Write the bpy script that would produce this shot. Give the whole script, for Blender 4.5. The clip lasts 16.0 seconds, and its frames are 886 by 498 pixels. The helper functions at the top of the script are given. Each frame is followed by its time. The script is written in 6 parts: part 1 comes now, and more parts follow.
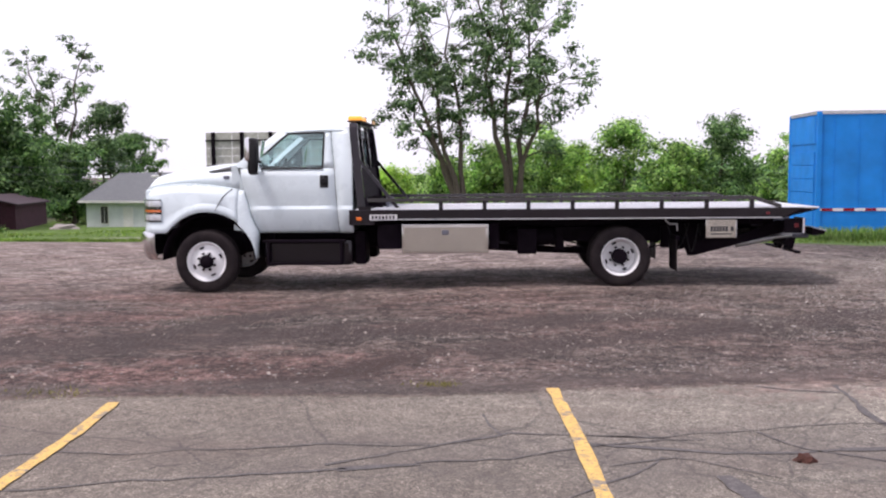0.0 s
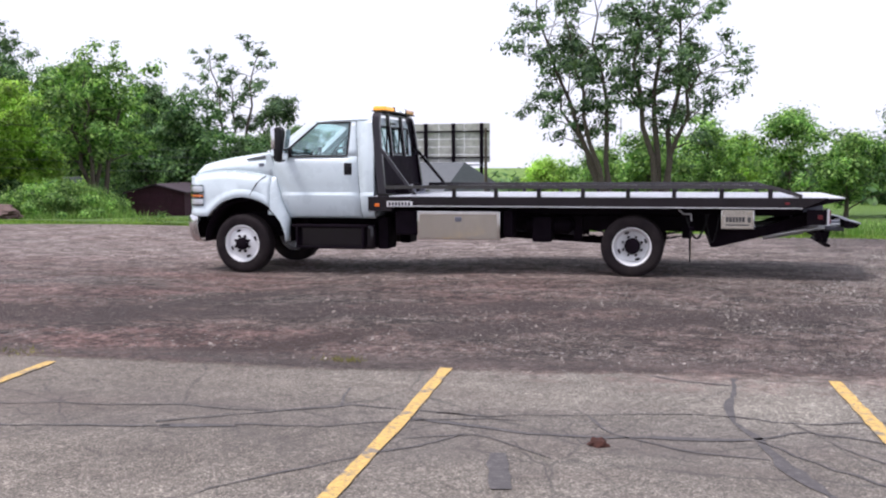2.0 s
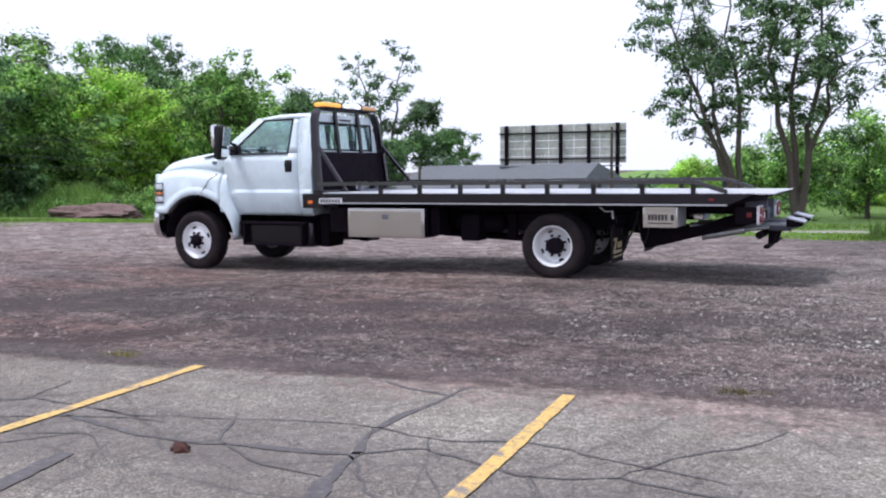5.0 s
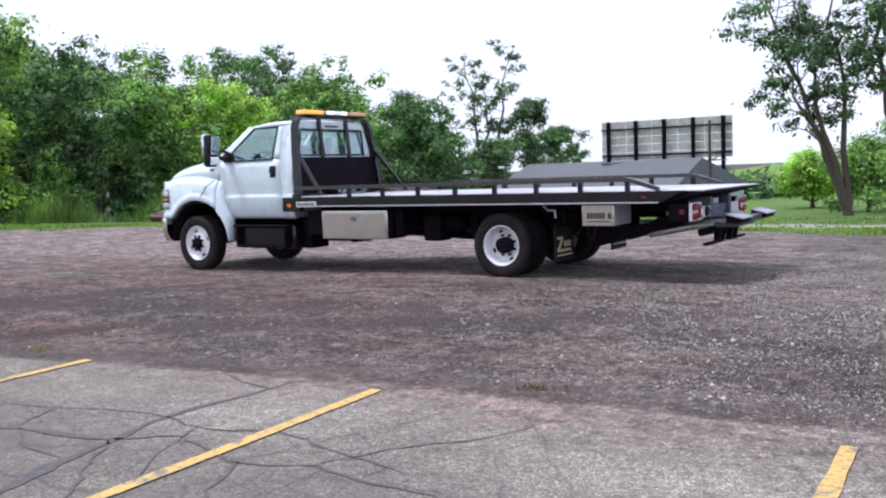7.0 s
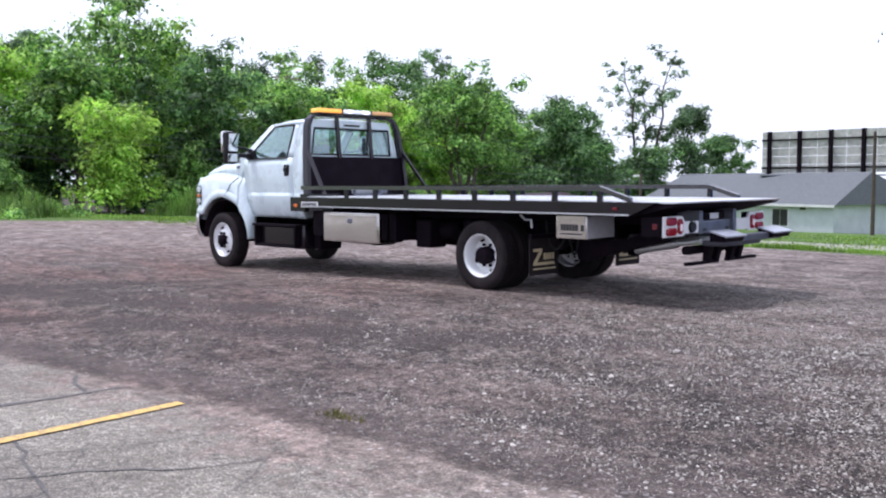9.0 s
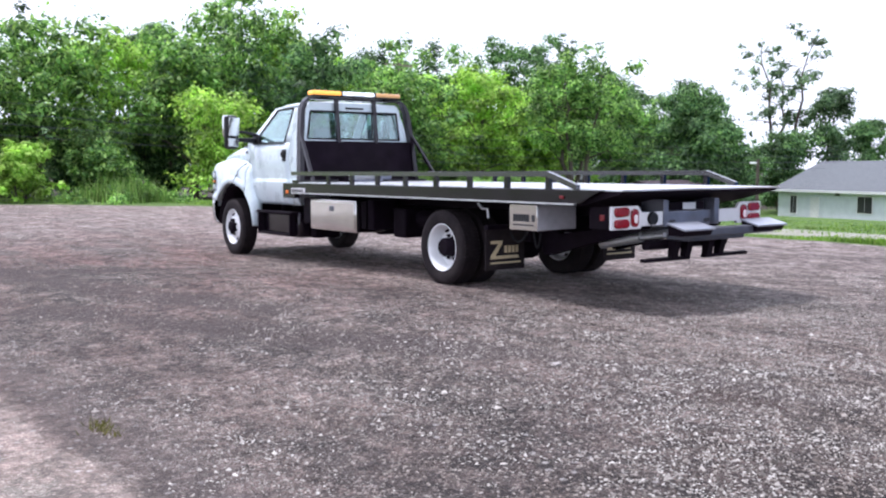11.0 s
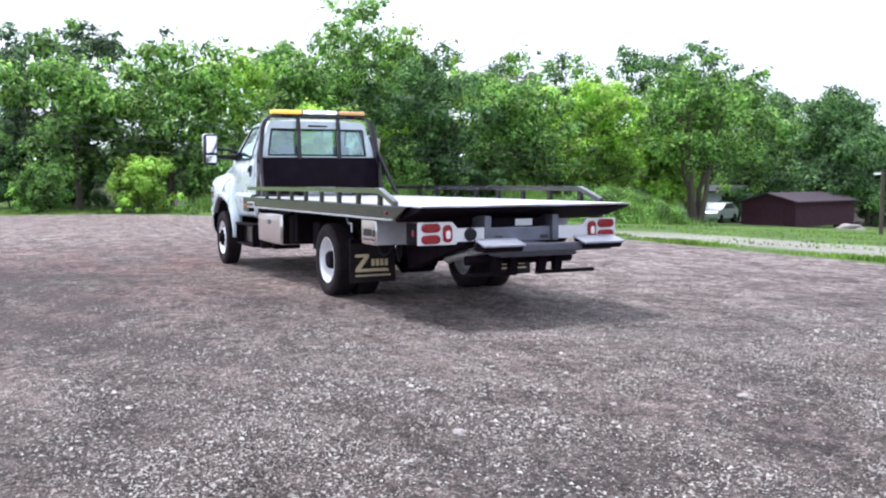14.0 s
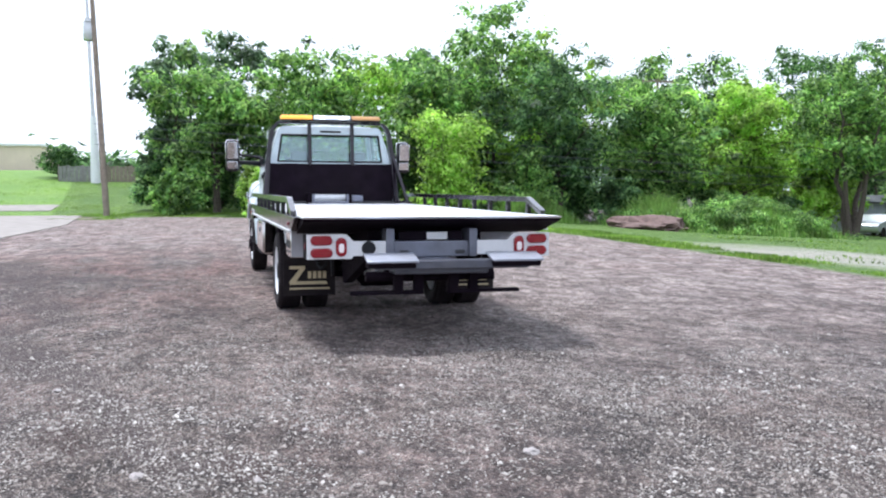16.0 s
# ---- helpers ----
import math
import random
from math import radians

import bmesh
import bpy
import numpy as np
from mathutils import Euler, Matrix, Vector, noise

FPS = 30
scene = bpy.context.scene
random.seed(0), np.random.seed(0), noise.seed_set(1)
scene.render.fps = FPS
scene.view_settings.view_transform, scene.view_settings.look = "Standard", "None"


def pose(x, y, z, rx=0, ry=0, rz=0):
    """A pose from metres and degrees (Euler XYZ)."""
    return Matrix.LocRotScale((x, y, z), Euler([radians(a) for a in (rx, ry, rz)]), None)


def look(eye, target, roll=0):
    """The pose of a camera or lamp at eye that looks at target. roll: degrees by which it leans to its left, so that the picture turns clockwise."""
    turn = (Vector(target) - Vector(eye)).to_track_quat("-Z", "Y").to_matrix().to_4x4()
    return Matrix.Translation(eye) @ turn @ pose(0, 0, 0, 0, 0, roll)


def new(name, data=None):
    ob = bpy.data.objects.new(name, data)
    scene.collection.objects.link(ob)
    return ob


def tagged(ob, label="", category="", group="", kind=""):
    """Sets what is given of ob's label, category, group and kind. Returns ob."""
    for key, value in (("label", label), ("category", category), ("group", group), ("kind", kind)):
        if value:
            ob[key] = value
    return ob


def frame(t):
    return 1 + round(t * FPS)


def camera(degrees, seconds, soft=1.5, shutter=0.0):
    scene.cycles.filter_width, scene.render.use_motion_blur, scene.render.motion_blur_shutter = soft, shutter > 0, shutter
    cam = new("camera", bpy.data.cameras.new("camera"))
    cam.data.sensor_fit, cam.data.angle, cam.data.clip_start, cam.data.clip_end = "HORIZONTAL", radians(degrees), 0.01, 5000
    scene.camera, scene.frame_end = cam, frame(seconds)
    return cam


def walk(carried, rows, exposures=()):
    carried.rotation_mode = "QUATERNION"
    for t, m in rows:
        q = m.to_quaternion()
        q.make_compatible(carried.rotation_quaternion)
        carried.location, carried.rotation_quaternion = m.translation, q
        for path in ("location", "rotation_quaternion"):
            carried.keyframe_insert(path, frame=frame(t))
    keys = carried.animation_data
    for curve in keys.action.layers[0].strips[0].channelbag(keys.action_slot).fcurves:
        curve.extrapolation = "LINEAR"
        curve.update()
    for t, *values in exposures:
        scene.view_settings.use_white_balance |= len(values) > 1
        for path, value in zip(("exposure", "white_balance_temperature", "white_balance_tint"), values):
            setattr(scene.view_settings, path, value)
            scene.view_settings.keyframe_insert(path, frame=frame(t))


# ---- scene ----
cam = camera(51.8, 16.0, soft=2.1)
PATH = [
    (0, (4.448, -14.726, 1.807), (4.325, -12.736, 1.639), -0.5),
    (0.5, (5.117, -14.689, 1.789), (4.912, -12.706, 1.623), -0.7),
    (1, (5.749, -14.815, 1.804), (5.451, -12.844, 1.642), -0.2),
    (1.5, (6.294, -14.671, 1.747), (5.899, -12.718, 1.575), 0.0),
    (2, (6.957, -14.636, 1.725), (6.447, -12.71, 1.543), -0.3),
    (2.5, (7.493, -14.435, 1.724), (6.892, -12.537, 1.535), -0.6),
    (3, (8.087, -14.184, 1.695), (7.402, -12.314, 1.508), -0.6),
    (3.5, (8.606, -13.813, 1.652), (7.878, -11.958, 1.472), -0.5),
    (4, (9.16, -13.515, 1.616), (8.363, -11.689, 1.442), -0.8),
    (4.5, (9.697, -13.198, 1.599), (8.86, -11.389, 1.426), -0.7),
    (5, (10.281, -12.96, 1.593), (9.411, -11.167, 1.42), -0.7),
    (7.5, (13.05, -11.619, 1.58), (11.856, -10.023, 1.416), -1.9),
    (8, (13.472, -11.081, 1.583), (12.2, -9.546, 1.425), -1.4),
    (8.5, (13.864, -10.471, 1.537), (12.522, -8.997, 1.387), -0.8),
    (11, (14.892, -7.537, 1.462), (13.285, -6.36, 1.287), -0.2),
    (11.5, (15.294, -7.231, 1.457), (13.658, -6.093, 1.285), -0.6),
    (12, (15.689, -6.952, 1.476), (14.044, -5.827, 1.305), -0.3),
    (12.5, (16.211, -6.67, 1.492), (14.534, -5.592, 1.337), 0.1),
    (13, (16.36, -5.937, 1.474), (14.646, -4.919, 1.317), 0.5),
    (13.5, (16.758, -5.463, 1.484), (15.003, -4.515, 1.327), 0.1),
    (14, (16.954, -4.79, 1.509), (15.158, -3.924, 1.359), -0.3),
    (14.5, (16.994, -4.072, 1.533), (15.151, -3.31, 1.388), -1.4),
    (15, (17.121, -3.422, 1.489), (15.25, -2.729, 1.356), -1.9),
    (15.5, (17.153, -2.836, 1.493), (15.255, -2.221, 1.356), -0.8),
    (16, (17.129, -2.119, 1.535), (15.203, -1.599, 1.399), 0.2),
]
walk(cam, [(t, look(eye, target, roll)) for t, eye, target, roll in PATH],
     [(0, 0.03, 6450, 24), (1.5, 0.03, 6250, 21), (3.5, 0.05, 5850, 18), (8, 0.12, 5780, 18), (11, 0.50, 5800, 18), (14, 0.60, 5760, 15), (16, 0.58, 5760, 12)])

# ---- world, sun ----
SUN_EL, SUN_AZ = radians(66), radians(205)          # high, from ahead of the lorry and a little from its left
world = bpy.data.worlds.new("sky")
scene.world = world
world.use_nodes = True
wn, wl = world.node_tree.nodes, world.node_tree.links
wn.clear()
sky = wn.new("ShaderNodeTexSky")
sky.sky_type, sky.sun_disc = "NISHITA", False
sky.sun_elevation, sky.sun_rotation = SUN_EL, radians(90) - SUN_AZ
sky.air_density, sky.dust_density = 1.0, 4.0
veil = wn.new("ShaderNodeMix")
veil.data_type = "RGBA"
veil.inputs[0].default_value = 0.82                   # thin bright cloud over the blue
veil.inputs[7].default_value = (9.8, 10.0, 10.5, 1)
wl.new(sky.outputs[0], veil.inputs[6])
back = wn.new("ShaderNodeBackground")
back.inputs[1].default_value = 0.12
wl.new(veil.outputs[2], back.inputs[0])
wl.new(back.outputs[0], wn.new("ShaderNodeOutputWorld").inputs[0])
sun = new("sun", bpy.data.lights.new("sun", "SUN"))
sun.data.energy, sun.data.angle, sun.data.color = 3.1, radians(10), (1, 0.95, 0.87)
sun.matrix_world = look((math.cos(SUN_AZ) * math.cos(SUN_EL) * 60, math.sin(SUN_AZ) * math.cos(SUN_EL) * 60, math.sin(SUN_EL) * 60), (0, 0, 0))


# ---- helpers for building ----
from mathutils.bvhtree import BVHTree


def smooth(a, b, x):
    k = np.clip((x - a) / (b - a), 0, 1)
    return k * k * (3 - 2 * k)


def ground_z(x, y):
    """Height of the ground: level round the lorry, a little lower on the asphalt, falling away to the fields, rising to the bank."""
    x, y = np.asarray(x, float), np.asarray(y, float)
    z = -0.10 * smooth(-3.5, -6.8, y)
    z = z + 0.10 * smooth(1.0, 5.0, x) * smooth(-5.5, -2.0, y) * smooth(9.0, 4.0, y) * smooth(14.5, 9.5, x)
    z = z - 0.05 * np.clip(y - 9, 0, 58)
    z = z + 3.1 * smooth(-36, -75, x) * smooth(14, -8, y)
    return z


def gz(x, y):
    return float(ground_z(x, y))


def stoniness(x, y):
    """How thickly loose stones lie at a place, 0 to 1: drifts of stones with bare soil between."""
    k = 1.0 * noise.noise((x * 0.35, y * 0.8, 3.0)) + 0.8 * noise.noise((x * 1.1, y * 1.6, 8.0))
    return min(1.0, max(0.0, (k + 0.62 + 0.28 * float(smooth(8.0, 12.0, x))) / 0.9))


def mesh_object(name, verts, faces, material, parent=None, flat=False, angle=35):
    me = bpy.data.meshes.new(name)
    me.from_pydata([tuple(v) for v in verts], [], [tuple(q) for q in faces])
    me.materials.append(material)
    me.update()
    if not flat:
        me.polygons.foreach_set("use_smooth", [True] * len(me.polygons))
        me.set_sharp_from_angle(angle=radians(angle))
    ob = new(name, me)
    ob.parent = parent
    return ob


ROUND = set()                                         # meshes with round bars, to be shaded smooth


def part(name, bm, material, parent, label="", angle=20):
    """Links a bmesh as one mesh object under a thing or a part."""
    if id(bm) in ROUND:
        ROUND.discard(id(bm))
        angle = max(angle, 50)
    bmesh.ops.recalc_face_normals(bm, faces=bm.faces)
    me = bpy.data.meshes.new(name)
    bm.to_mesh(me)
    bm.free()
    me.materials.append(material)
    me.polygons.foreach_set("use_smooth", [True] * len(me.polygons))
    me.set_sharp_from_angle(angle=radians(angle))
    ob = new(name, me)
    ob.parent = parent
    return tagged(ob, label)


def thing(name, label, category, group="", at=(0, 0, 0), turn=0, kind=""):
    ob = new(name)
    ob.empty_display_size = 0.2
    ob.matrix_world = pose(*at, 0, 0, turn)
    return tagged(ob, label, category, group, kind)


def box(bm, x0, x1, y0, y1, z0, z1, bevel=0.0, m=None):
    vs = [bm.verts.new(((x0, x1)[i & 1], (y0, y1)[i >> 1 & 1], (z0, z1)[i >> 2])) for i in range(8)]
    fs = [bm.faces.new([vs[i] for i in q]) for q in ((0, 2, 3, 1), (4, 5, 7, 6), (0, 1, 5, 4), (2, 6, 7, 3), (0, 4, 6, 2), (1, 3, 7, 5))]
    if bevel:
        edges = list({e for q in fs for e in q.edges})
        out = bmesh.ops.bevel(bm, geom=edges, offset=bevel, segments=2, affect="EDGES", profile=0.5)
        vs = [v for v in out["verts"]] or vs
    if m is not None:
        bmesh.ops.transform(bm, matrix=m, verts=[v for v in vs if v.is_valid])
    return bm


def boxes(*rows, bevel=0.0):
    bm = bmesh.new()
    for r in rows:
        box(bm, *r, bevel=bevel)
    return bm


def prism(bm, outline, a, b, axis="y", bevel=0.0):
    """A flat outline pushed from a to b along an axis; the outline is in the other two axes."""
    def at(p, d):
        return {"y": (p[0], d, p[1]), "x": (d, p[0], p[1]), "z": (p[0], p[1], d)}[axis]
    lo, hi = [bm.verts.new(at(p, a)) for p in outline], [bm.verts.new(at(p, b)) for p in outline]
    fs = [bm.faces.new(lo), bm.faces.new(hi[::-1])]
    n = len(outline)
    fs += [bm.faces.new((lo[i], hi[i], hi[(i + 1) % n], lo[(i + 1) % n])) for i in range(n)]
    if bevel:
        bmesh.ops.bevel(bm, geom=list({e for q in fs for e in q.edges}), offset=bevel, segments=2, affect="EDGES", profile=0.5)
    return bm


def tube(bm, points, radii, sides=8):
    """A tapered round bar along points."""
    ROUND.add(id(bm))
    pts = [Vector(p) for p in points]
    radii = radii if isinstance(radii, (list, tuple)) else [radii] * len(pts)
    rings, side = [], None
    for i, p in enumerate(pts):
        d = (pts[min(i + 1, len(pts) - 1)] - pts[max(i - 1, 0)]).normalized()
        if side is None:
            side = d.orthogonal().normalized()
        side = (side - d * side.dot(d)).normalized()
        up = d.cross(side)
        rings.append([bm.verts.new(p + radii[i] * (math.cos(a) * side + math.sin(a) * up)) for a in [math.tau * k / sides for k in range(sides)]])
    for r, s in zip(rings, rings[1:]):
        for k in range(sides):
            bm.faces.new((r[k], r[(k + 1) % sides], s[(k + 1) % sides], s[k]))
    bm.faces.new(rings[0][::-1])
    bm.faces.new(rings[-1])
    return bm


def lathe(bm, profile, sides=40, at=(0, 0, 0)):
    """Turns (radius, y) rows round the y axis through at."""
    ROUND.add(id(bm))
    rings = []
    for r, y in profile:
        rings.append([bm.verts.new((at[0] + r * math.cos(a), at[1] + y, at[2] + r * math.sin(a))) for a in [math.tau * k / sides for k in range(sides)]])
    for r, s in zip(rings, rings[1:]):
        for k in range(sides):
            bm.faces.new((r[k], r[(k + 1) % sides], s[(k + 1) % sides], s[k]))
    return bm


def loft(bm, sections, caps=True, closed=False):
    rings = [[bm.verts.new(p) for p in s] for s in sections]
    n = len(rings[0])
    for r, s in zip(rings, rings[1:]):
        for k in range(n if closed else n - 1):
            bm.faces.new((r[k], r[(k + 1) % n], s[(k + 1) % n], s[k]))
    if caps and closed:
        bm.faces.new(rings[0][::-1])
        bm.faces.new(rings[-1])
    return bm


def solid(ob, thickness, offset=-1.0):
    m = ob.modifiers.new("thickness", "SOLIDIFY")
    m.thickness, m.offset = thickness, offset
    return ob


# ---- materials ----
class Shader:
    """A small builder for node materials."""

    def __init__(self, name):
        self.m = bpy.data.materials.new(name)
        self.m.use_nodes = True
        self.n, self.l = self.m.node_tree.nodes, self.m.node_tree.links
        self.b = self.n["Principled BSDF"]
        self.where = self.n.new("ShaderNodeTexCoord").outputs["Object"]

    def node(self, kind, inputs=(), feature="", blend_type="", operation="", use_clamp=False):
        nd = self.n.new("ShaderNode" + kind)
        if feature:
            nd.feature = feature
        if kind == "Mix":
            nd.data_type, nd.blend_type = "RGBA", blend_type
        if operation:
            nd.operation, nd.use_clamp = operation, use_clamp
        for k, v in dict(inputs).items():
            self.put(nd.inputs[k], v)
        return nd

    def put(self, socket, v):
        if isinstance(v, bpy.types.NodeSocket):
            self.l.new(v, socket)
        else:
            socket.default_value = v

    def noise(self, scale, detail=4, rough=0.6, where=None, distortion=0.0):
        return self.node("TexNoise", {"Vector": where or self.where, "Scale": scale, "Detail": detail, "Roughness": rough, "Distortion": distortion}).outputs["Fac"]

    def cells(self, scale, feature="F1", where=None, out="Distance"):
        return self.node("TexVoronoi", {"Vector": where or self.where, "Scale": scale}, feature=feature).outputs[out]

    def ramp(self, fac, *stops):
        nd = self.node("ValToRGB", {"Fac": fac})
        e = nd.color_ramp.elements
        while len(e) < len(stops):
            e.new(0.5)
        for el, (p, c) in zip(e, stops):
            el.position, el.color = p, (*c, 1) if isinstance(c, (tuple, list)) else (c, c, c, 1)
        return nd.outputs["Color"]

    def mix(self, fac, a, b, blend="MIX"):
        nd = self.node("Mix", blend_type=blend)
        self.put(nd.inputs[0], fac)
        for i, v in ((6, a), (7, b)):
            self.put(nd.inputs[i], (*v, 1) if isinstance(v, tuple) and len(v) == 3 else v)
        return nd.outputs[2]

    def math(self, op, a, b=0.0, clamp=False):
        nd = self.node("Math", operation=op, use_clamp=clamp)
        self.put(nd.inputs[0], a)
        self.put(nd.inputs[1], b)
        return nd.outputs[0]

    def axes(self):
        return self.node("SeparateXYZ", {0: self.where}).outputs

    def bump(self, height, strength=0.3, distance=0.02):
        self.l.new(self.node("Bump", {"Height": height, "Strength": strength, "Distance": distance}).outputs[0], self.b.inputs["Normal"])

    def done(self, color=None, rough=None, metal=None, **more):
        for key, v in (("Base Color", color), ("Roughness", rough), ("Metallic", metal)):
            if v is not None:
                self.put(self.b.inputs[key], (*v, 1) if isinstance(v, tuple) and len(v) == 3 else v)
        for key, v in more.items():
            self.put(self.b.inputs[key.replace("_", " ")], v)
        return self.m


def plain(name, color, rough=0.5, metal=0.0, vary=0.12, scale=6.0, bump=0.05, grime=0.0, **more):
    """A painted, cast or moulded surface with stains at two scales."""
    s = Shader(name)
    dark = tuple(c * (1 - vary) for c in color)
    lite = tuple(min(1, c * (1 + vary)) for c in color)
    c = s.ramp(s.noise(scale, 6), (0.3, dark), (0.7, lite))
    if grime:
        c = s.mix(s.math("MULTIPLY", s.ramp(s.noise(scale * 0.35, 8, 0.7), (0.42, 0.0), (0.75, 1.0)), grime), c, (0.16, 0.135, 0.11))
    r = s.ramp(s.noise(scale * 2.3, 3), (0.2, max(0.02, rough - 0.08)), (0.8, min(1, rough + 0.1)))
    if bump:
        s.bump(s.noise(scale * 14, 3), bump, 0.003)
    return s.done(c, r, metal, **more)


white_paint = plain("white_paint", (0.625, 0.72, 0.755), 0.28, 0, 0.03, 2.0, 0.0, 0.06, Coat_Weight=0.5, Coat_Roughness=0.08)
rail_paint = plain("rail_paint", (0.010, 0.008, 0.012), 0.20, 0, 0.3, 3.0, 0.02, 0.04, Specular_IOR_Level=0.85, Coat_Weight=0.6, Coat_Roughness=0.15)
black_paint = plain("black_paint", (0.008, 0.005, 0.009), 0.16, 0, 0.3, 3.0, 0.02, 0.02, Specular_IOR_Level=0.42)
chassis_black = plain("chassis_black", (0.007, 0.004, 0.008), 0.7, 0, 0.35, 5.0, 0.15, 0.03, Specular_IOR_Level=0.07)
black_plastic = plain("black_plastic", (0.011, 0.011, 0.013), 0.5, 0, 0.2, 8.0, 0.2, Specular_IOR_Level=0.25)
rubber = plain("rubber", (0.014, 0.010, 0.012), 0.8, 0, 0.25, 9.0, 0.2, 0.10, Specular_IOR_Level=0.2)
rim_white = plain("rim_white", (0.78, 0.79, 0.80), 0.35, 0, 0.05, 6.0, 0.0, 0.10)
chrome = plain("chrome", (0.75, 0.75, 0.76), 0.15, 1.0, 0.06, 4.0, 0.05)
steel_grey = plain("steel_grey", (0.17, 0.18, 0.225), 0.40, 0.55, 0.2, 6.0, 0.15, 0.2)
plate_white = plain("plate_white", (0.72, 0.72, 0.73), 0.4, 0.0, 0.06, 5.0, 0.05, 0.15)
interior_grey = plain("interior_grey", (0.11, 0.115, 0.12), 0.75, 0, 0.2, 8.0, 0.2)
stone_grey = plain("stone_grey", (0.30, 0.275, 0.26), 0.9, 0, 0.25, 9.0, 0.6)
headliner_grey = plain("headliner_grey", (0.55, 0.56, 0.56), 0.9, 0, 0.05, 5.0, 0.1)
red_marker = plain("red_marker", (0.16, 0.008, 0.014), 0.3, 0, 0.12, 20.0, 0.1)
red_lens = plain("red_lens", (0.24, 0.006, 0.014), 0.18, 0, 0.12, 20.0, 0.15)
gold_paint = plain("gold_paint", (0.52, 0.43, 0.26), 0.55, 0, 0.1, 20.0, 0.0)
mark_dark = plain("mark_dark", (0.03, 0.03, 0.035), 0.5, 0, 0.1, 20.0, 0.0)
dark_steel = plain("dark_steel", (0.085, 0.088, 0.11), 0.42, 0.4, 0.2, 6.0, 0.15, 0.2)
lift_grey = plain("lift_grey", (0.38, 0.40, 0.46), 0.35, 0.4, 0.15, 8.0, 0.1, 0.15)
galvanised = plain("galvanised", (0.55, 0.56, 0.57), 0.46, 0.8, 0.12, 12.0, 0.05)
wood_grey = plain("wood_grey", (0.46, 0.46, 0.42), 0.85, 0, 0.25, 3.0, 0.2)
pole_wood = plain("pole_wood", (0.24, 0.20, 0.16), 0.9, 0, 0.25, 5.0, 0.4)
blue_paint = plain("blue_paint", (0.006, 0.215, 0.66), 0.6, 0, 0.18, 1.2, 0.08, 0.06, Specular_IOR_Level=0.2)
concrete = plain("concrete", (0.38, 0.355, 0.32), 0.9, 0, 0.12, 1.5, 0.2, 0.15)
maroon = plain("maroon_cladding", (0.042, 0.010, 0.022), 0.9, 0, 0.2, 2.0, 0.1)
shed_roof = plain("shed_roof", (0.046, 0.030, 0.040), 0.85, 0, 0.2, 3.0, 0.2)
clay = plain("clay", (0.13, 0.085, 0.075), 0.95, 0, 0.45, 5.0, 0.9)
rust_clay = plain("rust_clay", (0.055, 0.020, 0.014), 0.95, 0, 0.4, 12.0, 0.8)
car_silver = plain("car_silver", (0.55, 0.57, 0.60), 0.3, 0.5, 0.05, 2.0, 0.0)
car_white = plain("car_white", (0.75, 0.76, 0.78), 0.3, 0.0, 0.05, 2.0, 0.0)


def aluminium(name, rough, along):
    """Mill-finish metal, its fine scratches running along one axis."""
    s = Shader(name)
    stretch = s.node("Mapping", {"Vector": s.where, "Scale": tuple(0.6 if a == along else 26.0 for a in "xyz")}).outputs[0]
    fine = s.noise(1.6, 5, 0.7, stretch)
    c = s.ramp(s.noise(1.1, 5), (0.3, (0.76, 0.77, 0.79)), (0.7, (0.87, 0.88, 0.90)))
    r = s.ramp(fine, (0.3, rough - 0.05), (0.7, rough + 0.1))
    s.bump(fine, 0.12, 0.002)
    return s.done(c, r, 1.0)


deck_metal = aluminium("deck_aluminium", 0.36, "x")


def polished(name):
    s = Shader(name)
    c = s.ramp(s.noise(2.0, 4), (0.3, (0.66, 0.65, 0.63)), (0.7, (0.76, 0.75, 0.73)))
    s.bump(s.noise(2.6, 2, 0.4), 0.04, 0.03)
    return s.done(c, s.ramp(s.noise(9.0, 4), (0.3, 0.05), (0.7, 0.11)), 1.0)


box_metal = polished("polished_aluminium")
box_grey = plain("box_grey", (0.42, 0.42, 0.45), 0.5, 0.2, 0.15, 6.0, 0.1)


def glass(name, tint, base=0.06, grazing=0.7):
    """Thin clear sheet: tinted see-through with a mirror gloss that grows towards grazing."""
    s = Shader(name)
    clear = s.node("BsdfTransparent", {"Color": (*tint, 1)})
    shine = s.node("BsdfGlossy", {"Color": (0.84, 0.98, 0.97, 1), "Roughness": 0.03})
    slant = s.math("POWER", s.node("LayerWeight", {"Blend": 0.5}).outputs["Facing"], 2.2)
    fac = s.math("ADD", s.math("MULTIPLY", slant, grazing), base, True)
    mx = s.node("MixShader", {0: fac, 1: clear.outputs[0], 2: shine.outputs[0]})
    s.l.new(mx.outputs[0], s.n["Material Output"].inputs[0])
    return s.m


cab_glass = glass("cab_glass", (0.86, 0.96, 0.96), 0.085, 0.75)
rear_glass = glass("rear_glass", (0.84, 0.93, 0.94), 0.12, 0.8)
screen_glass = glass("screen_glass", (0.88, 0.95, 0.94), 0.02, 0.3)
lamp_glass = glass("lamp_glass", (0.92, 0.93, 0.95), 0.06, 0.6)
mirror_glass = plain("mirror_glass", (0.85, 0.87, 0.88), 0.03, 1.0, 0.01, 3.0, 0.0)


def lamp(name, color, glow):
    s = Shader(name)
    return s.done(color, 0.25, 0.0, Emission_Color=(*color, 1), Emission_Strength=glow)


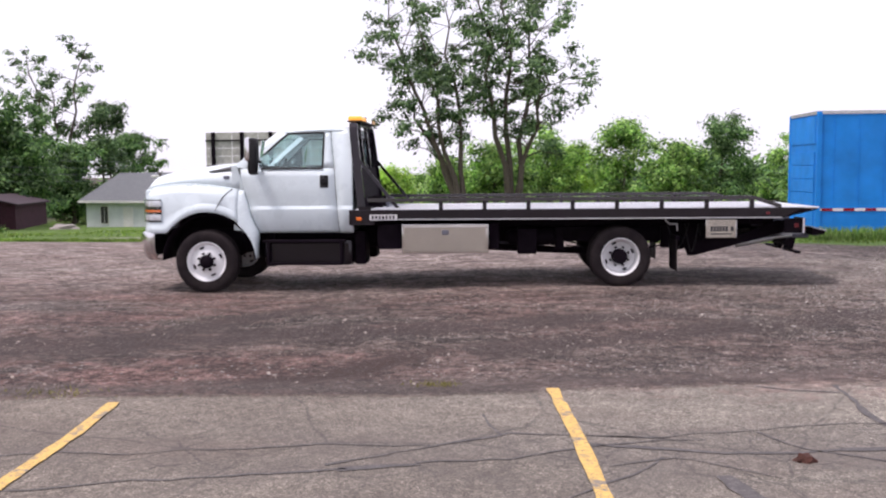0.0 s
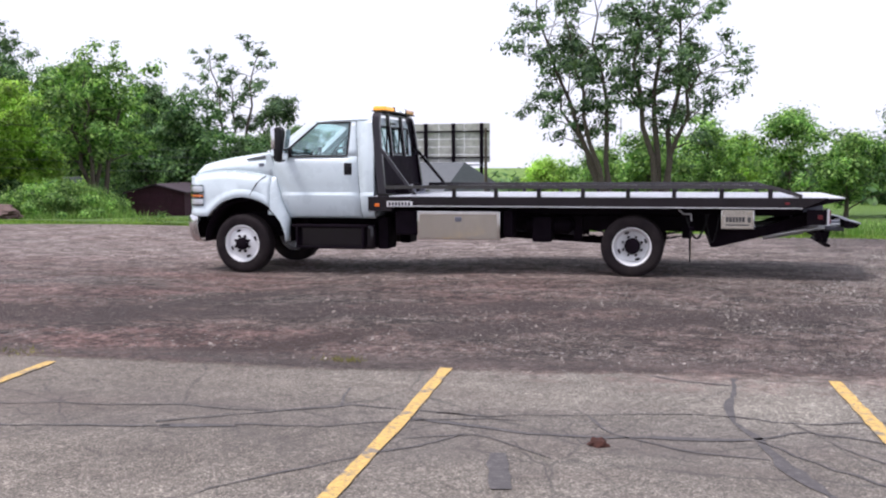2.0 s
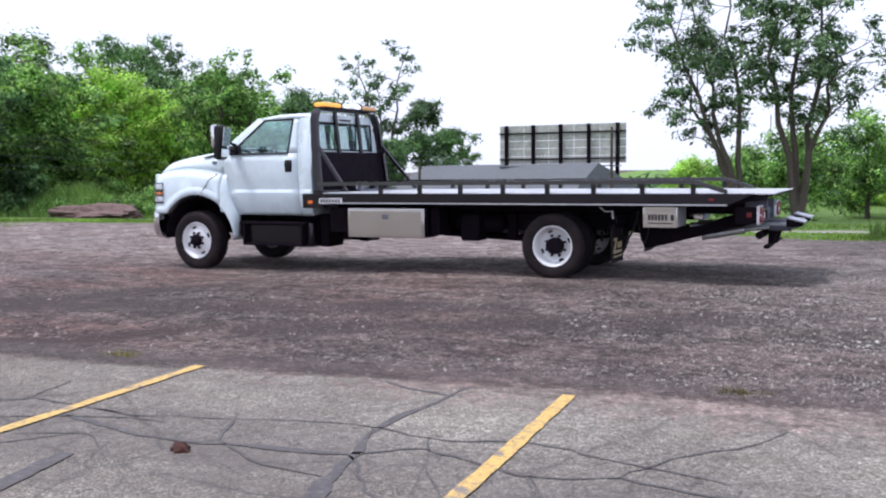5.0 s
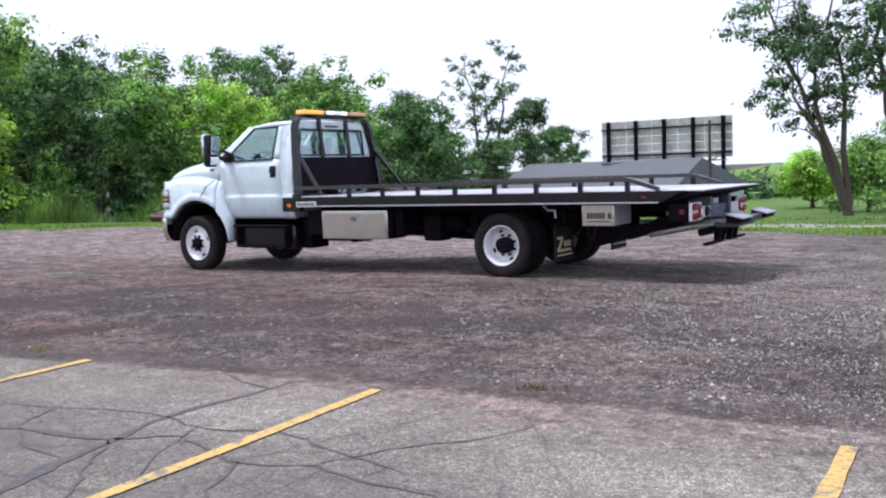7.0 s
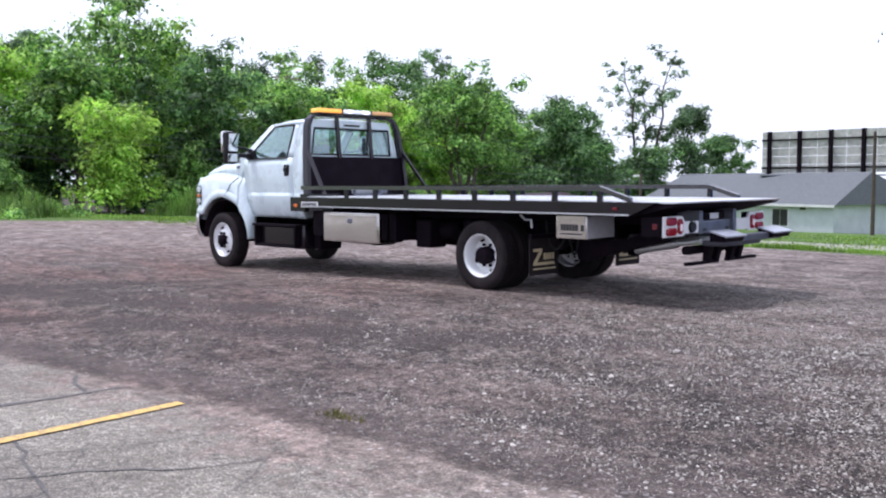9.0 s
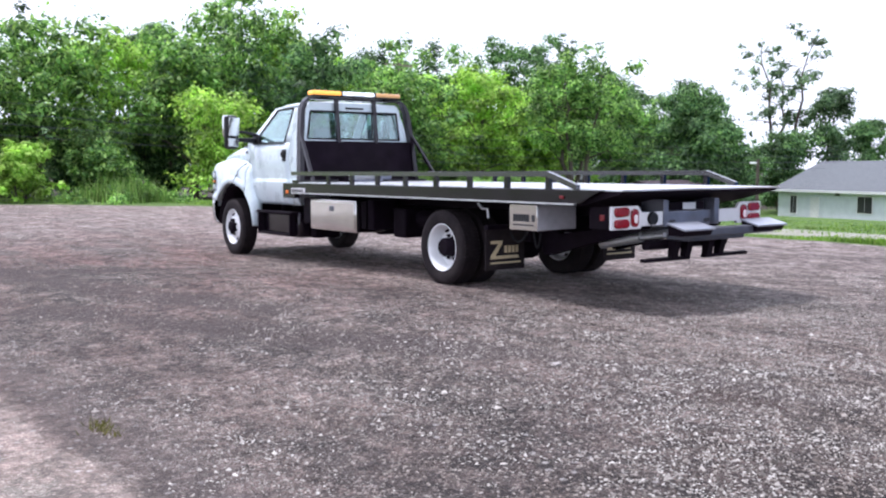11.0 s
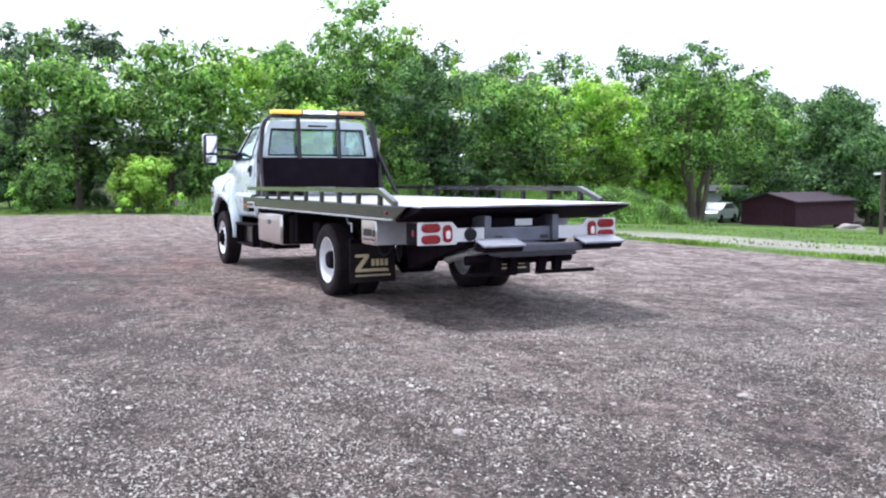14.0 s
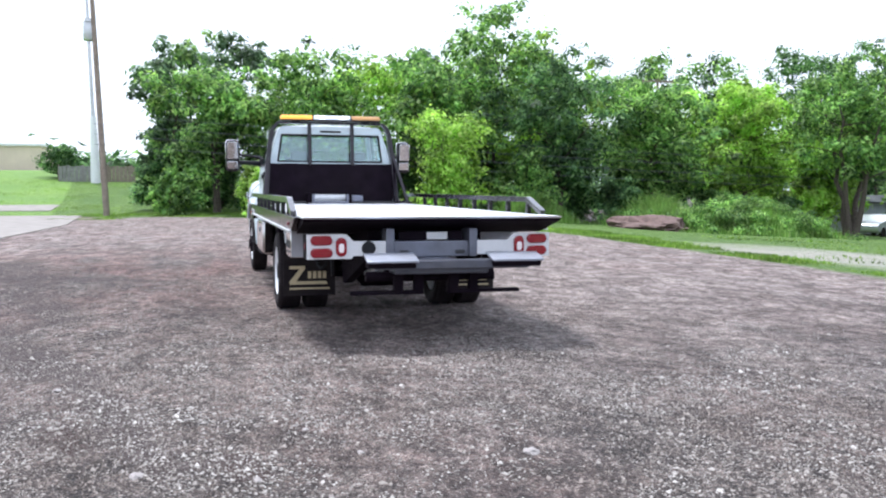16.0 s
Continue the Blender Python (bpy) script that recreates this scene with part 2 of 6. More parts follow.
amber_on = lamp("amber_lens_lit", (0.90, 0.40, 0.06), 0.75)
amber_off = lamp("amber_lens", (0.72, 0.40, 0.16), 0.06)
clear_on = lamp("clear_lens_lit", (0.84, 0.88, 0.92), 0.25)
white_flash = lamp("white_flash", (1.0, 0.99, 0.97), 1.6)
marker_amber = lamp("marker_amber", (0.75, 0.16, 0.02), 0.05)


def leaf_material(name, dark, lite, warm):
    s = Shader(name)
    rnd = s.node("NewGeometry").outputs["Random Per Island"]
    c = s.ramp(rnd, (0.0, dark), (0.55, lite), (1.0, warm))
    # shaded gaps between leaf clumps put into the colour as broad noise
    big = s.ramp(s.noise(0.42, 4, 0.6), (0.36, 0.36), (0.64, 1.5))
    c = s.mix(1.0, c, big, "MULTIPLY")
    s.done(c, 0.55, Specular_IOR_Level=0.22)
    tr = s.node("BsdfTranslucent", {"Color": s.mix(1.0, c, (1.45, 1.6, 0.95), "MULTIPLY")})
    mx = s.node("MixShader", {0: 0.40, 1: s.b.outputs[0], 2: tr.outputs[0]})
    out = s.n["Material Output"]
    s.l.new(mx.outputs[0], out.inputs[0])
    return s.m


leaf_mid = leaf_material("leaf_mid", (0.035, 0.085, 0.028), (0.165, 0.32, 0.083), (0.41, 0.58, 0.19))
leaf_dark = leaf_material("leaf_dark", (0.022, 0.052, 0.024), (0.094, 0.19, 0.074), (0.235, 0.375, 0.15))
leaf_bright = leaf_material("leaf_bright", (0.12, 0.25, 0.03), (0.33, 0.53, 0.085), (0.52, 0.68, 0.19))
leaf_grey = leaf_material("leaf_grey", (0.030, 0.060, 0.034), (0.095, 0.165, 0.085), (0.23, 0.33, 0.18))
grass_blade = leaf_material("grass_blade", (0.10, 0.19, 0.03), (0.165, 0.28, 0.048), (0.28, 0.36, 0.11))
tuft_blade = leaf_material("tuft_blade", (0.13, 0.12, 0.04), (0.22, 0.20, 0.07), (0.34, 0.29, 0.14))
weed_blade = leaf_material("weed_blade", (0.09, 0.18, 0.04), (0.17, 0.30, 0.07), (0.32, 0.40, 0.17))
bark = plain("bark", (0.085, 0.068, 0.055), 0.95, 0, 0.35, 7.0, 0.8)


def ground_material():
    """Gravel lot, asphalt in front of it, mown grass round it and a sandy track, with ragged borders."""
    s = Shader("ground")
    x, y, _ = s.axes()
    rag = s.math("SUBTRACT", s.noise(0.9, 6, 0.65), 0.5)
    fine = s.math("SUBTRACT", s.noise(7.0, 4, 0.7), 0.5)
    ragged = s.math("ADD", s.math("MULTIPLY", rag, 1.6), s.math("MULTIPLY", fine, 0.5))
    # gravel: chips at two sizes over brown dirt
    warped = s.mix(0.012, s.where, s.node("TexNoise", {"Vector": s.where, "Scale": 60.0, "Detail": 2.0}).outputs["Color"], "ADD")
    stone = s.cells(46.0, where=warped, out="Color")
    stone2 = s.cells(105.0, where=warped, out="Color")
    edge = s.cells(46.0, "DISTANCE_TO_EDGE", warped)
    grey = s.node("SeparateColor", {0: stone}).outputs[0]
    grey2 = s.node("SeparateColor", {0: stone2}).outputs[1]
    g = s.ramp(s.math("ADD", s.math("MULTIPLY", grey, 0.75), s.math("MULTIPLY", grey2, 0.25)), (0.12, (0.045, 0.037, 0.035)), (0.40, (0.13, 0.112, 0.106)), (0.64, (0.26, 0.236, 0.222)), (0.86, (0.46, 0.43, 0.41)))
    # shade between chips put into the colour along cell edges
    g = s.mix(s.ramp(edge, (0.03, 0.95), (0.16, 0.0)), g, (0.030, 0.024, 0.023))
    dirt = s.ramp(s.noise(38.0, 6, 0.8), (0.3, (0.100, 0.070, 0.063)), (0.5, (0.205, 0.157, 0.144)), (0.75, (0.35, 0.288, 0.268)))
    dirt = s.mix(s.ramp(grey2, (0.84, 0.0), (0.9, 0.8)), dirt, (0.52, 0.485, 0.46))
    track = s.node("Mapping", {"Vector": s.where, "Scale": (0.10, 0.42, 1.0), "Rotation": (0, 0, radians(7))}).outputs[0]
    worn = s.ramp(s.math("ADD", s.noise(1.0, 6, 0.68, track), s.math("MULTIPLY", fine, 0.25)), (0.42, 0.0), (0.58, 1.0))
    east = s.ramp(s.math("DIVIDE", s.math("ADD", x, 10.0), 25.0), (0.66, 1.0), (0.92, 0.22))
    gravel = s.mix(s.math("MULTIPLY", s.math("MULTIPLY", worn, 0.9), east), g, dirt)
    rut = s.ramp(s.math("ADD", s.noise(1.0, 7, 0.7, s.node("Mapping", {"Vector": s.where, "Scale": (0.22, 1.1, 1.0), "Rotation": (0, 0, radians(-9)), "Location": (3.0, 1.0, 0)}).outputs[0]), s.math("MULTIPLY", fine, 0.16)), (0.54, 0.0), (0.66, 0.75))
    gravel = s.mix(rut, gravel, s.ramp(s.noise(30.0, 5, 0.75), (0.3, (0.045, 0.030, 0.028)), (0.8, (0.17, 0.122, 0.112))))
    # bed darkened where loose stones lie thick, for the shade in their gaps
    thick = s.node("Attribute")
    thick.attribute_name = "stony"
    gravel = s.mix(s.ramp(thick.outputs["Fac"], (0.22, 0.0), (0.75, 0.75)), gravel, s.mix(1.0, g, (0.52, 0.485, 0.45), "MULTIPLY"))
    # reddish bare soil ahead of the lorry's cab and along the lot's edge
    soil = s.ramp(s.math("ADD", s.noise(1.0, 6, 0.65, s.node("Mapping", {"Vector": s.where, "Scale": (0.30, 0.75, 1.0), "Location": (7.0, 2.0, 0)}).outputs[0]), s.math("MULTIPLY", fine, 0.2)), (0.44, 0.0), (0.56, 1.0))
    west = s.ramp(s.math("DIVIDE", s.math("ADD", x, 10.0), 25.0), (0.40, 0.95), (0.72, 0.12))
    gravel = s.mix(s.math("MULTIPLY", soil, west), gravel, s.ramp(s.noise(24.0, 7, 0.8), (0.36, (0.10, 0.050, 0.046)), (0.5, (0.235, 0.140, 0.130)), (0.64, (0.40, 0.285, 0.268))))
    tone = s.ramp(s.noise(0.28, 6, 0.6), (0.3, (0.54, 0.50, 0.495)), (0.5, (0.90, 0.865, 0.85)), (0.72, (1.25, 1.20, 1.17)))
    gravel = s.mix(1.0, gravel, tone, "MULTIPLY")
    # paler dry dust over the back and the far end of the lot
    dusty = s.math("MAXIMUM", s.ramp(s.math("DIVIDE", s.math("ADD", s.math("ADD", y, 3.0), s.math("MULTIPLY", ragged, 1.5)), 8.0), (0.10, 0.0), (0.55, 1.0)), s.ramp(s.math("DIVIDE", s.math("ADD", s.math("ADD", x, s.math("MULTIPLY", ragged, 1.5)), 14.0), 16.0), (0.25, 0.9), (0.92, 0.0)))
    dusty = s.math("MULTIPLY", dusty, s.ramp(s.math("DIVIDE", s.math("ADD", s.math("ADD", x, s.math("MULTIPLY", ragged, 2.0)), 10.0), 25.0), (0.62, 1.0), (0.88, 0.12)))
    gravel = s.mix(s.math("MULTIPLY", dusty, s.ramp(s.noise(1.1, 6, 0.7), (0.3, 0.35), (0.6, 0.92))), gravel, s.ramp(s.noise(26.0, 6, 0.8), (0.28, (0.29, 0.242, 0.230)), (0.7, (0.56, 0.495, 0.475))))
    # light and dark bands of the uneven ground, put into the colour
    relief_tone = s.ramp(s.noise(0.9, 6, 0.7, s.node("Mapping", {"Vector": s.where, "Scale": (0.7, 1.3, 1.0), "Rotation": (0, 0, radians(24))}).outputs[0]), (0.34, (0.68, 0.655, 0.65)), (0.66, (1.24, 1.23, 1.22)))
    gravel = s.mix(1.0, gravel, relief_tone, "MULTIPLY")
    # light and dark of ridges, clods and hand-sized lumps, coloured in to show from afar
    lump_shading = s.ramp(s.noise(9.0, 7, 0.82), (0.40, (0.40, 0.36, 0.35)), (0.5, (0.98, 0.96, 0.94)), (0.60, (1.62, 1.60, 1.55)))
    ridge_shading = s.ramp(s.noise(2.6, 7, 0.8, s.node("Mapping", {"Vector": s.where, "Scale": (0.8, 1.25, 1.0), "Rotation": (0, 0, radians(24))}).outputs[0]), (0.42, (0.50, 0.46, 0.44)), (0.51, (1.0, 0.99, 0.98)), (0.59, (1.36, 1.35, 1.33)))
    gravel = s.mix(1.0, gravel, ridge_shading, "MULTIPLY")
    gravel = s.mix(1.0, gravel, lump_shading, "MULTIPLY")
    cob = s.cells(13.0, where=warped, out="Color")
    cob_d = s.cells(13.0, where=warped)
    pale = s.math("MULTIPLY", s.ramp(s.node("SeparateColor", {0: cob}).outputs[2], (0.90, 0.0), (0.92, 1.0)), s.ramp(cob_d, (0.16, 1.0), (0.30, 0.0)))
    gravel = s.mix(s.math("MULTIPLY", pale, 0.8), gravel, (0.50, 0.465, 0.445))

    def streak(ax, ay, bx, by, width, ragged_by):
        """1 along a scraped line on the ground, 0 away from it."""
        dx, dy = bx - ax, by - ay
        px, py = s.math("SUBTRACT", x, ax), s.math("SUBTRACT", y, ay)
        q = s.math("DIVIDE", s.math("ADD", s.math("MULTIPLY", px, dx), s.math("MULTIPLY", py, dy)), dx * dx + dy * dy, True)
        ex, ey = s.math("SUBTRACT", px, s.math("MULTIPLY", q, dx)), s.math("SUBTRACT", py, s.math("MULTIPLY", q, dy))
        far = s.math("SQRT", s.math("ADD", s.math("MULTIPLY", ex, ex), s.math("MULTIPLY", ey, ey)))
        far = s.math("ADD", far, s.math("MULTIPLY", ragged, ragged_by))
        return s.ramp(s.math("DIVIDE", far, width * 2), (0.35, 1.0), (1.0, 0.0))

    turned = s.ramp(s.noise(26.0, 6, 0.8), (0.32, (0.030, 0.020, 0.019)), (0.55, (0.085, 0.058, 0.053)), (0.72, (0.34, 0.29, 0.27)))
    for ax, ay, bx, by, w, k in ((-3.5, -5.9, 0.2, -5.05, 0.40, 0.6), (0.2, -5.05, 2.6, -4.35, 0.26, 0.5), (0.2, -4.9, 1.9, -2.9, 0.20, 0.45), (2.6, -4.5, 6.5, -3.6, 0.26, 0.55), (4.5, -5.3, 9.5, -3.3, 0.22, 0.5), (8.6, -3.4, 12.2, -2.3, 0.13, 0.4)):
        gravel = s.mix(s.math("MULTIPLY", streak(ax, ay, bx, by, w, k), 0.85), gravel, turned)
    for ax, ay, bx, by, w in ((2.93, -6.3, 3.45, -5.62, 0.15), (2.2, -6.6, 2.75, -6.45, 0.10), (11.3, -2.95, 11.75, -2.8, 0.08), (12.1, -1.95, 12.4, -1.85, 0.07)):
        gravel = s.mix(s.math("MULTIPLY", streak(ax, ay, bx, by, w, 0.09), 0.9), gravel, s.ramp(s.noise(30.0, 4, 0.7), (0.3, (0.045, 0.024, 0.020)), (0.75, (0.10, 0.062, 0.054))))
    edge_line = s.math("ADD", s.math("SUBTRACT", s.math("MULTIPLY", x, 0.07), 7.25), s.math("MULTIPLY", s.ramp(s.math("DIVIDE", s.math("ADD", x, 10.0), 25.0), (0.58, 0.0), (0.70, 1.0)), 0.33))
    fringe = s.ramp(s.math("ABSOLUTE", s.math("SUBTRACT", s.math("SUBTRACT", s.math("ADD", y, s.math("MULTIPLY", ragged, 0.45)), edge_line), 0.25)), (0.05, 0.55), (0.45, 0.0))
    gravel = s.mix(fringe, gravel, s.ramp(s.noise(42.0, 6, 0.8), (0.3, (0.070, 0.050, 0.046)), (0.75, (0.24, 0.192, 0.176))))
    # asphalt: fine chippings, worn pale, with hairline cracks
    chips = s.node("SeparateColor", {0: s.cells(105.0, out="Color")}).outputs[0]
    a = s.ramp(s.math("ADD", s.math("MULTIPLY", chips, 0.75), s.math("MULTIPLY", s.noise(60.0, 3), 0.25)), (0.1, (0.088, 0.080, 0.071)), (0.5, (0.18, 0.167, 0.147)), (0.74, (0.27, 0.251, 0.224)), (0.95, (0.52, 0.488, 0.44)))
    a = s.mix(1.0, a, s.ramp(s.noise(0.5, 6, 0.6), (0.28, (0.70, 0.67, 0.65)), (0.5, (0.96, 0.95, 0.93)), (0.72, (1.2, 1.2, 1.16))), "MULTIPLY")
    a = s.mix(1.0, a, s.ramp(s.noise(4.5, 6, 0.7), (0.3, (0.74, 0.72, 0.70)), (0.7, (1.18, 1.18, 1.16))), "MULTIPLY")
    a = s.mix(1.0, a, s.ramp(s.noise(17.0, 6, 0.8), (0.34, (0.62, 0.60, 0.58)), (0.5, (1.0, 1.0, 1.0)), (0.66, (1.30, 1.29, 1.27))), "MULTIPLY")
    a = s.mix(s.ramp(s.noise(0.75, 6, 0.7, s.node("Mapping", {"Vector": s.where, "Scale": (0.5, 1.6, 1.0), "Location": (4.0, 9.0, 0)}).outputs[0]), (0.52, 0.0), (0.68, 0.55)), a, (0.125, 0.098, 0.086))
    warp = s.mix(0.25, s.where, s.node("TexNoise", {"Vector": s.where, "Scale": 1.3, "Detail": 5.0}).outputs["Color"], "ADD")
    hair = s.ramp(s.cells(0.32, "DISTANCE_TO_EDGE", warp), (0.0, 0.8), (0.006, 0.0))
    warp2 = s.mix(0.10, s.where, s.node("TexNoise", {"Vector": s.where, "Scale": 7.0, "Detail": 5.0, "Roughness": 0.7}).outputs["Color"], "ADD")
    hair2 = s.ramp(s.cells(2.1, "DISTANCE_TO_EDGE", warp2), (0.0, 1.0), (0.022, 0.0))
    hair3 = s.ramp(s.cells(4.6, "DISTANCE_TO_EDGE", warp2), (0.0, 1.0), (0.035, 0.0))
    some = s.ramp(s.noise(0.6, 3), (0.44, 0.0), (0.58, 1.0))
    # crazed band across the bays
    mid = s.ramp(s.math("ABSOLUTE", s.math("ADD", s.math("ADD", y, 8.55), s.math("MULTIPLY", rag, 1.4))), (0.25, 1.0), (0.95, 0.0))
    mid = s.math("MULTIPLY", mid, s.ramp(s.math("DIVIDE", s.math("ADD", x, 10.0), 25.0), (0.54, 0.0), (0.60, 1.0)))
    cracks = s.math("MAXIMUM", s.math("MULTIPLY", hair, 0.75), s.math("MULTIPLY", s.math("MULTIPLY", hair2, s.math("MAXIMUM", some, mid)), 0.75))
    cracks = s.math("MAXIMUM", cracks, s.math("MULTIPLY", s.math("MULTIPLY", hair3, mid), 0.6))
    cracks = s.math("MULTIPLY", cracks, s.ramp(s.noise(3.0, 5, 0.7), (0.36, 0.35), (0.55, 1.0)))
    stain = s.ramp(s.math("ABSOLUTE", s.math("ADD", s.math("ADD", y, 8.6), s.math("MULTIPLY", rag, 2.2))), (0.15, 0.62), (1.0, 0.0))
    stain = s.math("MULTIPLY", stain, s.ramp(s.noise(1.8, 6, 0.72), (0.36, 0.2), (0.58, 1.0)))
    a = s.mix(stain, a, s.ramp(s.noise(40.0, 5, 0.75), (0.3, (0.070, 0.060, 0.054)), (0.7, (0.155, 0.138, 0.126))))
    a = s.mix(cracks, a, (0.035, 0.033, 0.034))
    a = s.mix(1.0, a, s.ramp(s.math("DIVIDE", s.math("ADD", x, 10.0), 25.0), (0.36, (0.74, 0.68, 0.66)), (0.70, (1.0, 1.0, 1.0))), "MULTIPLY")
    spill = s.ramp(s.math("ADD", s.noise(5.0, 6, 0.7), s.math("MULTIPLY", s.math("ADD", y, 7.4), 0.35)), (0.62, 0.0), (0.80, 1.0))
    a = s.mix(s.math("MULTIPLY", spill, 0.7), a, gravel)
    # grass and sandy track
    grass = s.ramp(s.noise(9.0, 6, 0.75), (0.35, (0.060, 0.135, 0.016)), (0.5, (0.115, 0.225, 0.028)), (0.66, (0.22, 0.33, 0.060)))
    grass = s.mix(1.0, grass, s.ramp(s.noise(0.22, 5), (0.3, (0.75, 0.85, 0.7)), (0.7, (1.2, 1.12, 1.1))), "MULTIPLY")
    sand = s.ramp(s.noise(14.0, 6, 0.7), (0.3, (0.46, 0.42, 0.37)), (0.7, (0.66, 0.61, 0.55)))
    # borders
    curve = s.node("FloatCurve", {"Value": s.math("DIVIDE", s.math("ADD", x, 40.0), 80.0, True)})
    pts = curve.mapping.curves[0].points
    for i, (px, py) in enumerate(((-40, -9), (-31, -6), (-29, -1), (-22, 5), (-14, 9.2), (-6, 9.8), (2, 9.6), (8, 8.7), (14, 7.2), (40, 4.5))):
        at = ((px + 40) / 80, (py + 20) / 40)
        if i < 2:
            pts[i].location = at
        else:
            pts.new(*at)
    pts[1].location = ((-31 + 40) / 80, (-6 + 20) / 40)
    curve.mapping.update()
    border = s.math("SUBTRACT", s.math("MULTIPLY", curve.outputs[0], 40.0), 20.0)
    past = s.math("SUBTRACT", s.math("ADD", y, ragged), border)
    lawn = s.ramp(s.math("ADD", s.math("MULTIPLY", past, 0.5), 0.5), (0.35, 0.0), (0.62, 1.0))
    road = s.math("ABSOLUTE", s.math("SUBTRACT", s.math("SUBTRACT", s.math("ADD", y, s.math("MULTIPLY", ragged, 1.2)), 14.4), s.math("MULTIPLY", x, 0.03)))
    road = s.math("MULTIPLY", s.ramp(s.math("DIVIDE", road, 4.0), (0.55, 1.0), (0.95, 0.0)), s.ramp(s.math("DIVIDE", s.math("ADD", x, 20.0), 20.0), (0.45, 0.0), (0.75, 1.0)))
    road = s.math("MULTIPLY", road, s.ramp(s.noise(2.4, 6, 0.75), (0.32, 0.35), (0.50, 1.0)))
    grass = s.mix(s.math("MULTIPLY", road, 0.85), grass, sand)
    # brown floor under the wood, with its deep shade put into the colour
    shaded_floor = s.math("ADD", s.math("ADD", x, s.math("MULTIPLY", ragged, 2.5)), s.math("MULTIPLY", s.math("MAXIMUM", s.math("SUBTRACT", y, 30.0), 0.0), 0.22))
    shaded_floor = s.math("MULTIPLY", s.ramp(s.math("DIVIDE", s.math("ADD", shaded_floor, 40.0), 10.0), (0.72, 1.0), (0.95, 0.0)), s.ramp(s.math("DIVIDE", s.math("ADD", y, s.math("MULTIPLY", ragged, 2.0)), 10.0), (-0.1, 0.0), (0.1, 1.0)))
    grass = s.mix(shaded_floor, grass, s.ramp(s.noise(12.0, 6, 0.75), (0.3, (0.030, 0.022, 0.018)), (0.7, (0.085, 0.062, 0.047))))
    asphalt_line = edge_line
    over = s.math("SUBTRACT", s.math("ADD", y, s.math("MULTIPLY", ragged, 0.25)), asphalt_line)
    paved = s.ramp(s.math("ADD", s.math("MULTIPLY", over, 0.5), 0.5), (0.46, 1.0), (0.54, 0.0))
    bank = s.ramp(s.math("ADD", s.math("MULTIPLY", s.math("ADD", x, s.math("ADD", ragged, 34.0)), -0.5), 0.5), (0.35, 0.0), (0.65, 1.0))
    lawn = s.math("MAXIMUM", lawn, bank)
    c = s.mix(paved, gravel, a)
    c = s.mix(lawn, c, grass)
    h = s.mix(paved, s.math("ADD", s.math("MULTIPLY", s.ramp(edge, (0.0, 0.0), (0.35, 1.0)), 0.7), s.math("MULTIPLY", grey2, 0.5)), s.math("MULTIPLY", chips, 0.22))
    h = s.math("ADD", h, s.math("MULTIPLY", s.noise(3.0, 4), 0.8))
    h = s.math("ADD", h, s.math("MULTIPLY", s.math("MULTIPLY", s.noise(2.4, 5, 0.65), 5.0), s.math("SUBTRACT", 1.0, paved)))
    h = s.math("ADD", h, s.math("MULTIPLY", s.math("MULTIPLY", s.noise(9.0, 7, 0.82), 2.2), s.math("SUBTRACT", 1.0, paved)))
    s.bump(h, 1.0, 0.03)
    return s.done(c, s.ramp(s.noise(20.0, 3), (0.2, 0.72), (0.8, 0.98)))


ground_mat = ground_material()

# ---- ground ----
def spread(lo, hi, near_lo, near_hi, step):
    mid = np.arange(near_lo, near_hi + step / 2, step)
    out = np.geomspace(step, hi - near_hi, 26)
    inn = np.geomspace(step, near_lo - lo, 26)
    return np.r_[(near_lo - inn)[::-1], mid, near_hi + out]


def build_ground():
    xs, ys = spread(-1500, 1500, -32, 22, 0.6), spread(-1500, 1500, -20, 22, 0.5)
    gx, gy = np.meshgrid(xs, ys, indexing="ij")
    z = ground_z(gx, gy)
    for i in range(len(xs)):
        for j in range(len(ys)):
            if abs(gx[i, j]) < 60 and abs(gy[i, j]) < 60:
                z[i, j] += 0.03 * noise.noise((gx[i, j] * 0.45, gy[i, j] * 0.45, 0)) * float(smooth(-6.0, -4.2, gy[i, j]) * (0.15 + smooth(2.0, 4.0, abs(gy[i, j]))))
    verts = np.stack([gx, gy, z], -1).reshape(-1, 3)
    n = len(ys)
    faces = [(i * n + j, (i + 1) * n + j, (i + 1) * n + j + 1, i * n + j + 1) for i in range(len(xs) - 1) for j in range(n - 1)]
    ob = mesh_object("ground", verts, faces, ground_mat)
    near = [stoniness(p[0], p[1]) * (0.15 + 0.85 * float(smooth(10.0, 14.5, p[0]) * smooth(18.5, 16.0, p[0]))) if abs(p[0]) < 24 and -8 < p[1] < 10 else 0.0 for p in verts]
    ob.data.attributes.new("stony", "FLOAT", "POINT").data.foreach_set("value", near)
    return tagged(ob, "gravel lot with worn asphalt in front and grass round it", "ground", kind="structure")


build_ground()


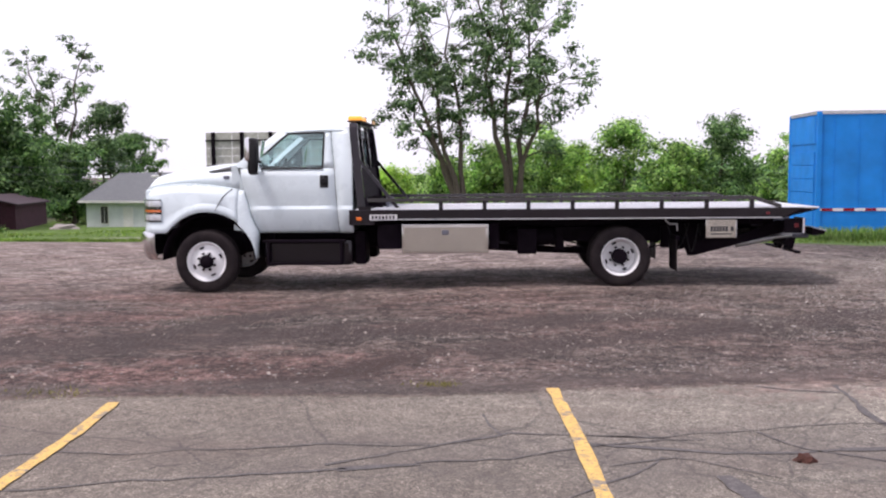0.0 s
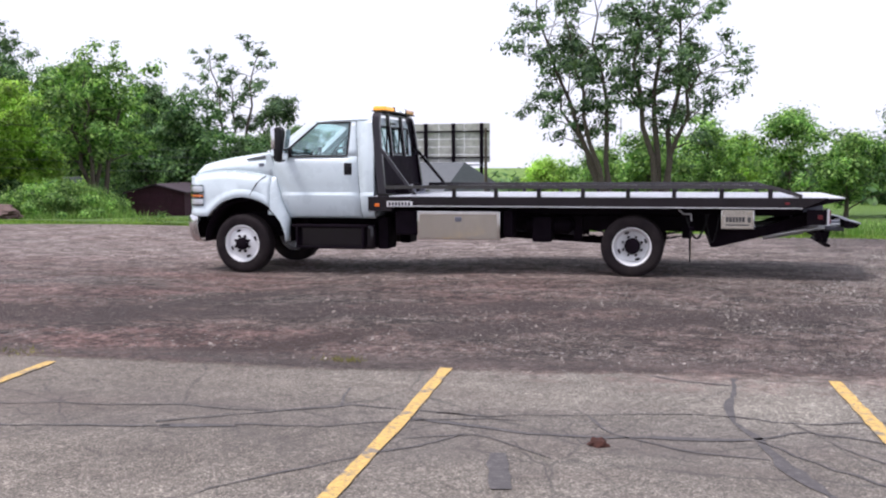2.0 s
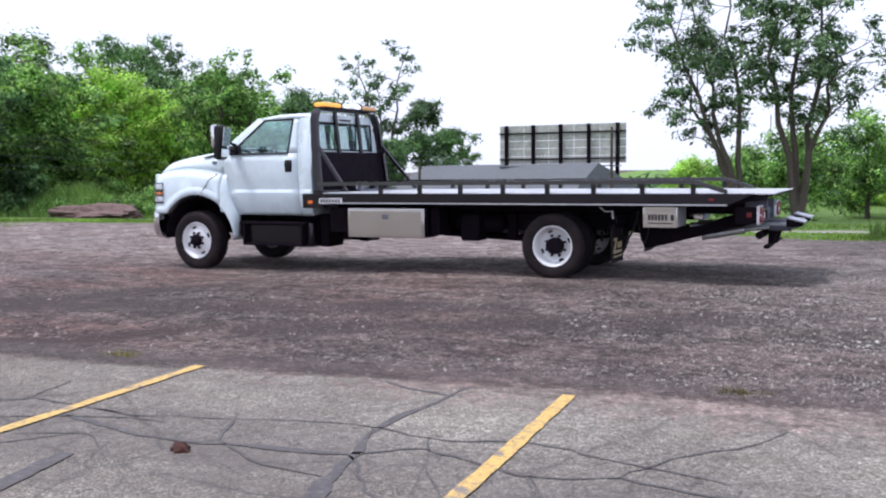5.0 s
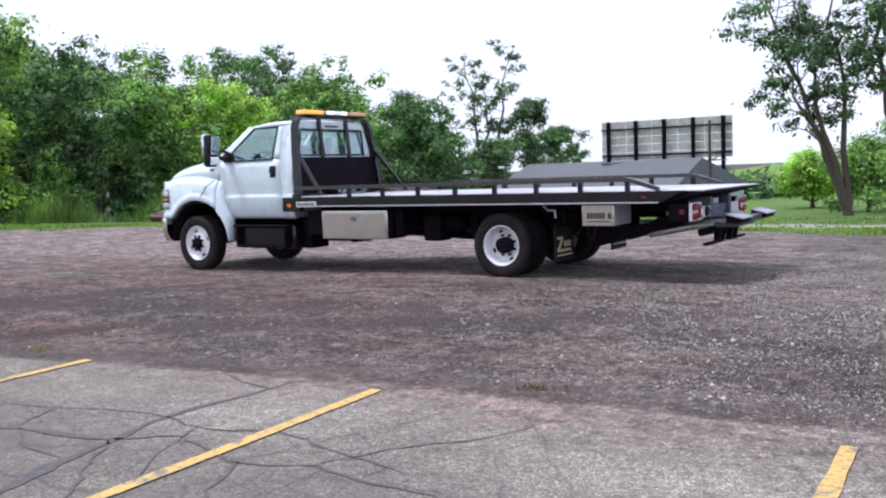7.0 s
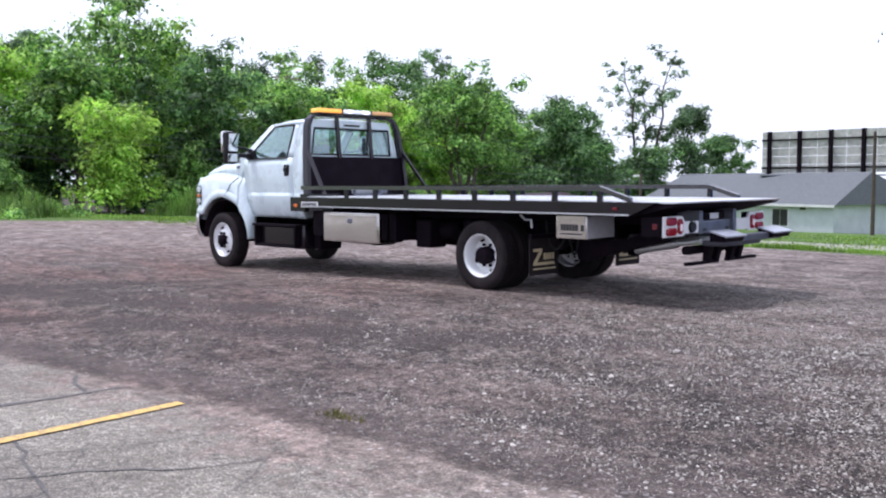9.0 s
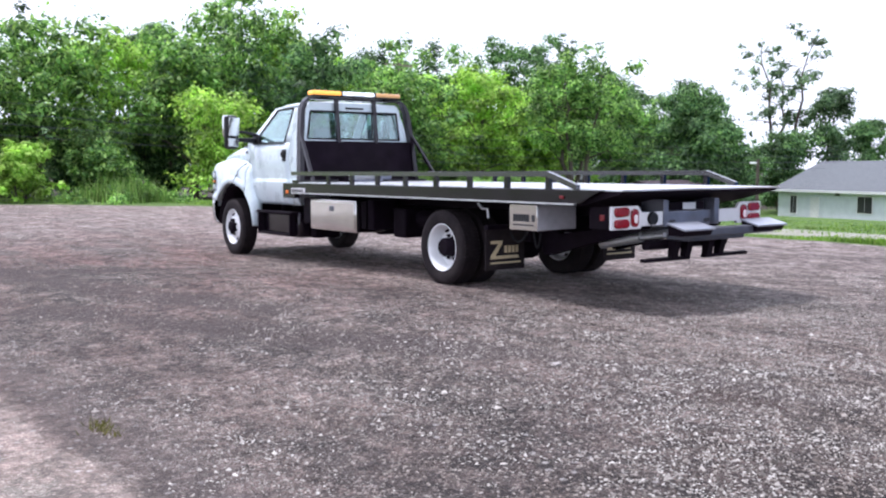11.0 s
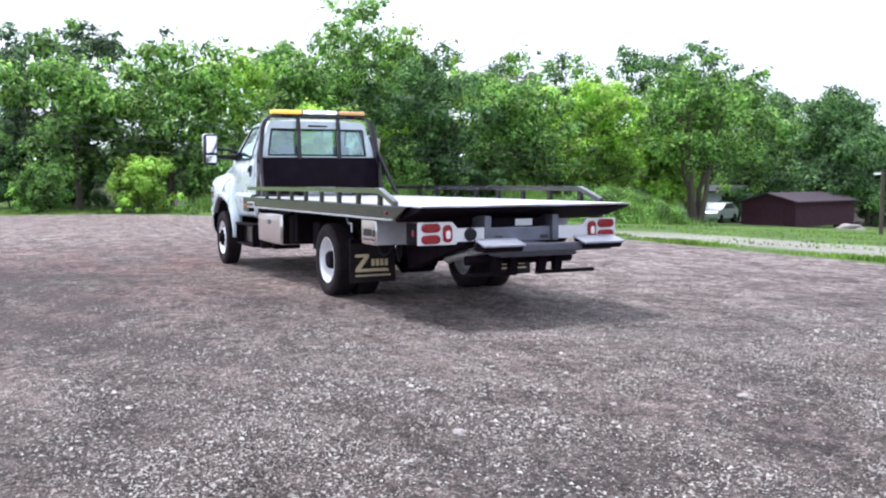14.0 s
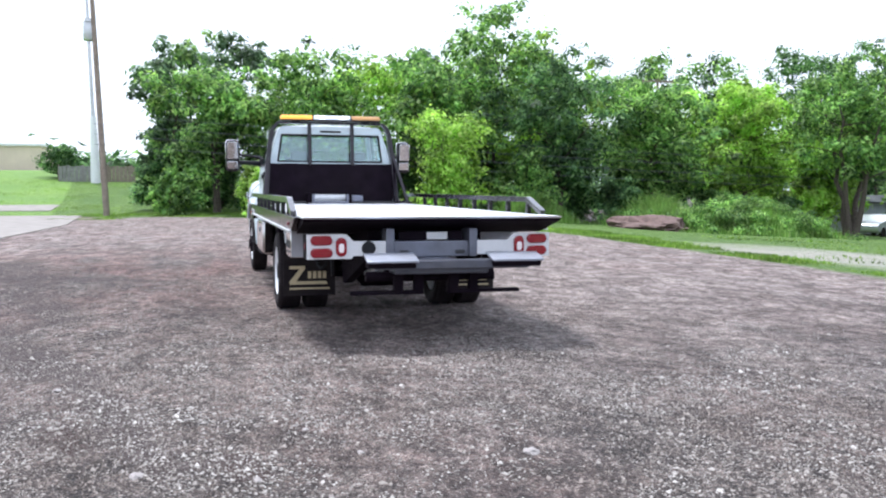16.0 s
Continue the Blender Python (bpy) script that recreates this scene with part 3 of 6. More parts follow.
def ribbon(name, points, width, material, lift=0.006, wob=0.0, parent=None, seed=1):
    """A flat band lying on the ground along points."""
    rnd = random.Random(seed)
    pts = []
    for (ax, ay), (bx, by) in zip(points, points[1:]):
        steps = max(2, int(math.hypot(bx - ax, by - ay) / 0.12))
        pts += [(ax + (bx - ax) * k / steps, ay + (by - ay) * k / steps) for k in range(steps)]
    pts.append(points[-1])
    bm, rows = bmesh.new(), []
    for i, (px, py) in enumerate(pts):
        ax, ay = pts[max(i - 1, 0)]
        bx, by = pts[min(i + 1, len(pts) - 1)]
        d = math.hypot(bx - ax, by - ay) or 1
        nx, ny = -(by - ay) / d, (bx - ax) / d
        off = wob * (noise.noise((px * 1.7 + seed, py * 1.7, seed)) + 0.5 * noise.noise((px * 6 + seed, py * 6, seed)))
        w = width * (0.34 + (0.34 * noise.noise((px * 2.3 - seed, py * 2.3, 1.7)) + 0.10 * rnd.uniform(-1, 1) if wob else 0.11 + 0.055 * rnd.uniform(-1, 1)))
        for sgn in (-1, 1):
            vx, vy = px + nx * (off + sgn * w), py + ny * (off + sgn * w)
            rows.append(bm.verts.new((vx, vy, gz(vx, vy) + lift)))
    for i in range(len(pts) - 1):
        bm.faces.new((rows[2 * i], rows[2 * i + 1], rows[2 * i + 3], rows[2 * i + 2]))
    return part(name, bm, material, parent)


def line_paint():
    s = Shader("yellow_line_paint")
    c = s.ramp(s.noise(24.0, 7, 0.85), (0.37, (0.15, 0.13, 0.115)), (0.46, (0.50, 0.33, 0.10)), (0.60, (0.64, 0.42, 0.12)), (0.80, (0.70, 0.52, 0.22)))
    c = s.mix(s.ramp(s.noise(3.4, 7, 0.78), (0.525, 0.0), (0.60, 0.95)), c, (0.17, 0.155, 0.14))
    s.bump(s.noise(120.0, 3), 0.4, 0.004)
    return s.done(c, 0.75)


def tar_material():
    s = Shader("crack_filler")
    c = s.ramp(s.noise(16.0, 6, 0.8), (0.32, (0.045, 0.042, 0.043)), (0.55, (0.085, 0.078, 0.078)), (0.75, (0.20, 0.18, 0.175)))
    s.bump(s.noise(70.0, 3), 0.5, 0.004)
    return s.done(c, 0.8)


paint_yellow, tar = line_paint(), tar_material()
for lx, ly, sd in ((1.22, -7.40, 1), (4.91, -6.80, 2), (8.20, -6.55, 3), (11.60, -6.45, 4)):
    ob = ribbon("parking_line", [(lx, ly), (lx + 0.10, -8.3), (lx + 0.29, -13.0)], 0.115, paint_yellow, 0.010, 0.0, None, sd)
    tagged(ob, "worn yellow parking line painted on grey asphalt", "road marking", "parking lines")
CRACKS = [
    ([(-3.0, -10.4), (0.5, -9.75), (2.27, -9.29), (3.46, -9.03)], 0.035, 0.09),
    ([(3.40, -9.04), (3.62, -8.98), (3.92, -8.92)], 0.085, 0.03),
    ([(3.9, -8.92), (4.6, -8.68), (5.3, -8.40), (5.9, -8.30)], 0.03, 0.09),
    ([(5.0, -8.42), (5.5, -8.55), (5.95, -8.62), (6.6, -8.56), (7.42, -8.40)], 0.075, 0.06),
    ([(7.40, -6.62), (7.37, -7.0), (7.30, -7.55), (7.36, -8.0), (7.46, -8.40)], 0.075, 0.06),
    ([(7.45, -8.36), (7.58, -8.9), (7.75, -9.35), (8.1, -10.2), (8.5, -11.4)], 0.14, 0.05),
    ([(7.47, -8.42), (7.66, -8.7), (8.0, -8.95), (8.35, -9.5), (8.6, -9.6)], 0.03, 0.08),
    ([(6.3, -8.10), (6.5, -8.5), (6.95, -8.75), (7.5, -8.8)], 0.028, 0.07),
    ([(8.5, -8.36), (8.75, -8.8), (9.3, -9.0), (9.9, -8.9)], 0.028, 0.08),
    ([(9.03, -8.19), (9.2, -7.7), (9.6, -7.3), (9.75, -6.9)], 0.022, 0.07),
    ([(6.70, -6.66), (7.0, -6.80), (7.35, -6.85)], 0.045, 0.04),
    ([(3.3, -8.95), (3.96, -8.52), (4.51, -8.18), (5.0, -8.24), (5.62, -8.24)], 0.035, 0.07),
    ([(4.43, -8.23), (4.36, -7.95), (4.31, -7.67)], 0.03, 0.04),
    ([(5.2, -8.25), (6.13, -8.10), (7.0, -7.85), (7.72, -7.88), (8.36, -7.76), (9.6, -8.02)], 0.028, 0.09),
    ([(7.45, -8.36), (7.8, -8.15), (8.5, -8.36), (9.03, -8.19), (10.4, -8.35)], 0.032, 0.09),
    ([(-4.0, -8.6), (-1.0, -8.9), (1.9, -8.75), (3.3, -8.50), (3.96, -8.52)], 0.022, 0.10),
    ([(5.15, -8.9), (5.6, -8.75), (5.95, -8.9), (6.2, -9.1)], 0.022, 0.06),
    ([(4.2, -10.3), (4.9, -9.5), (5.3, -9.05), (5.55, -8.72)], 0.03, 0.07),
    ([(7.72, -7.9), (7.86, -8.15), (8.05, -8.6), (8.6, -9.2)], 0.024, 0.05),
]
for i, (pts, w, wob) in enumerate(CRACKS):
    ob = ribbon("crack", pts, w, tar, 0.005, wob, None, i + 11)
    tagged(ob, "dark ragged crack running through worn asphalt", "crack", "asphalt cracks")


# loose stones, thicker on the gravel
def build_stones():
    rng = np.random.default_rng(4)
    shapes = []
    for _ in range(12):
        a = rng.uniform(0, math.tau)
        ring = [(math.cos(a + (k + 0.5) * math.tau / 4 + rng.uniform(-0.35, 0.35)) * rng.uniform(0.8, 1.3), math.sin(a + (k + 0.5) * math.tau / 4 + rng.uniform(-0.35, 0.35)) * rng.uniform(0.5, 0.9), rng.uniform(-0.25, 0.15)) for k in range(4)]
        shapes.append(np.array(ring + [(rng.uniform(-0.4, 0.4), rng.uniform(-0.35, 0.35), rng.uniform(0.45, 0.85))]))
    shapes = np.array(shapes)
    tri = np.array([(0, 1, 4), (1, 2, 4), (2, 3, 4), (3, 0, 4)])
    n = 320000
    pts = np.stack([rng.uniform(-7, 17.5, n), rng.uniform(-7.2, 5.5, n)], 1)
    near = rng.uniform(0, 1, n) < 0.80
    off = rng.normal(0, 1, near.sum())
    off = np.where(rng.uniform(0, 1, near.sum()) < 0.22, -0.9 * np.abs(off), 4.6 * np.abs(off))
    pts[near] = np.stack([15.3 - off, rng.uniform(-6.6, 3.0, near.sum()) + rng.normal(0, 0.9, near.sum())], 1)
    keep = (pts[:, 1] > -7.05 + 0.07 * pts[:, 0] + 0.33 * smooth(4.5, 7.5, pts[:, 0]) + rng.normal(0, 0.18, n))
    patch = np.array([stoniness(*p) for p in pts])
    keep &= rng.uniform(0, 1, n) < 0.12 + 0.88 * patch
    pts = pts[keep]
    n = len(pts)
    size = np.clip(rng.lognormal(-4.98, 0.34, n), 0.004, 0.016)
    big = rng.uniform(0, 1, n) < 0.012
    size[big] = rng.uniform(0.014, 0.026, big.sum())
    size *= 1.0 + 0.35 * smooth(8.0, 2.0, pts[:, 0])
    z = ground_z(pts[:, 0], pts[:, 1]) + np.array([0.03 * noise.noise((a * 0.45, b * 0.45, 0)) for a, b in pts]) * smooth(-6.0, -4.2, pts[:, 1]) * (0.15 + smooth(2.0, 4.0, np.abs(pts[:, 1])))
    turn = rng.uniform(0, math.tau, n)
    c, s_ = np.cos(turn)[:, None], np.sin(turn)[:, None]
    sh = shapes[rng.integers(0, 12, n)] * size[:, None, None]
    v = np.stack([sh[:, :, 0] * c - sh[:, :, 1] * s_ + pts[:, :1], sh[:, :, 0] * s_ + sh[:, :, 1] * c + pts[:, 1:], sh[:, :, 2] + z[:, None]], 2)
    f = (tri[None] + 5 * np.arange(n)[:, None, None]).reshape(-1, 3)
    s = Shader("gravel_stone")
    rnd = s.node("NewGeometry").outputs["Random Per Island"]
    dirty = s.ramp(s.math("DIVIDE", s.math("ADD", s.axes()[0], 10.0), 25.0), (0.45, (0.90, 0.80, 0.77)), (0.82, (1.0, 1.0, 1.0)))
    dusty = s.ramp(s.noise(1.3, 5, 0.7), (0.38, (0.62, 0.55, 0.51)), (0.56, (1.10, 1.09, 1.06)))
    chip = s.ramp(rnd, (0.0, (0.035, 0.028, 0.024)), (0.34, (0.13, 0.115, 0.104)), (0.60, (0.235, 0.218, 0.203)), (0.86, (0.33, 0.313, 0.294)), (1.0, (0.43, 0.412, 0.39)))
    mat = s.done(s.mix(1.0, s.mix(1.0, dirty, dusty, "MULTIPLY"), chip, "MULTIPLY"), 0.85)
    ob = fast_mesh("gravel_stones", v.reshape(-1, 3), f, mat)
    return tagged(ob, "loose grey and pinkish gravel stones strewn over the lot", "gravel", kind="stuff")


def fast_mesh(name, verts, faces, material, parent=None):
    """A mesh from arrays of equal-sided faces."""
    me = bpy.data.meshes.new(name)
    k = faces.shape[1]
    me.vertices.add(len(verts))
    me.vertices.foreach_set("co", np.asarray(verts, np.float32).ravel())
    me.loops.add(faces.size)
    me.loops.foreach_set("vertex_index", faces.astype(np.int32).ravel())
    me.polygons.add(len(faces))
    me.polygons.foreach_set("loop_start", np.arange(0, faces.size, k, dtype=np.int32))
    me.materials.append(material)
    me.update(calc_edges=True)
    ob = new(name, me)
    ob.parent = parent
    return ob


build_stones()


# ---- trees ----
def leaf_cloud(rng, centres, radii, counts, size, squash=0.8, droop=0.3):
    """Small bent leaves scattered round centres: arrays of vertices and faces."""
    where, grow = [], []
    for c, r, k in zip(centres, radii, counts):
        d = rng.normal(0, 1, (k, 3))
        d /= np.linalg.norm(d, axis=1)[:, None]
        under = d[:, 2] < -0.35
        d[under & (rng.uniform(0, 1, k) < 0.6), 2] *= -1          # few leaves hang below a clump
        where.append(np.asarray(c) + d * np.abs(rng.normal(0.78, 0.36, (k, 1))) * r * (1, 1, squash))
        grow.append(d)
    p, d = np.concatenate(where), np.concatenate(grow)
    n = len(p)
    up = d + rng.normal(0, 0.38, (n, 3)) + (0, 0, 0.40)
    up /= np.linalg.norm(up, axis=1)[:, None]
    a = np.cross(up, rng.normal(0, 1, (n, 3)))
    a /= np.linalg.norm(a, axis=1)[:, None]
    a[:, 2] -= droop * 0.4
    b = np.cross(a, up)
    b /= np.linalg.norm(b, axis=1)[:, None]
    s = (size * rng.uniform(0.55, 1.35, n))[:, None]
    bend = np.cross(a, b) * s * 0.22
    v = np.stack([p - a * s, p + b * s * 0.5 + bend, p + a * s, p - b * s * 0.5 + bend], 1).reshape(-1, 3)
    i = np.arange(n) * 4
    f = np.concatenate([np.stack([i, i + 1, i + 2], 1), np.stack([i, i + 2, i + 3], 1)])
    return v, f


def build_tree(label, x, y, height, spread_r, first=0.35, stems=1, limbs=26, clump_r=0.8, leaves=9000, size=0.16, leaf=None, trunk_r=0.16, seed=1, name="tree", group="", lean=0.0, low=False, fork=1.0, tips_each=4, leans=()):
    """A tapered trunk, limbs with twigs, and small leaf clumps at the twig ends."""
    rnd, rng = random.Random(seed), np.random.default_rng(seed)
    root = thing(name, label, "shrub" if name in ("bush", "shrub") else "tree", group, (x, y, gz(x, y) - 0.05))
    wood = bmesh.new()
    tips = []
    turn0 = rnd.uniform(0, math.tau)
    for st in range(stems):
        a0 = turn0 + math.tau * st / stems + rnd.uniform(-0.3, 0.3)
        out = 0.0 if stems == 1 else spread_r * 0.4 * fork
        bx, by = (0, 0) if stems == 1 else (0.2 * math.cos(a0), 0.2 * math.sin(a0))
        tall = height * (rnd.uniform(0.9, 0.97) if st == 0 else rnd.uniform(0.72, 0.95))
        top = Vector((math.cos(a0) * out + lean, math.sin(a0) * out, tall))
        if leans:
            top = Vector(leans[st])
            a0 = math.atan2(top.y, top.x)
            bx, by = bx * 0.4, by * 0.4
        line = []
        for k in range(9):
            q = k / 8
            line.append(Vector((bx, by, 0)).lerp(top, q) + Vector((rnd.uniform(-1, 1), rnd.uniform(-1, 1), 0)) * 0.03 * height * q * (1 - q * 0.5) * 2)
        thick = trunk_r / (1 if stems == 1 else 1.35)
        tube(wood, line, [thick * (1.25 if k == 0 else 1 - 0.88 * (k / 8)) for k in range(9)], 8)
        tips.append((line[-1], 0.7))
        each = max(3, limbs // stems)
        for k in range(each):
            q = first + (0.97 - first) * ((k + rnd.random()) / each)
            i = min(7, int(q * 8))
            base = line[i].lerp(line[i + 1], q * 8 - i)
            prof = math.sin(math.pi * min(1, max(0.08, (q - first * 0.85) / (1.08 - first * 0.85)))) ** 0.6 if not low else (1.06 - q) ** 0.5
            reach = spread_r * prof * rnd.choice((0.45, 0.7, 0.85, 1.0, 1.15)) * rnd.uniform(0.85, 1.1)
            a = a0 + k * 2.4 + rnd.uniform(-0.7, 0.7)
            end = base + Vector((math.cos(a) * reach, math.sin(a) * reach, reach * rnd.uniform(-0.02, 0.75)))
            mid = base.lerp(end, 0.5) + Vector((rnd.uniform(-0.1, 0.1) * reach, rnd.uniform(-0.1, 0.1) * reach, reach * rnd.uniform(0.0, 0.14)))
            r = max(0.012, thick * (1 - 0.8 * q) * 0.42)
            tube(wood, [base, mid, end], [r, r * 0.62, r * 0.2], 5)
            tips.append((end, 0.85))
            for _ in range(tips_each):
                root_at = mid.lerp(end, rnd.uniform(-0.5, 0.9))
                off = Vector((rnd.uniform(-1, 1), rnd.uniform(-1, 1), rnd.uniform(-0.45, 0.9))) * (0.32 * reach + 0.4)
                if tips_each < 4:
                    tube(wood, [root_at, root_at + off * 0.5 + Vector((0, 0, 0.05)), root_at + off], [r * 0.45, r * 0.3, r * 0.12], 4)
                tips.append((root_at + off, rnd.uniform(0.5, 1.05)))
    part("trunk", wood, bark, root)
    w = np.array([s * rnd.uniform(0.6, 1.2) for _, s in tips])
    counts = np.maximum(5, (leaves * w ** 2 / (w ** 2).sum())).astype(int)
    v, f = leaf_cloud(rng, [tuple(t) for t, _ in tips], clump_r * w, counts, size)
    v[:, 2] = np.maximum(v[:, 2], 0.02)
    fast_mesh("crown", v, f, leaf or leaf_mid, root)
    return root


# twin trees behind the flatbed: one leaning, one upright and forked
build_tree("tall leaning tree with thin dark stems and an open crown", 2.2, 47.0, 16.5, 4.0, 0.44, 4, 46, 0.72, 10500, 0.15, leaf_grey, 0.30, 21, group="open twin trees", tips_each=3, leans=((-5.4, 0.4, 15.8), (-3.0, -1.5, 13.6), (-1.4, 1.2, 15.6), (-4.4, 1.8, 10.0)))
build_tree("tall upright forked tree with an open leafy crown", 5.4, 47.5, 17.0, 4.3, 0.40, 4, 54, 0.74, 12500, 0.15, leaf_grey, 0.34, 34, group="open twin trees", tips_each=3, leans=((-0.4, 0.3, 17.0), (-2.4, -0.8, 16.4), (1.5, 0.8, 15.6), (2.2, -0.4, 11.0)))
# thin sparse tree beside the wood
build_tree("thin tall tree with sparse tufts of leaves", -40.4, 76, 18, 3.4, 0.52, 3, 26, 0.72, 3800, 0.19, leaf_grey, 0.34, 8, tips_each=3, leans=((2.9, 0.8, 17.9), (-3.2, 0.3, 17.2), (-0.4, 0.2, 14.2)))
build_tree("slender grey-green tree at the edge of the wood", -36.2, 78, 13, 3.0, 0.35, 2, 22, 0.95, 6500, 0.19, leaf_grey, 0.22, 9, fork=0.5)
# the wood's edge: x, y, height, spread, first, limbs, clump radius, leaf, seed
WOOD = [
    (-50.5, 48.5, 15.6, 5.2, 0.30, 40, 0.92, leaf_dark, 41), (-46, 55, 13.4, 4.8, 0.34, 32, 0.86, leaf_dark, 42),
    (-40, 42, 8.6, 4.2, 0.22, 34, 0.8, leaf_bright, 43), (-39.5, 50, 9.2, 4.6, 0.24, 34, 0.85, leaf_mid, 44),
    (-43, 63, 13.0, 4.8, 0.18, 36, 1.0, leaf_dark, 45), (-47, 70, 12.0, 5.2, 0.15, 36, 1.0, leaf_dark, 46),
    (-36, 33, 9.0, 4.4, 0.24, 36, 0.85, leaf_bright, 47), (-35, 25.5, 8.2, 4.2, 0.21, 36, 0.85, leaf_mid, 48),
    (-42, 29, 10.6, 4.8, 0.26, 36, 0.9, leaf_mid, 49), (-42, 20, 10.6, 4.8, 0.2, 36, 0.9, leaf_bright, 50),
    (-38.5, 16.2, 14.6, 3.4, 0.40, 34, 0.75, leaf_mid, 71), (-33, 18.5, 7.8, 4.2, 0.22, 36, 0.85, leaf_dark, 52),
    (-35, 11.5, 8.2, 4.4, 0.24, 36, 0.85, leaf_mid, 53), (-41, 9, 8.8, 4.4, 0.2, 34, 0.9, leaf_bright, 54),
    (-37.5, 4.0, 7.8, 4.4, 0.24, 36, 0.85, leaf_mid, 55), (-36.5, -1.0, 7.4, 4.2, 0.28, 34, 0.8, leaf_mid, 56),
    (-41, -3.6, 10.2, 3.2, 0.32, 24, 0.62, leaf_grey, 57), (-46, 14, 11.8, 2.2, 0.45, 14, 0.6, leaf_grey, 58),
    (-52, 34, 12.6, 4.8, 0.3, 30, 0.9, leaf_grey, 59), (-47, 0, 12.0, 4.2, 0.36, 24, 0.70, leaf_grey, 60),
    (-58, 62, 17.0, 5.2, 0.25, 34, 1.0, leaf_dark, 61), (-37.5, 39.5, 6.0, 3.2, 0.05, 32, 0.7, leaf_bright, 62),
    (-52, 42, 11.0, 4.8, 0.15, 36, 1.0, leaf_dark, 63), (-54, 54, 12.0, 5.0, 0.15, 36, 1.0, leaf_dark, 64),
    (-48, 24, 10.0, 4.8, 0.15, 36, 1.0, leaf_dark, 65), (-60, 74, 14.5, 5.5, 0.15, 34, 1.1, leaf_dark, 66),
    (-37, 86, 9.0, 4.0, 0.15, 28, 0.9, leaf_dark, 67), (-30.5, 50, 8.6, 3.6, 0.10, 34, 0.9, leaf_dark, 68),
    (-44, 36, 9.6, 4.6, 0.12, 34, 0.95, leaf_dark, 69), (-41, 14, 9.0, 4.4, 0.12, 34, 0.95, leaf_dark, 70),
    (-38.5, 63, 8.6, 4.2, 0.10, 34, 0.9, leaf_dark, 72), (-36.5, 71, 7.4, 3.8, 0.10, 34, 0.9, leaf_dark, 73),
]
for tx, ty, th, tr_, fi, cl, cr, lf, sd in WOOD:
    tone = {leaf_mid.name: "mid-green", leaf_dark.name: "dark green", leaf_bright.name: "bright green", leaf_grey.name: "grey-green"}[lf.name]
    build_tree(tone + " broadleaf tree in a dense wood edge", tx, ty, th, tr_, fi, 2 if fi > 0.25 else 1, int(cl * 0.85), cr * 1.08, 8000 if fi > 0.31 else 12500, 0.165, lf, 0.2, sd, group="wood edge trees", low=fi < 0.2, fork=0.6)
build_tree("broad tree with four dark leaning stems on the lawn", -28.8, 35.4, 9.6, 3.7, 0.36, 4, 40, 0.8, 10500, 0.16, leaf_mid, 0.26, 91, group="wood edge trees", fork=1.25)
# undergrowth along the wood's foot; dark bushes behind added for its deep shade
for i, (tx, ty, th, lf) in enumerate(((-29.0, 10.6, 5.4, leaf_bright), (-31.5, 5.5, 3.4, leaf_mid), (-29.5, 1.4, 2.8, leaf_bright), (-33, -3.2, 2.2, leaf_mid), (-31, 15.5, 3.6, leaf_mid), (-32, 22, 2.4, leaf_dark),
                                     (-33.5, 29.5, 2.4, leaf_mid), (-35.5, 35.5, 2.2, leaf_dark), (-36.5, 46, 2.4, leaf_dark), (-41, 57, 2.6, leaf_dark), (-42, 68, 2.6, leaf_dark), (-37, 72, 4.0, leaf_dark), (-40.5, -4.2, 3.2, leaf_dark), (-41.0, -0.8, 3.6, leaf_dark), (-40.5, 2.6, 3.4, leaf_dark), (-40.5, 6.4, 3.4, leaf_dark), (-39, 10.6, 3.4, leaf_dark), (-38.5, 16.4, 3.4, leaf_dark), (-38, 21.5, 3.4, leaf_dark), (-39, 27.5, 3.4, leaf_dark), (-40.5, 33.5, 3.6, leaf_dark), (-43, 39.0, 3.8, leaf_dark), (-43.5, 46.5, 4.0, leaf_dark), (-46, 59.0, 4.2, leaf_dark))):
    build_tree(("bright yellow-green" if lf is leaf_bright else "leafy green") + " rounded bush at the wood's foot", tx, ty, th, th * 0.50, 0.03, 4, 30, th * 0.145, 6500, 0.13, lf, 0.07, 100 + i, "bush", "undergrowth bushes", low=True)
# trees beyond, to the right of the twin trees
for i, (tx, ty, th, sp, lf, tone) in enumerate(((15.4, 66, 8.8, 4.6, leaf_mid, "mid-green"), (20.4, 70, 7.2, 4.0, leaf_mid, "mid-green"), (24.8, 71, 9.5, 4.2, leaf_dark, "dark green"), (34, 76, 7.5, 5, leaf_mid, "mid-green"), (41, 80, 7, 5, leaf_mid, "mid-green"),
                                               (9, 70, 8.4, 4.5, leaf_mid, "mid-green"), (0, 68, 5.4, 4.2, leaf_mid, "mid-green"), (-6.0, 76, 4.6, 2.8, leaf_bright, "light green"), (4, 62, 6.6, 4.2, leaf_mid, "mid-green"), (12, 78, 6.4, 4.0, leaf_bright, "light green"))):
    build_tree(tone + " tree in a far hedgerow", tx, ty, th, sp, 0.10, 1, 20, 1.1, 8500, 0.17, lf, 0.2, 200 + i, group="far hedgerow trees", low=True)


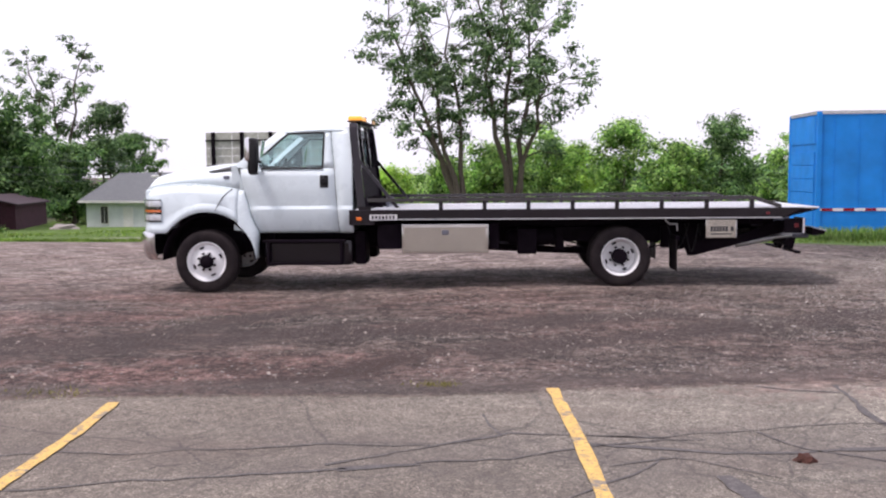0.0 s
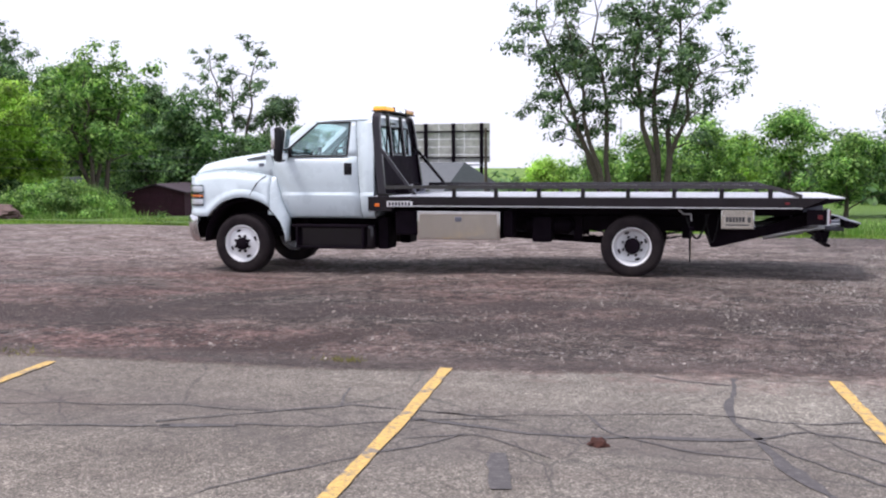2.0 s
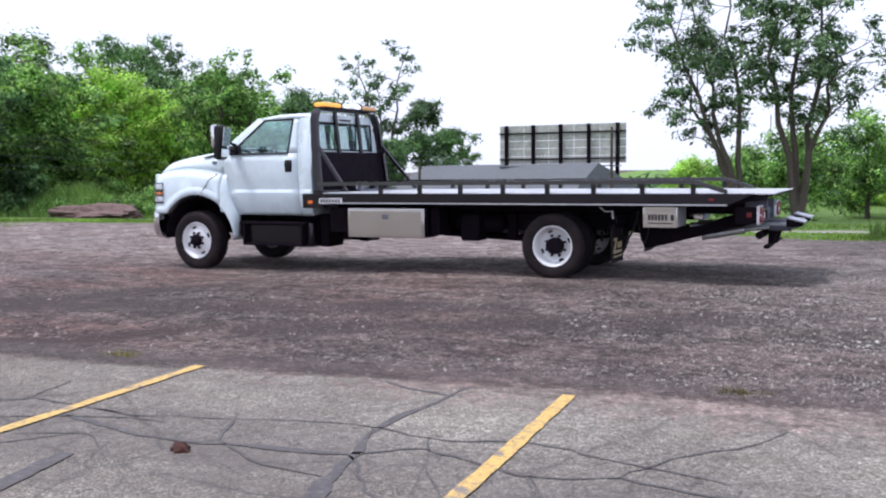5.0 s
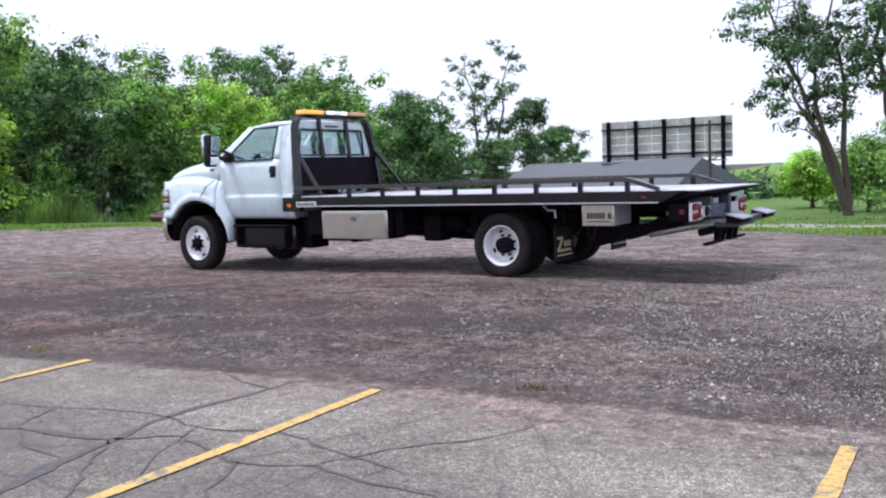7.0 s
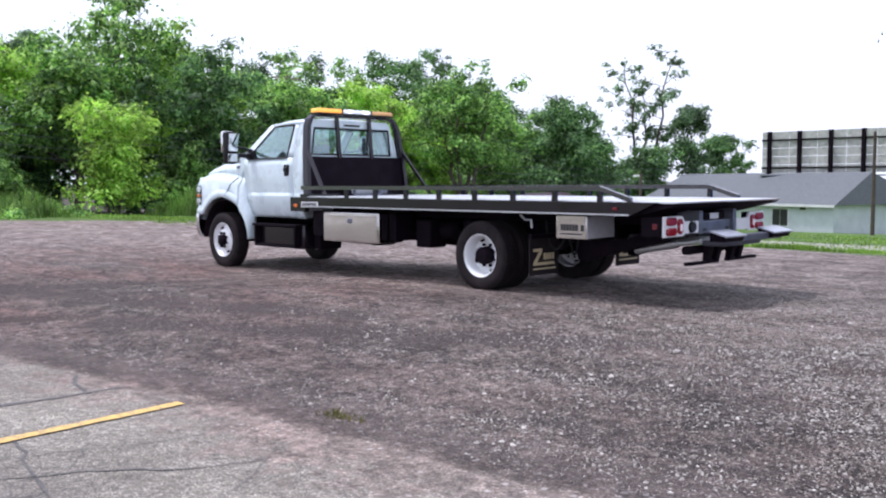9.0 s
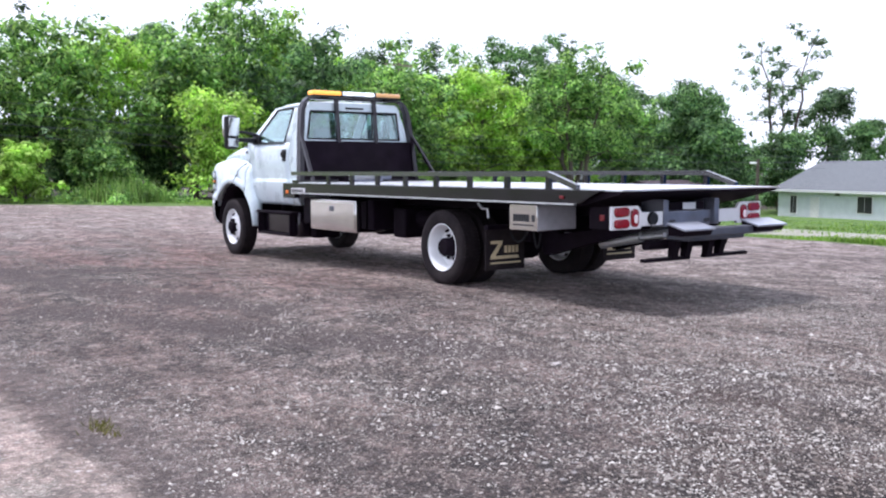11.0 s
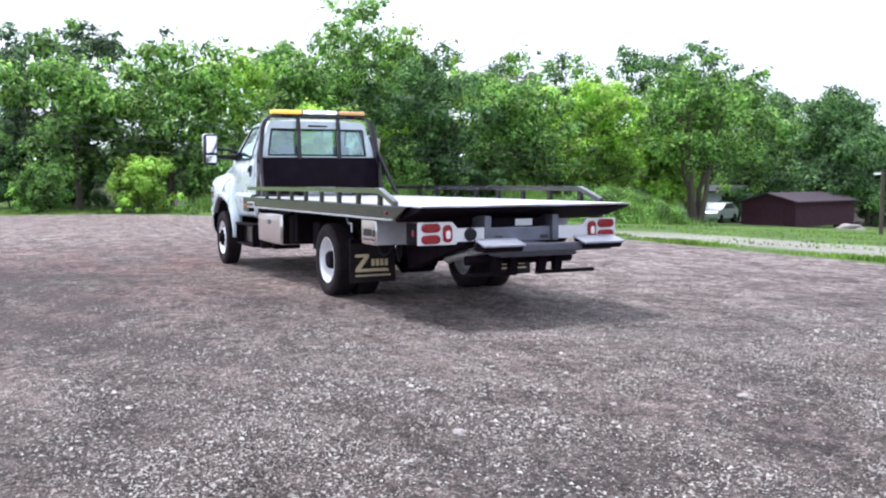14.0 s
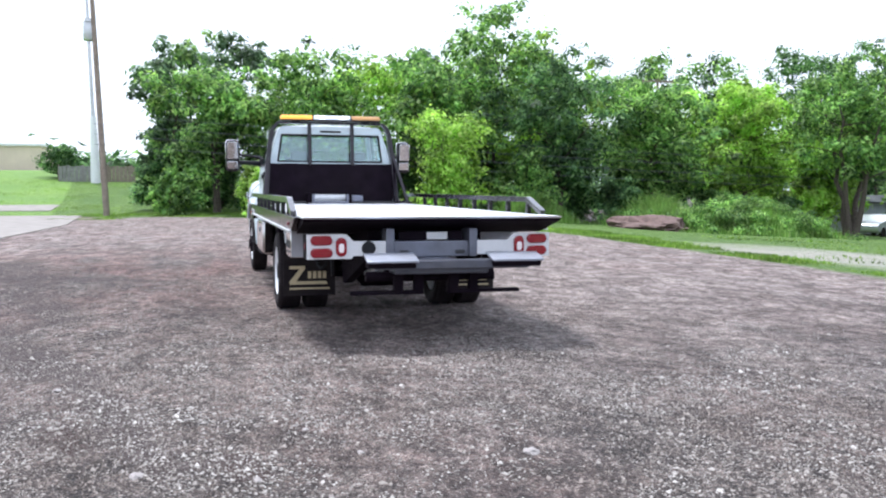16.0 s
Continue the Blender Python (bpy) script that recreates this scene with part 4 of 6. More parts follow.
def build_far_wood():
    rng = np.random.default_rng(77)
    cs, rs = [], []
    for _ in range(420):
        a = rng.uniform(radians(55), radians(200))
        d = rng.uniform(95, 150)
        px, py = d * math.cos(a), d * math.sin(a)
        if a < radians(90):
            h = rng.uniform(0.5, 4)
        elif a < radians(122):
            h = rng.uniform(-1.8, 0.3)
        elif a < radians(170):
            h = rng.uniform(1, 9)
        elif a < radians(177):
            h = rng.uniform(1, 5)
        else:
            h = rng.uniform(-2.0, 0.3)
        cs.append((px, py, gz(px, py) + h))
        rs.append(rng.uniform(2.5, 4.5))
    v, f = leaf_cloud(rng, cs, rs, [130] * len(cs), 0.75)
    ob = fast_mesh("far_woodland", v, f, leaf_dark)
    return tagged(ob, "far belt of mixed green woodland behind the fields", "woodland", kind="stuff")


build_far_wood()


# ---- grass and weeds ----
def blades(name, label, patches, height, width, material, seed):
    rng = np.random.default_rng(seed)
    ps, low = [], []
    for (x0, x1, y0, y1, n) in patches:
        u, w = np.clip(rng.normal(0, 0.46, n), -1.9, 1.9), np.clip(rng.normal(0, 0.46, n), -1.9, 1.9)
        ps.append(np.stack([(x0 + x1) / 2 + u * (x1 - x0) / 2, (y0 + y1) / 2 + w * (y1 - y0) / 2], 1) if height > 0.5 else np.stack([rng.uniform(x0, x1, n), rng.uniform(y0, y1, n)], 1))
        low.append(np.exp(-0.75 * (u * u + w * w)) if height > 0.5 else np.ones(n))
    p, low = np.concatenate(ps), np.concatenate(low)
    kept = np.array([noise.noise((q[0] * 0.5, q[1] * 0.5, seed)) > -0.28 for q in p])
    p, low = p[kept], low[kept]
    n = len(p)
    z = ground_z(p[:, 0], p[:, 1]) - 0.03
    patch = np.array([0.75 + 0.7 * noise.noise((q[0] * 0.3, q[1] * 0.3, seed + 5)) for q in p])
    h = height * low * rng.uniform(0.35, 1.15, n) * np.clip(patch, 0.35, 1.4)
    a = rng.uniform(0, math.tau, n)
    w = width * rng.uniform(0.6, 1.3, n)
    lean = h * rng.uniform(0.05, 0.5, n)
    b = rng.uniform(0, math.tau, n)
    dx, dy = np.cos(a) * w, np.sin(a) * w
    v = np.zeros((n, 5, 3))
    v[:, 0] = np.stack([p[:, 0] - dx, p[:, 1] - dy, z], 1)
    v[:, 1] = np.stack([p[:, 0] + dx, p[:, 1] + dy, z], 1)
    mx, my = p[:, 0] + np.cos(b) * lean * 0.35, p[:, 1] + np.sin(b) * lean * 0.35
    v[:, 2] = np.stack([mx + dx * 0.8, my + dy * 0.8, z + h * 0.6], 1)
    v[:, 3] = np.stack([mx - dx * 0.8, my - dy * 0.8, z + h * 0.6], 1)
    v[:, 4] = np.stack([p[:, 0] + np.cos(b) * lean, p[:, 1] + np.sin(b) * lean, z + h], 1)
    i = np.arange(n) * 5
    f = np.concatenate([np.stack([i, i + 1, i + 2], 1), np.stack([i, i + 2, i + 3], 1), np.stack([i + 3, i + 2, i + 4], 1)])
    return tagged(fast_mesh(name, v.reshape(-1, 3), f, material), label, "grass", kind="stuff")


blades("tall_weeds", "tall green weeds growing beyond the lot's edge", [(-26, -20.5, 20.8, 28.5, 22000), (-31, -25.5, 19.5, 25, 6000), (-31, -27.5, 13, 18, 3500), (-31, -25, 3, 8, 1500), (-34, -26, 24, 34, 5000)], 1.9, 0.018, weed_blade, 5)


def weed_clumps():
    rng = np.random.default_rng(15)
    cs, rs = [], []
    for x0, x1, y0, y1, n, h in ((-26, -20.3, 20.8, 28.5, 260, 1.7), (-31, -25, 20, 25, 90, 1.0), (-31, -25, 3, 8, 40, 0.5), (-33, -28, 24, 34, 50, 0.6)):
        for _ in range(n):
            u, w = rng.normal(0, 0.5), rng.normal(0, 0.5)
            px, py = (x0 + x1) / 2 + u * (x1 - x0) / 2, (y0 + y1) / 2 + w * (y1 - y0) / 2
            cs.append((px, py, gz(px, py) + h * rng.uniform(0.15, 1.0) * math.exp(-0.8 * (u * u + w * w))))
            rs.append(rng.uniform(0.25, 0.5))
    v, f = leaf_cloud(rng, cs, rs, [110] * len(cs), 0.075)
    return tagged(fast_mesh("weed_foliage", v, f, leaf_mid), "leafy green weeds mixed through tall grass", "weeds", kind="stuff")


weed_clumps()
blades("mown_grass", "short bright grass beside the gravel lot", [(-8, 16, 9.8, 11.3, 9000), (-16, -8, 9.7, 12.8, 5000), (-3, 16, 11.3, 17.5, 1200), (-30, -14, 6.5, 12, 6000), (8, 24, 7.8, 12, 12000), (-38, -29, -9, 4, 10000), (-60, -35, -26, 3, 22000), (-16, 14, 17, 36, 12000)], 0.13, 0.022, grass_blade, 6)
blades("rough_grass", "knee-high grass round the blue container", [(10, 22, 8.6, 11.4, 9000), (11, 13.4, 10, 16, 2500)], 0.42, 0.016, weed_blade, 7)

# ---- flatbed tow truck ----
headlamp_white = plain("headlamp_white", (0.72, 0.73, 0.75), 0.2, 0.3, 0.1, 20.0, 0.1)
truck = thing("tow_truck", "white flatbed tow truck with a black and aluminium carrier bed", "truck")
FX, RX = 0.0, 6.23                                   # front and rear axle
BODY_Y = [(0.90, 0.985), (1.00, 1.03), (1.20, 1.062), (1.265, 1.062), (1.315, 1.036), (1.60, 1.048), (1.88, 1.015), (2.20, 0.915), (2.43, 0.84), (2.50, 0.80)]


def body_y(z):
    return float(np.interp(z, [a for a, _ in BODY_Y], [b for _, b in BODY_Y]))


def side_sheet(name, rows, s, material, parent, thick=0.035, label=""):
    """A body panel: rows of (z, x...) laid on the cab's side; s is -1 or 1."""
    bm = bmesh.new()
    grid = [[bm.verts.new((x, s * body_y(z), z)) for x in xs] for z, *xs in rows]
    for a, b in zip(grid, grid[1:]):
        for i in range(len(a) - 1):
            bm.faces.new((a[i], a[i + 1], b[i + 1], b[i]))
    bmesh.ops.recalc_face_normals(bm, faces=bm.faces)
    f0 = bm.faces[:][0]
    if f0.normal.y * s < 0:
        bmesh.ops.reverse_faces(bm, faces=bm.faces)
    me = bpy.data.meshes.new(name)
    bm.to_mesh(me)
    bm.free()
    me.materials.append(material)
    me.polygons.foreach_set("use_smooth", [True] * len(me.polygons))
    me.set_sharp_from_angle(angle=radians(24))
    ob = new(name, me)
    ob.parent = parent
    tagged(ob, label)
    return solid(ob, thick)


def door_front(z):
    return float(np.interp(z, [0.90, 1.15, 1.84, 1.88], [0.80, 0.70, 0.50, 0.52]))


def door_back(z):
    return float(np.interp(z, [0.90, 1.9, 2.46], [2.03, 1.96, 1.89]))


def win_front(z):
    return float(np.interp(z, [1.88, 2.43], [0.66, 1.26]))


def build_cab():
    for s, side in ((-1, "left"), (1, "right")):
        door = side_sheet("door", [(z, *np.linspace(door_front(z) + 0.006, door_back(z) - 0.006, 8)) for z in (0.905, 0.95, 1.0, 1.1, 1.2, 1.265, 1.315, 1.45, 1.6, 1.75, 1.88)], s, white_paint, truck, label="white cab door with a black handle")
        # frame of the door window
        zs = (1.88, 2.0, 2.12, 2.25, 2.36, 2.42)
        side_sheet("rear_pillar", [(z, 1.785, 1.84, door_back(z) - 0.006) for z in zs], s, white_paint, door)
        side_sheet("front_pillar", [(z, win_front(z) - 0.09, win_front(z) - 0.02) for z in zs], s, white_paint, door)
        side_sheet("top_frame", [(z, *np.linspace(1.20, 1.88, 6)) for z in (2.42, 2.465)], s, white_paint, door)
        seal = bmesh.new()
        ring = [(0.64, 1.885), (1.24, 2.415), (1.785, 2.425), (1.785, 1.885)]
        for a, b in zip(ring, ring[1:] + ring[:1]):
            tube(seal, [(a[0], s * (body_y(a[1]) + 0.004), a[1]), (b[0], s * (body_y(b[1]) + 0.004), b[1])], 0.014, 6)
        part("window_seal", seal, black_plastic, door)
        pane = side_sheet("window_pane", [(z, win_front(z), 1.78) for z in (1.89, 2.15, 2.42)], s, cab_glass, door, 0.005, "tinted side window")
        pane.visible_shadow = False
        pane.data.polygons.foreach_set("use_smooth", [False] * len(pane.data.polygons))
        bm = boxes((1.745, 1.875, *sorted((s * 1.03, s * 1.056)), 1.585, 1.775), (1.76, 1.86, *sorted((s * 1.05, s * 1.085)), 1.655, 1.735), bevel=0.012)
        part("door_handle", bm, black_plastic, door, "black door handle")
        # cab side behind the door
        side_sheet("cab_corner", [(z, door_back(z) + 0.006, 2.14, 2.215 - 0.03 * (z > 2.3), 2.245 - 0.06 * (z > 2.3)) for z in (0.90, 0.95, 1.0, 1.1, 1.2, 1.265, 1.315, 1.6, 1.88, 2.2, 2.40, 2.47)], s, white_paint, truck)
        # windscreen pillar and the body ahead of the door
        bm = bmesh.new()
        loft(bm, [[(0.42 + 0.66 * q, s * (0.985 - 0.18 * q), 1.93 + 0.53 * q), (0.50 + 0.70 * q, s * (1.005 - 0.17 * q), 1.90 + 0.55 * q), (0.58 + 0.67 * q, s * (1.00 - 0.17 * q), 1.885 + 0.54 * q), (0.50 + 0.67 * q, s * (0.93 - 0.17 * q), 1.90 + 0.53 * q)] for q in np.linspace(0, 1, 6)], True, True)
        part("windscreen_pillar", bm, white_paint, truck)
        bm = bmesh.new()
        prism(bm, [(0.40, 0.95), (0.79, 0.91), (0.69, 1.15), (0.49, 1.84), (0.47, 1.93), (0.38, 1.93)], s * 0.90, s * 1.0)
        part("cowl_side", bm, white_paint, truck)
        # mirror on its arm
        mir = part("mirror", boxes((0.79, 0.93, *sorted((s * 1.39, s * 1.62)), 1.79, 2.33), bevel=0.055), black_plastic, truck, "tall black door mirror with a chrome cap")
        y0, y1 = sorted((s * 1.395, s * 1.625))
        part("mirror_cap", boxes((0.755, 0.84, y0, y1, 1.98, 2.34), bevel=0.04), chrome, mir, "chrome mirror cap")
        y0, y1 = sorted((s * 1.42, s * 1.60))
        part("mirror_face", boxes((0.926, 0.936, y0, y1, 2.00, 2.29), (0.926, 0.936, y0, y1, 1.83, 1.96), bevel=0.006), mirror_glass, mir)
        for v in mir.children[-1].data.vertices:
            v.co.x += (v.co.z - 1.82) * 0.16 + 0.012
        bm = bmesh.new()
        tube(bm, [(0.72, s * 0.98, 1.93), (0.80, s * 1.2, 1.94), (0.86, s * 1.45, 1.95)], [0.055, 0.038, 0.032], 8)
        tube(bm, [(0.76, s * 1.0, 2.02), (0.82, s * 1.2, 2.06), (0.86, s * 1.45, 2.08)], [0.03, 0.022, 0.02], 8)
        box(bm, 0.64, 0.84, min(s * 0.96, s * 1.04), max(s * 0.96, s * 1.04), 1.87, 2.02, 0.015)
        part("mirror_arm", bm, black_plastic, mir)
    # roof, rounded at its edges
    rows = []
    for x, lift, w in ((1.10, 2.455, 0.79), (1.20, 2.485, 0.805), (1.45, 2.515, 0.81), (1.80, 2.525, 0.81), (2.05, 2.520, 0.80), (2.17, 2.49, 0.79), (2.21, 2.44, 0.79)):
        rows.append([(x, y * w / 0.8, lift - dz) for y, dz in ((-0.835, 0.065), (-0.80, 0.03), (-0.70, 0.005), (-0.35, -0.012), (0, -0.016), (0.35, -0.012), (0.70, 0.005), (0.80, 0.03), (0.835, 0.065))])
    solid(part("roof", loft(bmesh.new(), rows), white_paint, truck, angle=60), 0.04)
    # back of the cab with three window lights
    bm = boxes((2.18, 2.235, -0.97, 0.97, 0.92, 1.93))
    prism(bm, [(-0.97, 1.93), (-0.85, 1.93), (-0.78, 2.36), (-0.84, 2.44)], 2.17, 2.225, "x")
    prism(bm, [(0.97, 1.93), (0.85, 1.93), (0.78, 2.36), (0.84, 2.44)], 2.17, 2.225, "x")
    prism(bm, [(-0.84, 2.44), (-0.78, 2.36), (0.78, 2.36), (0.84, 2.44), (0.78, 2.50), (-0.78, 2.50)], 2.165, 2.22, "x")
    part("cab_back", bm, white_paint, truck)
    for a, b in ((-0.83, -0.335), (-0.315, 0.315), (0.335, 0.83)):
        k = 0.05
        bm = prism(bmesh.new(), [(a, 1.945), (b, 1.945), (b - (k if b > 0.5 else 0), 2.35), (a + (k if a < -0.5 else 0), 2.35)], 2.195, 2.203, "x")
        for v in bm.verts:
            v.co.x -= 0.11 * (v.co.z - 1.945) - 0.02
        part("rear_pane", bm, rear_glass, truck, "tinted rear window pane").visible_shadow = False
    bm = bmesh.new()
    ring = [(-0.845, 1.935), (-0.785, 2.36), (0.785, 2.36), (0.845, 1.935)]
    for a, b in zip(ring, ring[1:] + ring[:1]):
        tube(bm, [(2.232, *a), (2.226, *b)], 0.016, 6)
    for yy in (-0.325, 0.325):
        tube(bm, [(2.225, yy, 1.94), (2.225, yy, 2.36)], 0.014, 6)
    part("rear_window_seal", bm, black_plastic, truck)
    part("stop_lamp", boxes((2.215, 2.235, -0.17, 0.17, 2.405, 2.435), bevel=0.006), black_plastic, truck)
    # windscreen and floor, dash, seats, wheel
    bm = bmesh.new()
    loft(bm, [[(0.47 + 0.64 * q - 0.05 * math.cos(t), math.sin(t) * (0.95 - 0.17 * q), 1.935 + 0.50 * q) for t in np.linspace(-1.1, 1.1, 9)] for q in (0, 0.5, 1)])
    solid(part("windscreen", bm, screen_glass, truck, "raked tinted windscreen"), 0.006).visible_shadow = False
    part("cab_floor", boxes((0.5, 2.2, -0.95, 0.95, 0.90, 0.98), (0.38, 0.50, -0.95, 0.95, 0.95, 1.90)), interior_grey, truck)
    part("headliner", boxes((1.12, 2.14, -0.78, 0.78, 2.43, 2.455), bevel=0.008), headliner_grey, truck, "pale grey headliner")
    part("dashboard", boxes((0.50, 0.86, -0.92, 0.92, 1.45, 1.93), bevel=0.05), interior_grey, truck)
    part("seat", boxes((1.45, 2.0, -0.85, 0.85, 1.30, 1.45), (1.92, 2.12, -0.85, 0.85, 1.40, 1.90), (1.96, 2.08, -0.62, -0.32, 1.88, 2.10), (1.96, 2.08, 0.32, 0.62, 1.88, 2.10), bevel=0.04), interior_grey, truck, "dark grey bench seat")
    bm = bmesh.new()
    c = Matrix.Translation((0.98, -0.46, 1.86)) @ Matrix.Rotation(radians(-58), 4, "Y")
    loop = [c @ Vector((0.21 * math.cos(a), 0.21 * math.sin(a), 0)) for a in np.linspace(0, math.tau, 25)]
    tube(bm, loop, 0.016, 6)
    for a in (0.3, 2.84, 4.71):
        tube(bm, [c @ Vector((0, 0, -0.02)), c @ Vector((0.2 * math.cos(a), 0.2 * math.sin(a), 0))], 0.016, 6)
    part("steering_wheel", bm, black_plastic, truck, "black steering wheel")


def arch_z(x):
    k = 1 - ((x - 0.02) / 0.735) ** 2
    return 0.50 + 0.735 * math.sqrt(k) if k > 0 else 0.50


def build_nose():
    """Bonnet, wings and front end; the wings carry round wheel openings."""
    xs = [-0.99, -0.96, -0.90, -0.82, -0.74, -0.70, -0.66, -0.60, -0.5, -0.38, -0.25, -0.1, 0.05, 0.2, 0.32, 0.42, 0.49]
    for s in (-1, 1):
        top_rows, side_rows = [], []
        for x in xs:
            q = (x + 1.0) / 1.49
            nose = max(0.0, (-0.88 - x) / 0.11)
            top = 1.752 + 0.258 * q ** 0.55 - 0.035 * nose ** 2
            wide = 0.84 + 0.15 * q - 0.03 * nose
            sh = 1.47 + 0.14 * math.sin(math.pi * min(1, 0.15 + q * 0.75)) - 0.03 * nose
            out = 1.15 - 0.10 * max(0.0, (-0.70 - x) / 0.29) ** 1.6 - 0.09 * nose - 0.05 * max(0, (x - 0.2) / 0.29)
            low = max(arch_z(x), 0.92) if x < 0 else arch_z(x)
            edge = (x, s * (wide + 0.03), sh + 0.06)
            top_rows.append([(x, 0, top), (x, s * wide * 0.45, top - 0.012), (x, s * wide * 0.78, top - 0.05), (x, s * wide * 0.93, top - 0.11), (x, s * (wide + 0.005), (top - 0.11 + sh + 0.06) / 2), edge])
            a, b = (x, s * (out - 0.05), sh - 0.015), (x, s * out, sh - 0.10)
            mid = sh - 0.10 - (sh - 0.10 - low) * 0.55
            side_rows.append([edge, a, b, (x, s * (out + 0.004), mid), (x, s * (out + 0.010), low + 0.13), (x, s * (out + 0.038), low + 0.085), (x, s * (out + 0.042), low + 0.03), (x, s * (out + 0.03), low), (x, s * (out - 0.08), low)])
        solid(part("bonnet", loft(bmesh.new(), top_rows), white_paint, truck, "white sloping bonnet", angle=55), 0.015)
        wing = part("wing", loft(bmesh.new(), side_rows), white_paint, truck, "white flared front wing", angle=55)
        solid(wing, 0.012)
        rows = []
        for z in (1.56, 1.49, 1.40, 1.25, 1.12, 1.06, 1.03, 0.97, 0.90, 0.82, 0.74, 0.66, 0.58, 0.52):
            k = max(0.0, 1 - ((z - 0.5) / 0.70) ** 2)
            xa = 0.488 if z > 1.04 else max(0.488, 0.02 + 0.735 * math.sqrt(k))
            xb = max(xa + 0.012, (door_front(z) - 0.008) if z > 0.9 else 0.79 - 0.03 * (0.9 - z) / 0.4)
            o = float(np.interp(z, [0.5, 1.04, 1.09, 1.2, 1.4, 1.49, 1.56], [1.12, 1.135, 1.135, 1.110, 1.098, 1.05, 1.022]))
            base = 1.03 if z > 0.95 else 1.03 - 0.05 * (0.95 - z)
            rows.append([(xa, s * (o - 0.07), z)] + [(xa + (xb - xa) * q, s * (base + (o - base) * w), z) for q, w in ((0, 1), (0.35, 0.96), (0.65, 0.80), (0.85, 0.5), (1.0, 0.0))] + [(xb, s * (base - 0.07), z)])
        solid(part("wing_tail", loft(bmesh.new(), rows), white_paint, wing, angle=60), 0.008)
        # dark wheel housing
        bm = bmesh.new()
        arc = [(0.02 + 0.72 * math.cos(a), 0.50 + 0.69 * math.sin(a)) for a in np.linspace(0, math.pi, 14)]
        loft(bm, [[(x, s * 1.10, z) for x, z in arc], [(x, s * 0.50, z) for x, z in arc]])
        solid(part("wheel_housing", bm, chassis_black, truck), 0.01)
        # headlamp wrapped round the wing's corner
        def lamp_plan(grow):
            return [(px, s * (py + grow)) for px, py in ((-0.67, 1.166), (-0.75, 1.160), (-0.82, 1.142), (-0.87, 1.122), (-0.92, 1.075), (-0.96, 1.02), (-0.995 - grow, 0.93), (-1.005 - grow, 0.80), (-0.90, 0.80), (-0.67, 1.06))]
        hl = part("headlamp", prism(bmesh.new(), lamp_plan(0.024), 1.08, 1.44, "z", 0.012), lamp_glass, truck, "clear headlamp wrapped round the wing corner")
        hl.visible_shadow = False
        part("lamp_housing", prism(bmesh.new(), lamp_plan(0.004), 1.09, 1.43, "z"), black_plastic, hl, "dark headlamp housing")
        part("reflector", prism(bmesh.new(), lamp_plan(0.014), 1.32, 1.41, "z", 0.01), headlamp_white, hl)
        part("low_reflector", prism(bmesh.new(), lamp_plan(0.014), 1.11, 1.20, "z", 0.01), headlamp_white, hl)
        part("indicator", prism(bmesh.new(), lamp_plan(0.015), 1.235, 1.27, "z", 0.008), marker_amber, hl, "amber indicator")
        # vent let into the bonnet's shoulder, badge, panel gap
        rows = []
        for x in np.linspace(0.0, 0.46, 9):
            q = (x + 1.0) / 1.49
            top, wide = 1.747 + 0.258 * q ** 0.55, 0.84 + 0.15 * q
            lo, hi = Vector((x, s * wide * 0.955, top - 0.125)), Vector((x, s * wide * 0.78, top - 0.045))
            up = hi.lerp(lo, 1 - 0.78 * x / 0.46)
            rows.append([lo + Vector((0, s * 0.012, 0.008)), lo.lerp(up, 0.5) + Vector((0, s * 0.006, 0.018)), up + Vector((0, s * 0.003, 0.01))])
        solid(part("bonnet_vent", loft(bmesh.new(), rows), mark_dark, truck, "dark bonnet vent"), 0.012, 0.0)
        part("badge", boxes((0.25, 0.34, *sorted((s * 0.965, s * 0.994)), 1.73, 1.78), bevel=0.006), steel_grey, truck)
        bm = bmesh.new()
        skin = BVHTree.FromPolygons([v.co for v in wing.data.vertices], [tuple(q.vertices) for q in wing.data.polygons])
        seam = []
        for gx, gzz in ((0.17, 1.26), (0.20, 1.32), (0.23, 1.38), (0.27, 1.45), (0.33, 1.52), (0.39, 1.575), (0.46, 1.60)):
            hit = skin.ray_cast(Vector((gx, s * 2, gzz)), Vector((0, -s, 0)))[0]
            if hit is not None:
                seam.append(hit + Vector((0, s * 0.002, 0)))
        tube(bm, seam, 0.0065, 5)
        part("panel_gap", bm, black_plastic, wing)
    part("grille", boxes((-1.05, -0.93, -0.78, 0.78, 1.0, 1.58), bevel=0.03), chrome, truck, "chrome grille")
    for k in range(4):
        part("grille_slot", boxes((-1.06, -1.03, -0.72, 0.72, 1.06 + 0.125 * k, 1.15 + 0.125 * k)), black_plastic, truck)
    part("nose_panel", boxes((-0.97, -0.88, -1.02, 1.02, 0.80, 1.58), bevel=0.03), white_paint, truck)
    plan = [(-0.80, -1.150), (-0.88, -1.150), (-0.95, -1.122), (-1.01, -1.06), (-1.07, -0.94), (-1.12, -0.75), (-1.16, -0.4), (-1.165, 0.0)]
    plan += [(px, -py) for px, py in plan[-2::-1]]
    rows = []
    for px, py in plan:
        d = Vector((px + 0.3, py * 0.6)).normalized()
        rows.append([(px - d.x * i, py - d.y * i, z) for i, z in ((0.10, 0.935), (0.03, 0.935), (0.008, 0.915), (0, 0.86), (0.0, 0.74), (0.012, 0.64), (0.045, 0.55), (0.075, 0.505), (0.12, 0.50))])
    solid(part("bumper", loft(bmesh.new(), rows), chrome, truck, "chrome front bumper", angle=50), 0.02)
